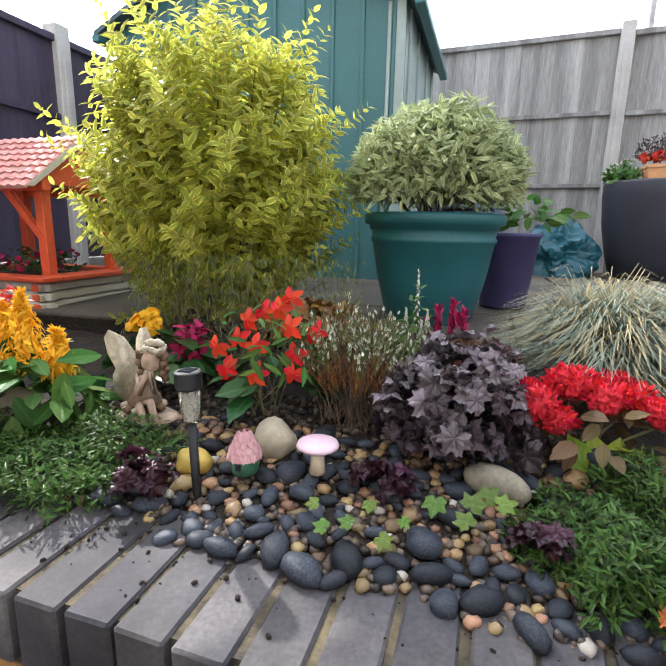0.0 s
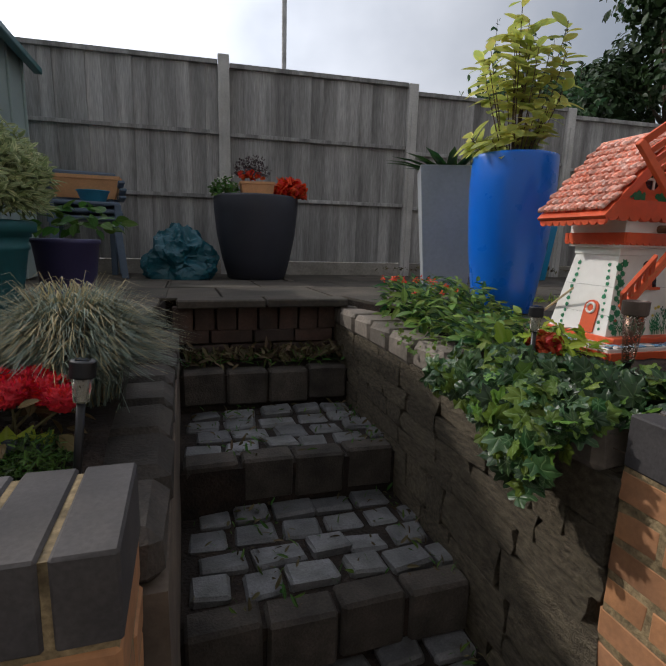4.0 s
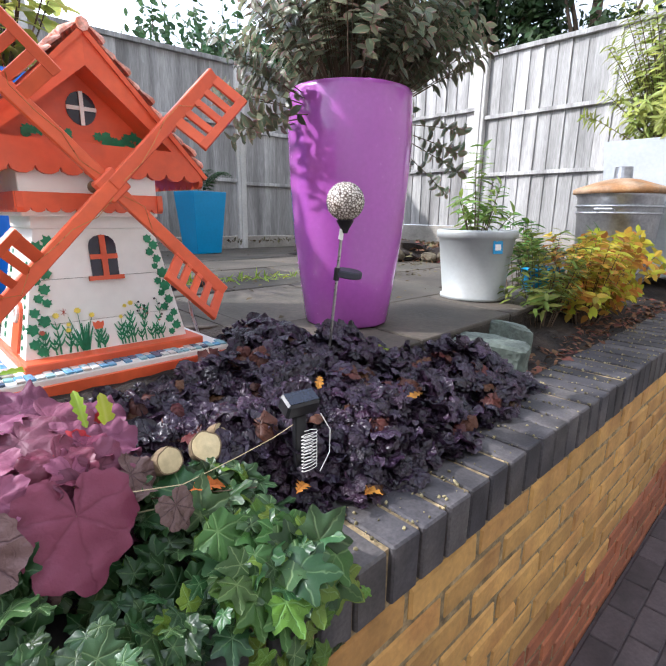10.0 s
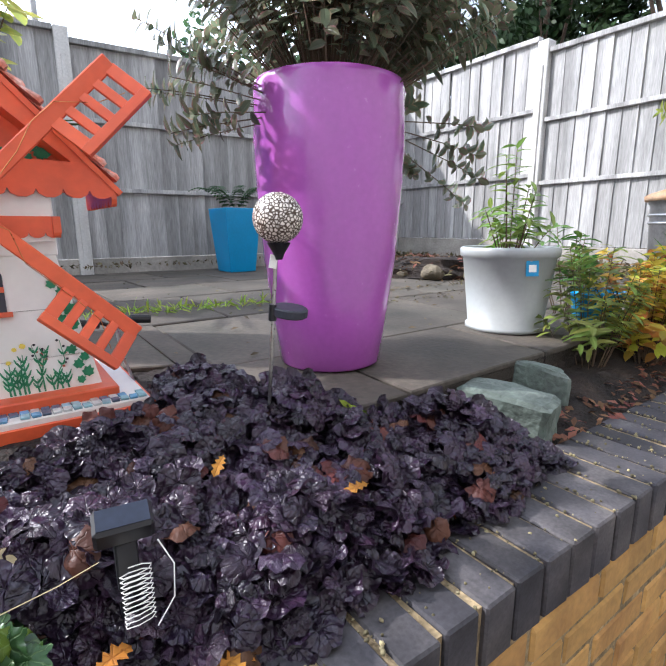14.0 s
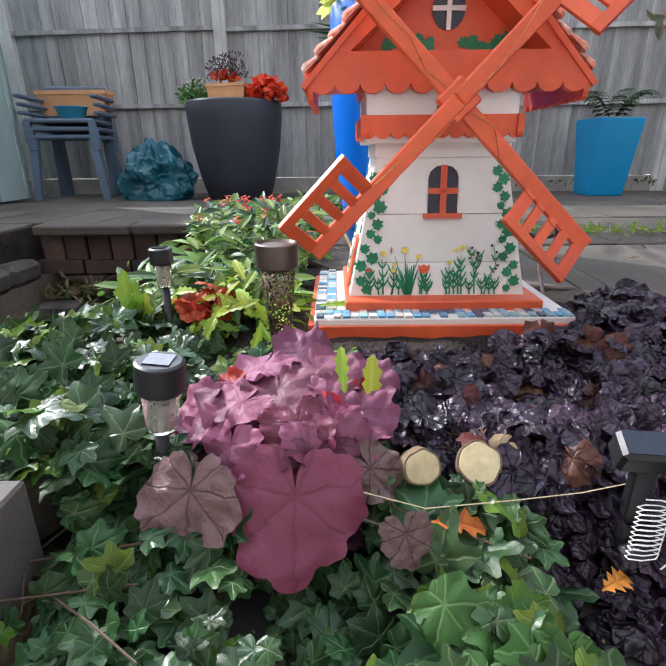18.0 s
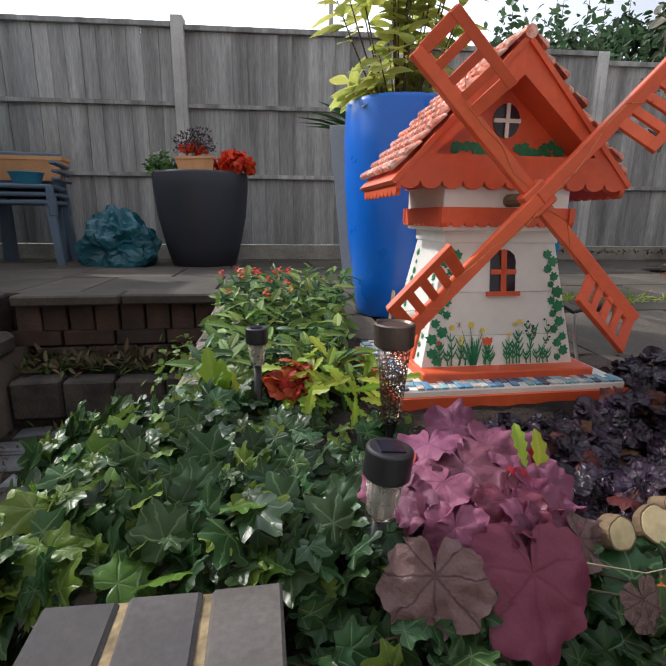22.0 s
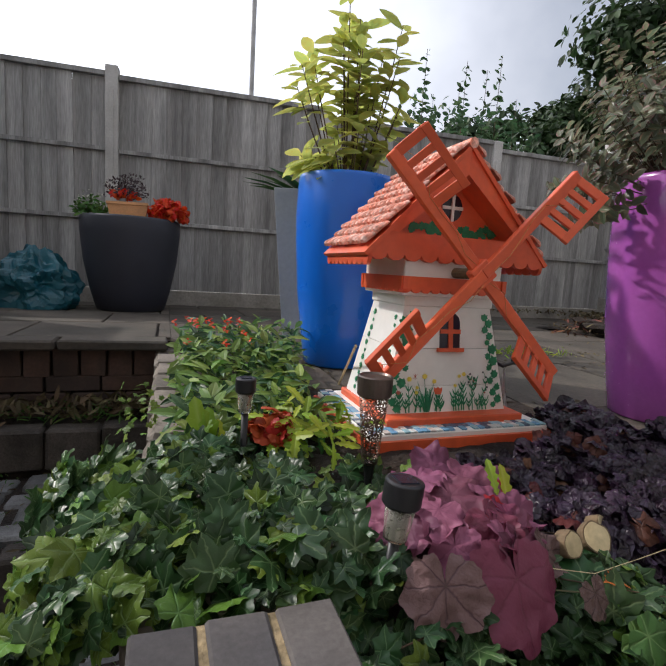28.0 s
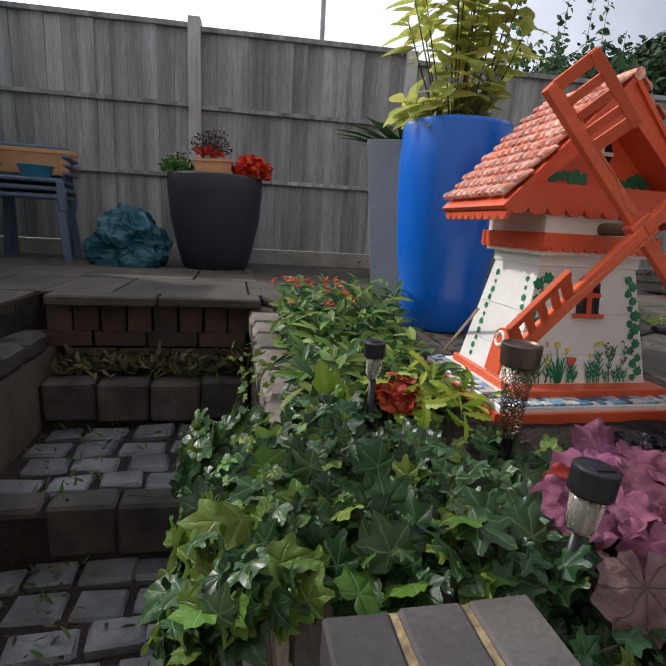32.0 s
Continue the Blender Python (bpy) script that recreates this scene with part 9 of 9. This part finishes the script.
buff_me = worn("brick", 0.215, 0.1025, 0.066, M["buff"], 5, 0.004)
red_me = worn("brick", 0.215, 0.1025, 0.066, M["redbrick"], 5, 0.004)
far = bmesh.new()
for c in range(12):
    z = 0.868 - 0.038 - 0.076 * c
    for i in range(21):
        x = 1.53 + 0.225 * (i + (0.5 if c % 2 else 0)) + 0.1
        if i < 14:
            piece("brick", rb.choice(red_me if c > 7 or (c == 7 and rb.random() < 0.5) else buff_me), wall_core, jit(rb, (x, 0.4135, z), 0.002, 0.4))
        elif x < 5.9:
            box(x - 0.1075, 0.363, z - 0.033, x + 0.1075, 0.46, z + 0.033, bm=far)
    for i in range(15):
        x = 0.13 - 0.225 * (i + (0.5 if c % 2 else 0))
        box(x - 0.1075, 0.363, z - 0.033, x + 0.1075, 0.46, z + 0.033, bm=far)
tagged(part("brickwork", far, M["buff"], wall_core), kind="stuff")

pier_me = worn("brick", 0.215, 0.1025, 0.066, M["orangebrick"], 5, 0.004)
for top, x0, y0, z0 in ((pier_r, 1.309, 0.345, 1.032), (pier_l, 0.244, 0.352, 1.035)):
    for c in range(14):
        z = z0 - 0.040 - 0.076 * c
        for k in (0, 1):
            p = (x0 + 0.100, y0 + 0.0475 + 0.100 * k, z) if c % 2 else (x0 + 0.0475 + 0.105 * k, y0 + 0.0975, z)
            m = jit(rb, p, 0.001, 0.3)
            piece("brick", rb.choice(pier_me), top, (m if c % 2 else m @ pose(0, 0, 0, 0, 0, 90)) @ Matrix.Diagonal((0.93, 0.92, 1, 1)))

# setts of the treads
def rough_block(sx, sy, sz, seed, mat, amp=0.006, bev=0.010):
    b = box(-sx / 2, -sy / 2, -sz, sx / 2, sy / 2, 0, bev)
    for v in b.verts:
        v.co += Vector((noise.noise(v.co * 30 + Vector((seed, 0, 0))), noise.noise(v.co * 30 + Vector((0, seed, 9))), noise.noise(v.co * 30 + Vector((5, 0, seed))))) * amp
    return mesh_of("sett", b, mat)


setts = [rough_block(0.118 + 0.03 * rb.random(), 0.104, 0.06, i * 3.1, M["granite"], 0.011) for i in range(8)]
edges = [rough_block(0.193, 0.10, 0.165, i * 5.3, M["edging"], 0.005) for i in range(4)]
for y0, depth, z, rows in ((0.41, 0.54, 0.30, 4), (0.96, 0.56, 0.46, 4), (1.53, 0.60, 0.637, 4)):
    for k in range(4):
        piece("edging_block", rb.choice(edges), stair, jit(rb, (0.588 + 0.205 * k, y0 + 0.045, z), 0.006, 1.5))
    for r in range(rows):
        x = 0.50 + 0.03 * (r % 2)
        while x < 1.27:
            w = rb.uniform(0.115, 0.165)
            piece("sett", rb.choice(setts), stair, jit(rb, (x + w / 2, y0 + 0.165 + 0.123 * r, z - 0.006), 0.009, 4.0) @ Matrix.Diagonal((w / 0.145, rb.uniform(0.92, 1.08), 1, 1)))
            x += w + 0.012
for k in range(4):
    piece("edging_block", edges[k], stair, jit(rb, (0.588 + 0.205 * k, 2.175, 0.81), 0.006, 1.5))
sold = brick_mesh("brick", 0.098, 0.09, 0.125, M["oldbrick"], 0.004)
redc = brick_mesh("brick", 0.21, 0.09, 0.066, M["oldbrick"], 0.004)
nose = rough_block(0.43, 0.13, 0.045, 4.4, M["slab"], 0.004, 0.008)
for i in range(2):
    piece("slab_nosing", nose, patio, jit(rb, (0.69 + 0.44 * i, 2.338, 1.139), 0.002, 0.5))
for i in range(9):
    piece("brick", sold, patio, jit(rb, (0.50 + 0.108 * i, 2.405, 1.03), 0.002, 1.0))
for i in range(4):
    for c in range(3):
        piece("brick", redc, patio, jit(rb, (0.52 + 0.22 * i + 0.1 * (c % 2), 2.40, 0.935 - 0.076 * c), 0.002, 0.8))

# walling stones of the stair's east side
stones = []
for i in range(7):
    b = box(-0.5, -0.5, -0.5, 0.5, 0.5, 0.5)
    bmesh.ops.subdivide_edges(b, edges=b.edges[:], cuts=1, use_grid_fill=True)
    for v in b.verts:
        v.co += Vector((noise.noise(v.co * 2.1 + Vector((i * 7, 0, 0))), 0.5 * noise.noise(v.co * 2.3 + Vector((0, i * 7, 0))), 0.5 * noise.noise(v.co * 2.3 + Vector((0, 3, i * 7))))) * 0.27
        v.co *= 1 - 0.07 * (abs(v.co.y) > 0.45 and abs(v.co.z) > 0.45)
    stones.append(mesh_of("stone", b, M["walling"]))
z = 0.20
while z < 0.98:
    h = rb.choice((0.07, 0.10, 0.13))
    h = min(h, 0.995 - z)
    y = 0.585 + rb.uniform(-0.05, 0)
    while y < 2.4:
        w = rb.uniform(0.10, 0.32)
        piece("stone", rb.choice(stones), stonewall, pose(1.345, y + w / 2, z + h / 2, rb.uniform(-4, 4), 0, rb.choice((0, 180))) @ Matrix.Diagonal((0.080, w + 0.004, h + 0.004, 1)))
        y += w + 0.006
    z += h + 0.006
cap = rough_block(0.185, 0.205, 0.10, 2.2, stuff_mat("coping_concrete", (0.20, 0.17, 0.14), 0.9, 0.3, 6, 60, 0.7, 0.006, rand=0.08, tint=(0.10, 0.09, 0.075), tint_amount=0.7), 0.010, 0.018)
for i in range(9):
    piece("coping_block", cap, stonewall, jit(rb, (1.385, 0.685 + 0.212 * i, 1.092), 0.004, 1.2))
capd = rough_block(0.185, 0.205, 0.10, 6.2, M["edging"], 0.010, 0.026)
for i in range(8):
    piece("coping_block", capd, leftstair, jit(rb, (0.385, 0.690 + 0.214 * i, 1.0), 0.005, 1.5))

# slabs of the patio
def slab_piece(poly, rng):
    b = bmesh.new()
    cx, cy = sum(p[0] for p in poly) / len(poly), sum(p[1] for p in poly) / len(poly)
    lift = rng.uniform(-0.003, 0.003)
    tip = rng.uniform(-0.004, 0.004)
    ring = lambda k, dz: [b.verts.new((x - cx + (cx - x) * k, y - cy + (cy - y) * k, patio_z(y) - patio_z(cy) + dz + tip * (x - cx))) for x, y in poly]
    a, c, d = ring(0, -0.05), ring(0, -0.004), ring(0.018, 0.0)
    n = len(poly)
    for lo, hi in ((a, c), (c, d)):
        for i in range(n):
            b.faces.new((lo[i], lo[(i + 1) % n], hi[(i + 1) % n], hi[i]))
    b.faces.new(d)
    ob = part("slab", b, M["slab"], patio)
    ob.matrix_basis = pose(cx, cy, patio_z(cy) + lift)


for reg in REGIONS:
    xs, ys = [p[0] for p in reg], [p[1] for p in reg]
    j, y = 0, 0.62
    while y < max(ys):
        x = -2.6 + (0.3 if j % 2 else 0)
        while x < max(xs):
            cell = [(x + 0.006, y + 0.006), (x + 0.594, y + 0.006), (x + 0.594, y + 0.594), (x + 0.006, y + 0.594)]
            q = clip(cell, reg)
            if len(q) > 2:
                area = 0.5 * abs(sum(a[0] * b_[1] - a[1] * b_[0] for a, b_ in zip(q, q[1:] + q[:1])))
                if area > 0.008:
                    slab_piece(q, rb)
            x += 0.6
        y += 0.6
        j += 1

# block pavers of the yard
pav = brick_mesh("paver", 0.196, 0.096, 0.05, M["paver"], 0.004)
k = 0
for j in range(9):
    for i in range(17):
        piece("paver", pav, paving, jit(rb, (2.0 + 0.2 * i + 0.1 * (j % 2), 0.30 - 0.1 * j, -0.022), 0.001, 0.4))
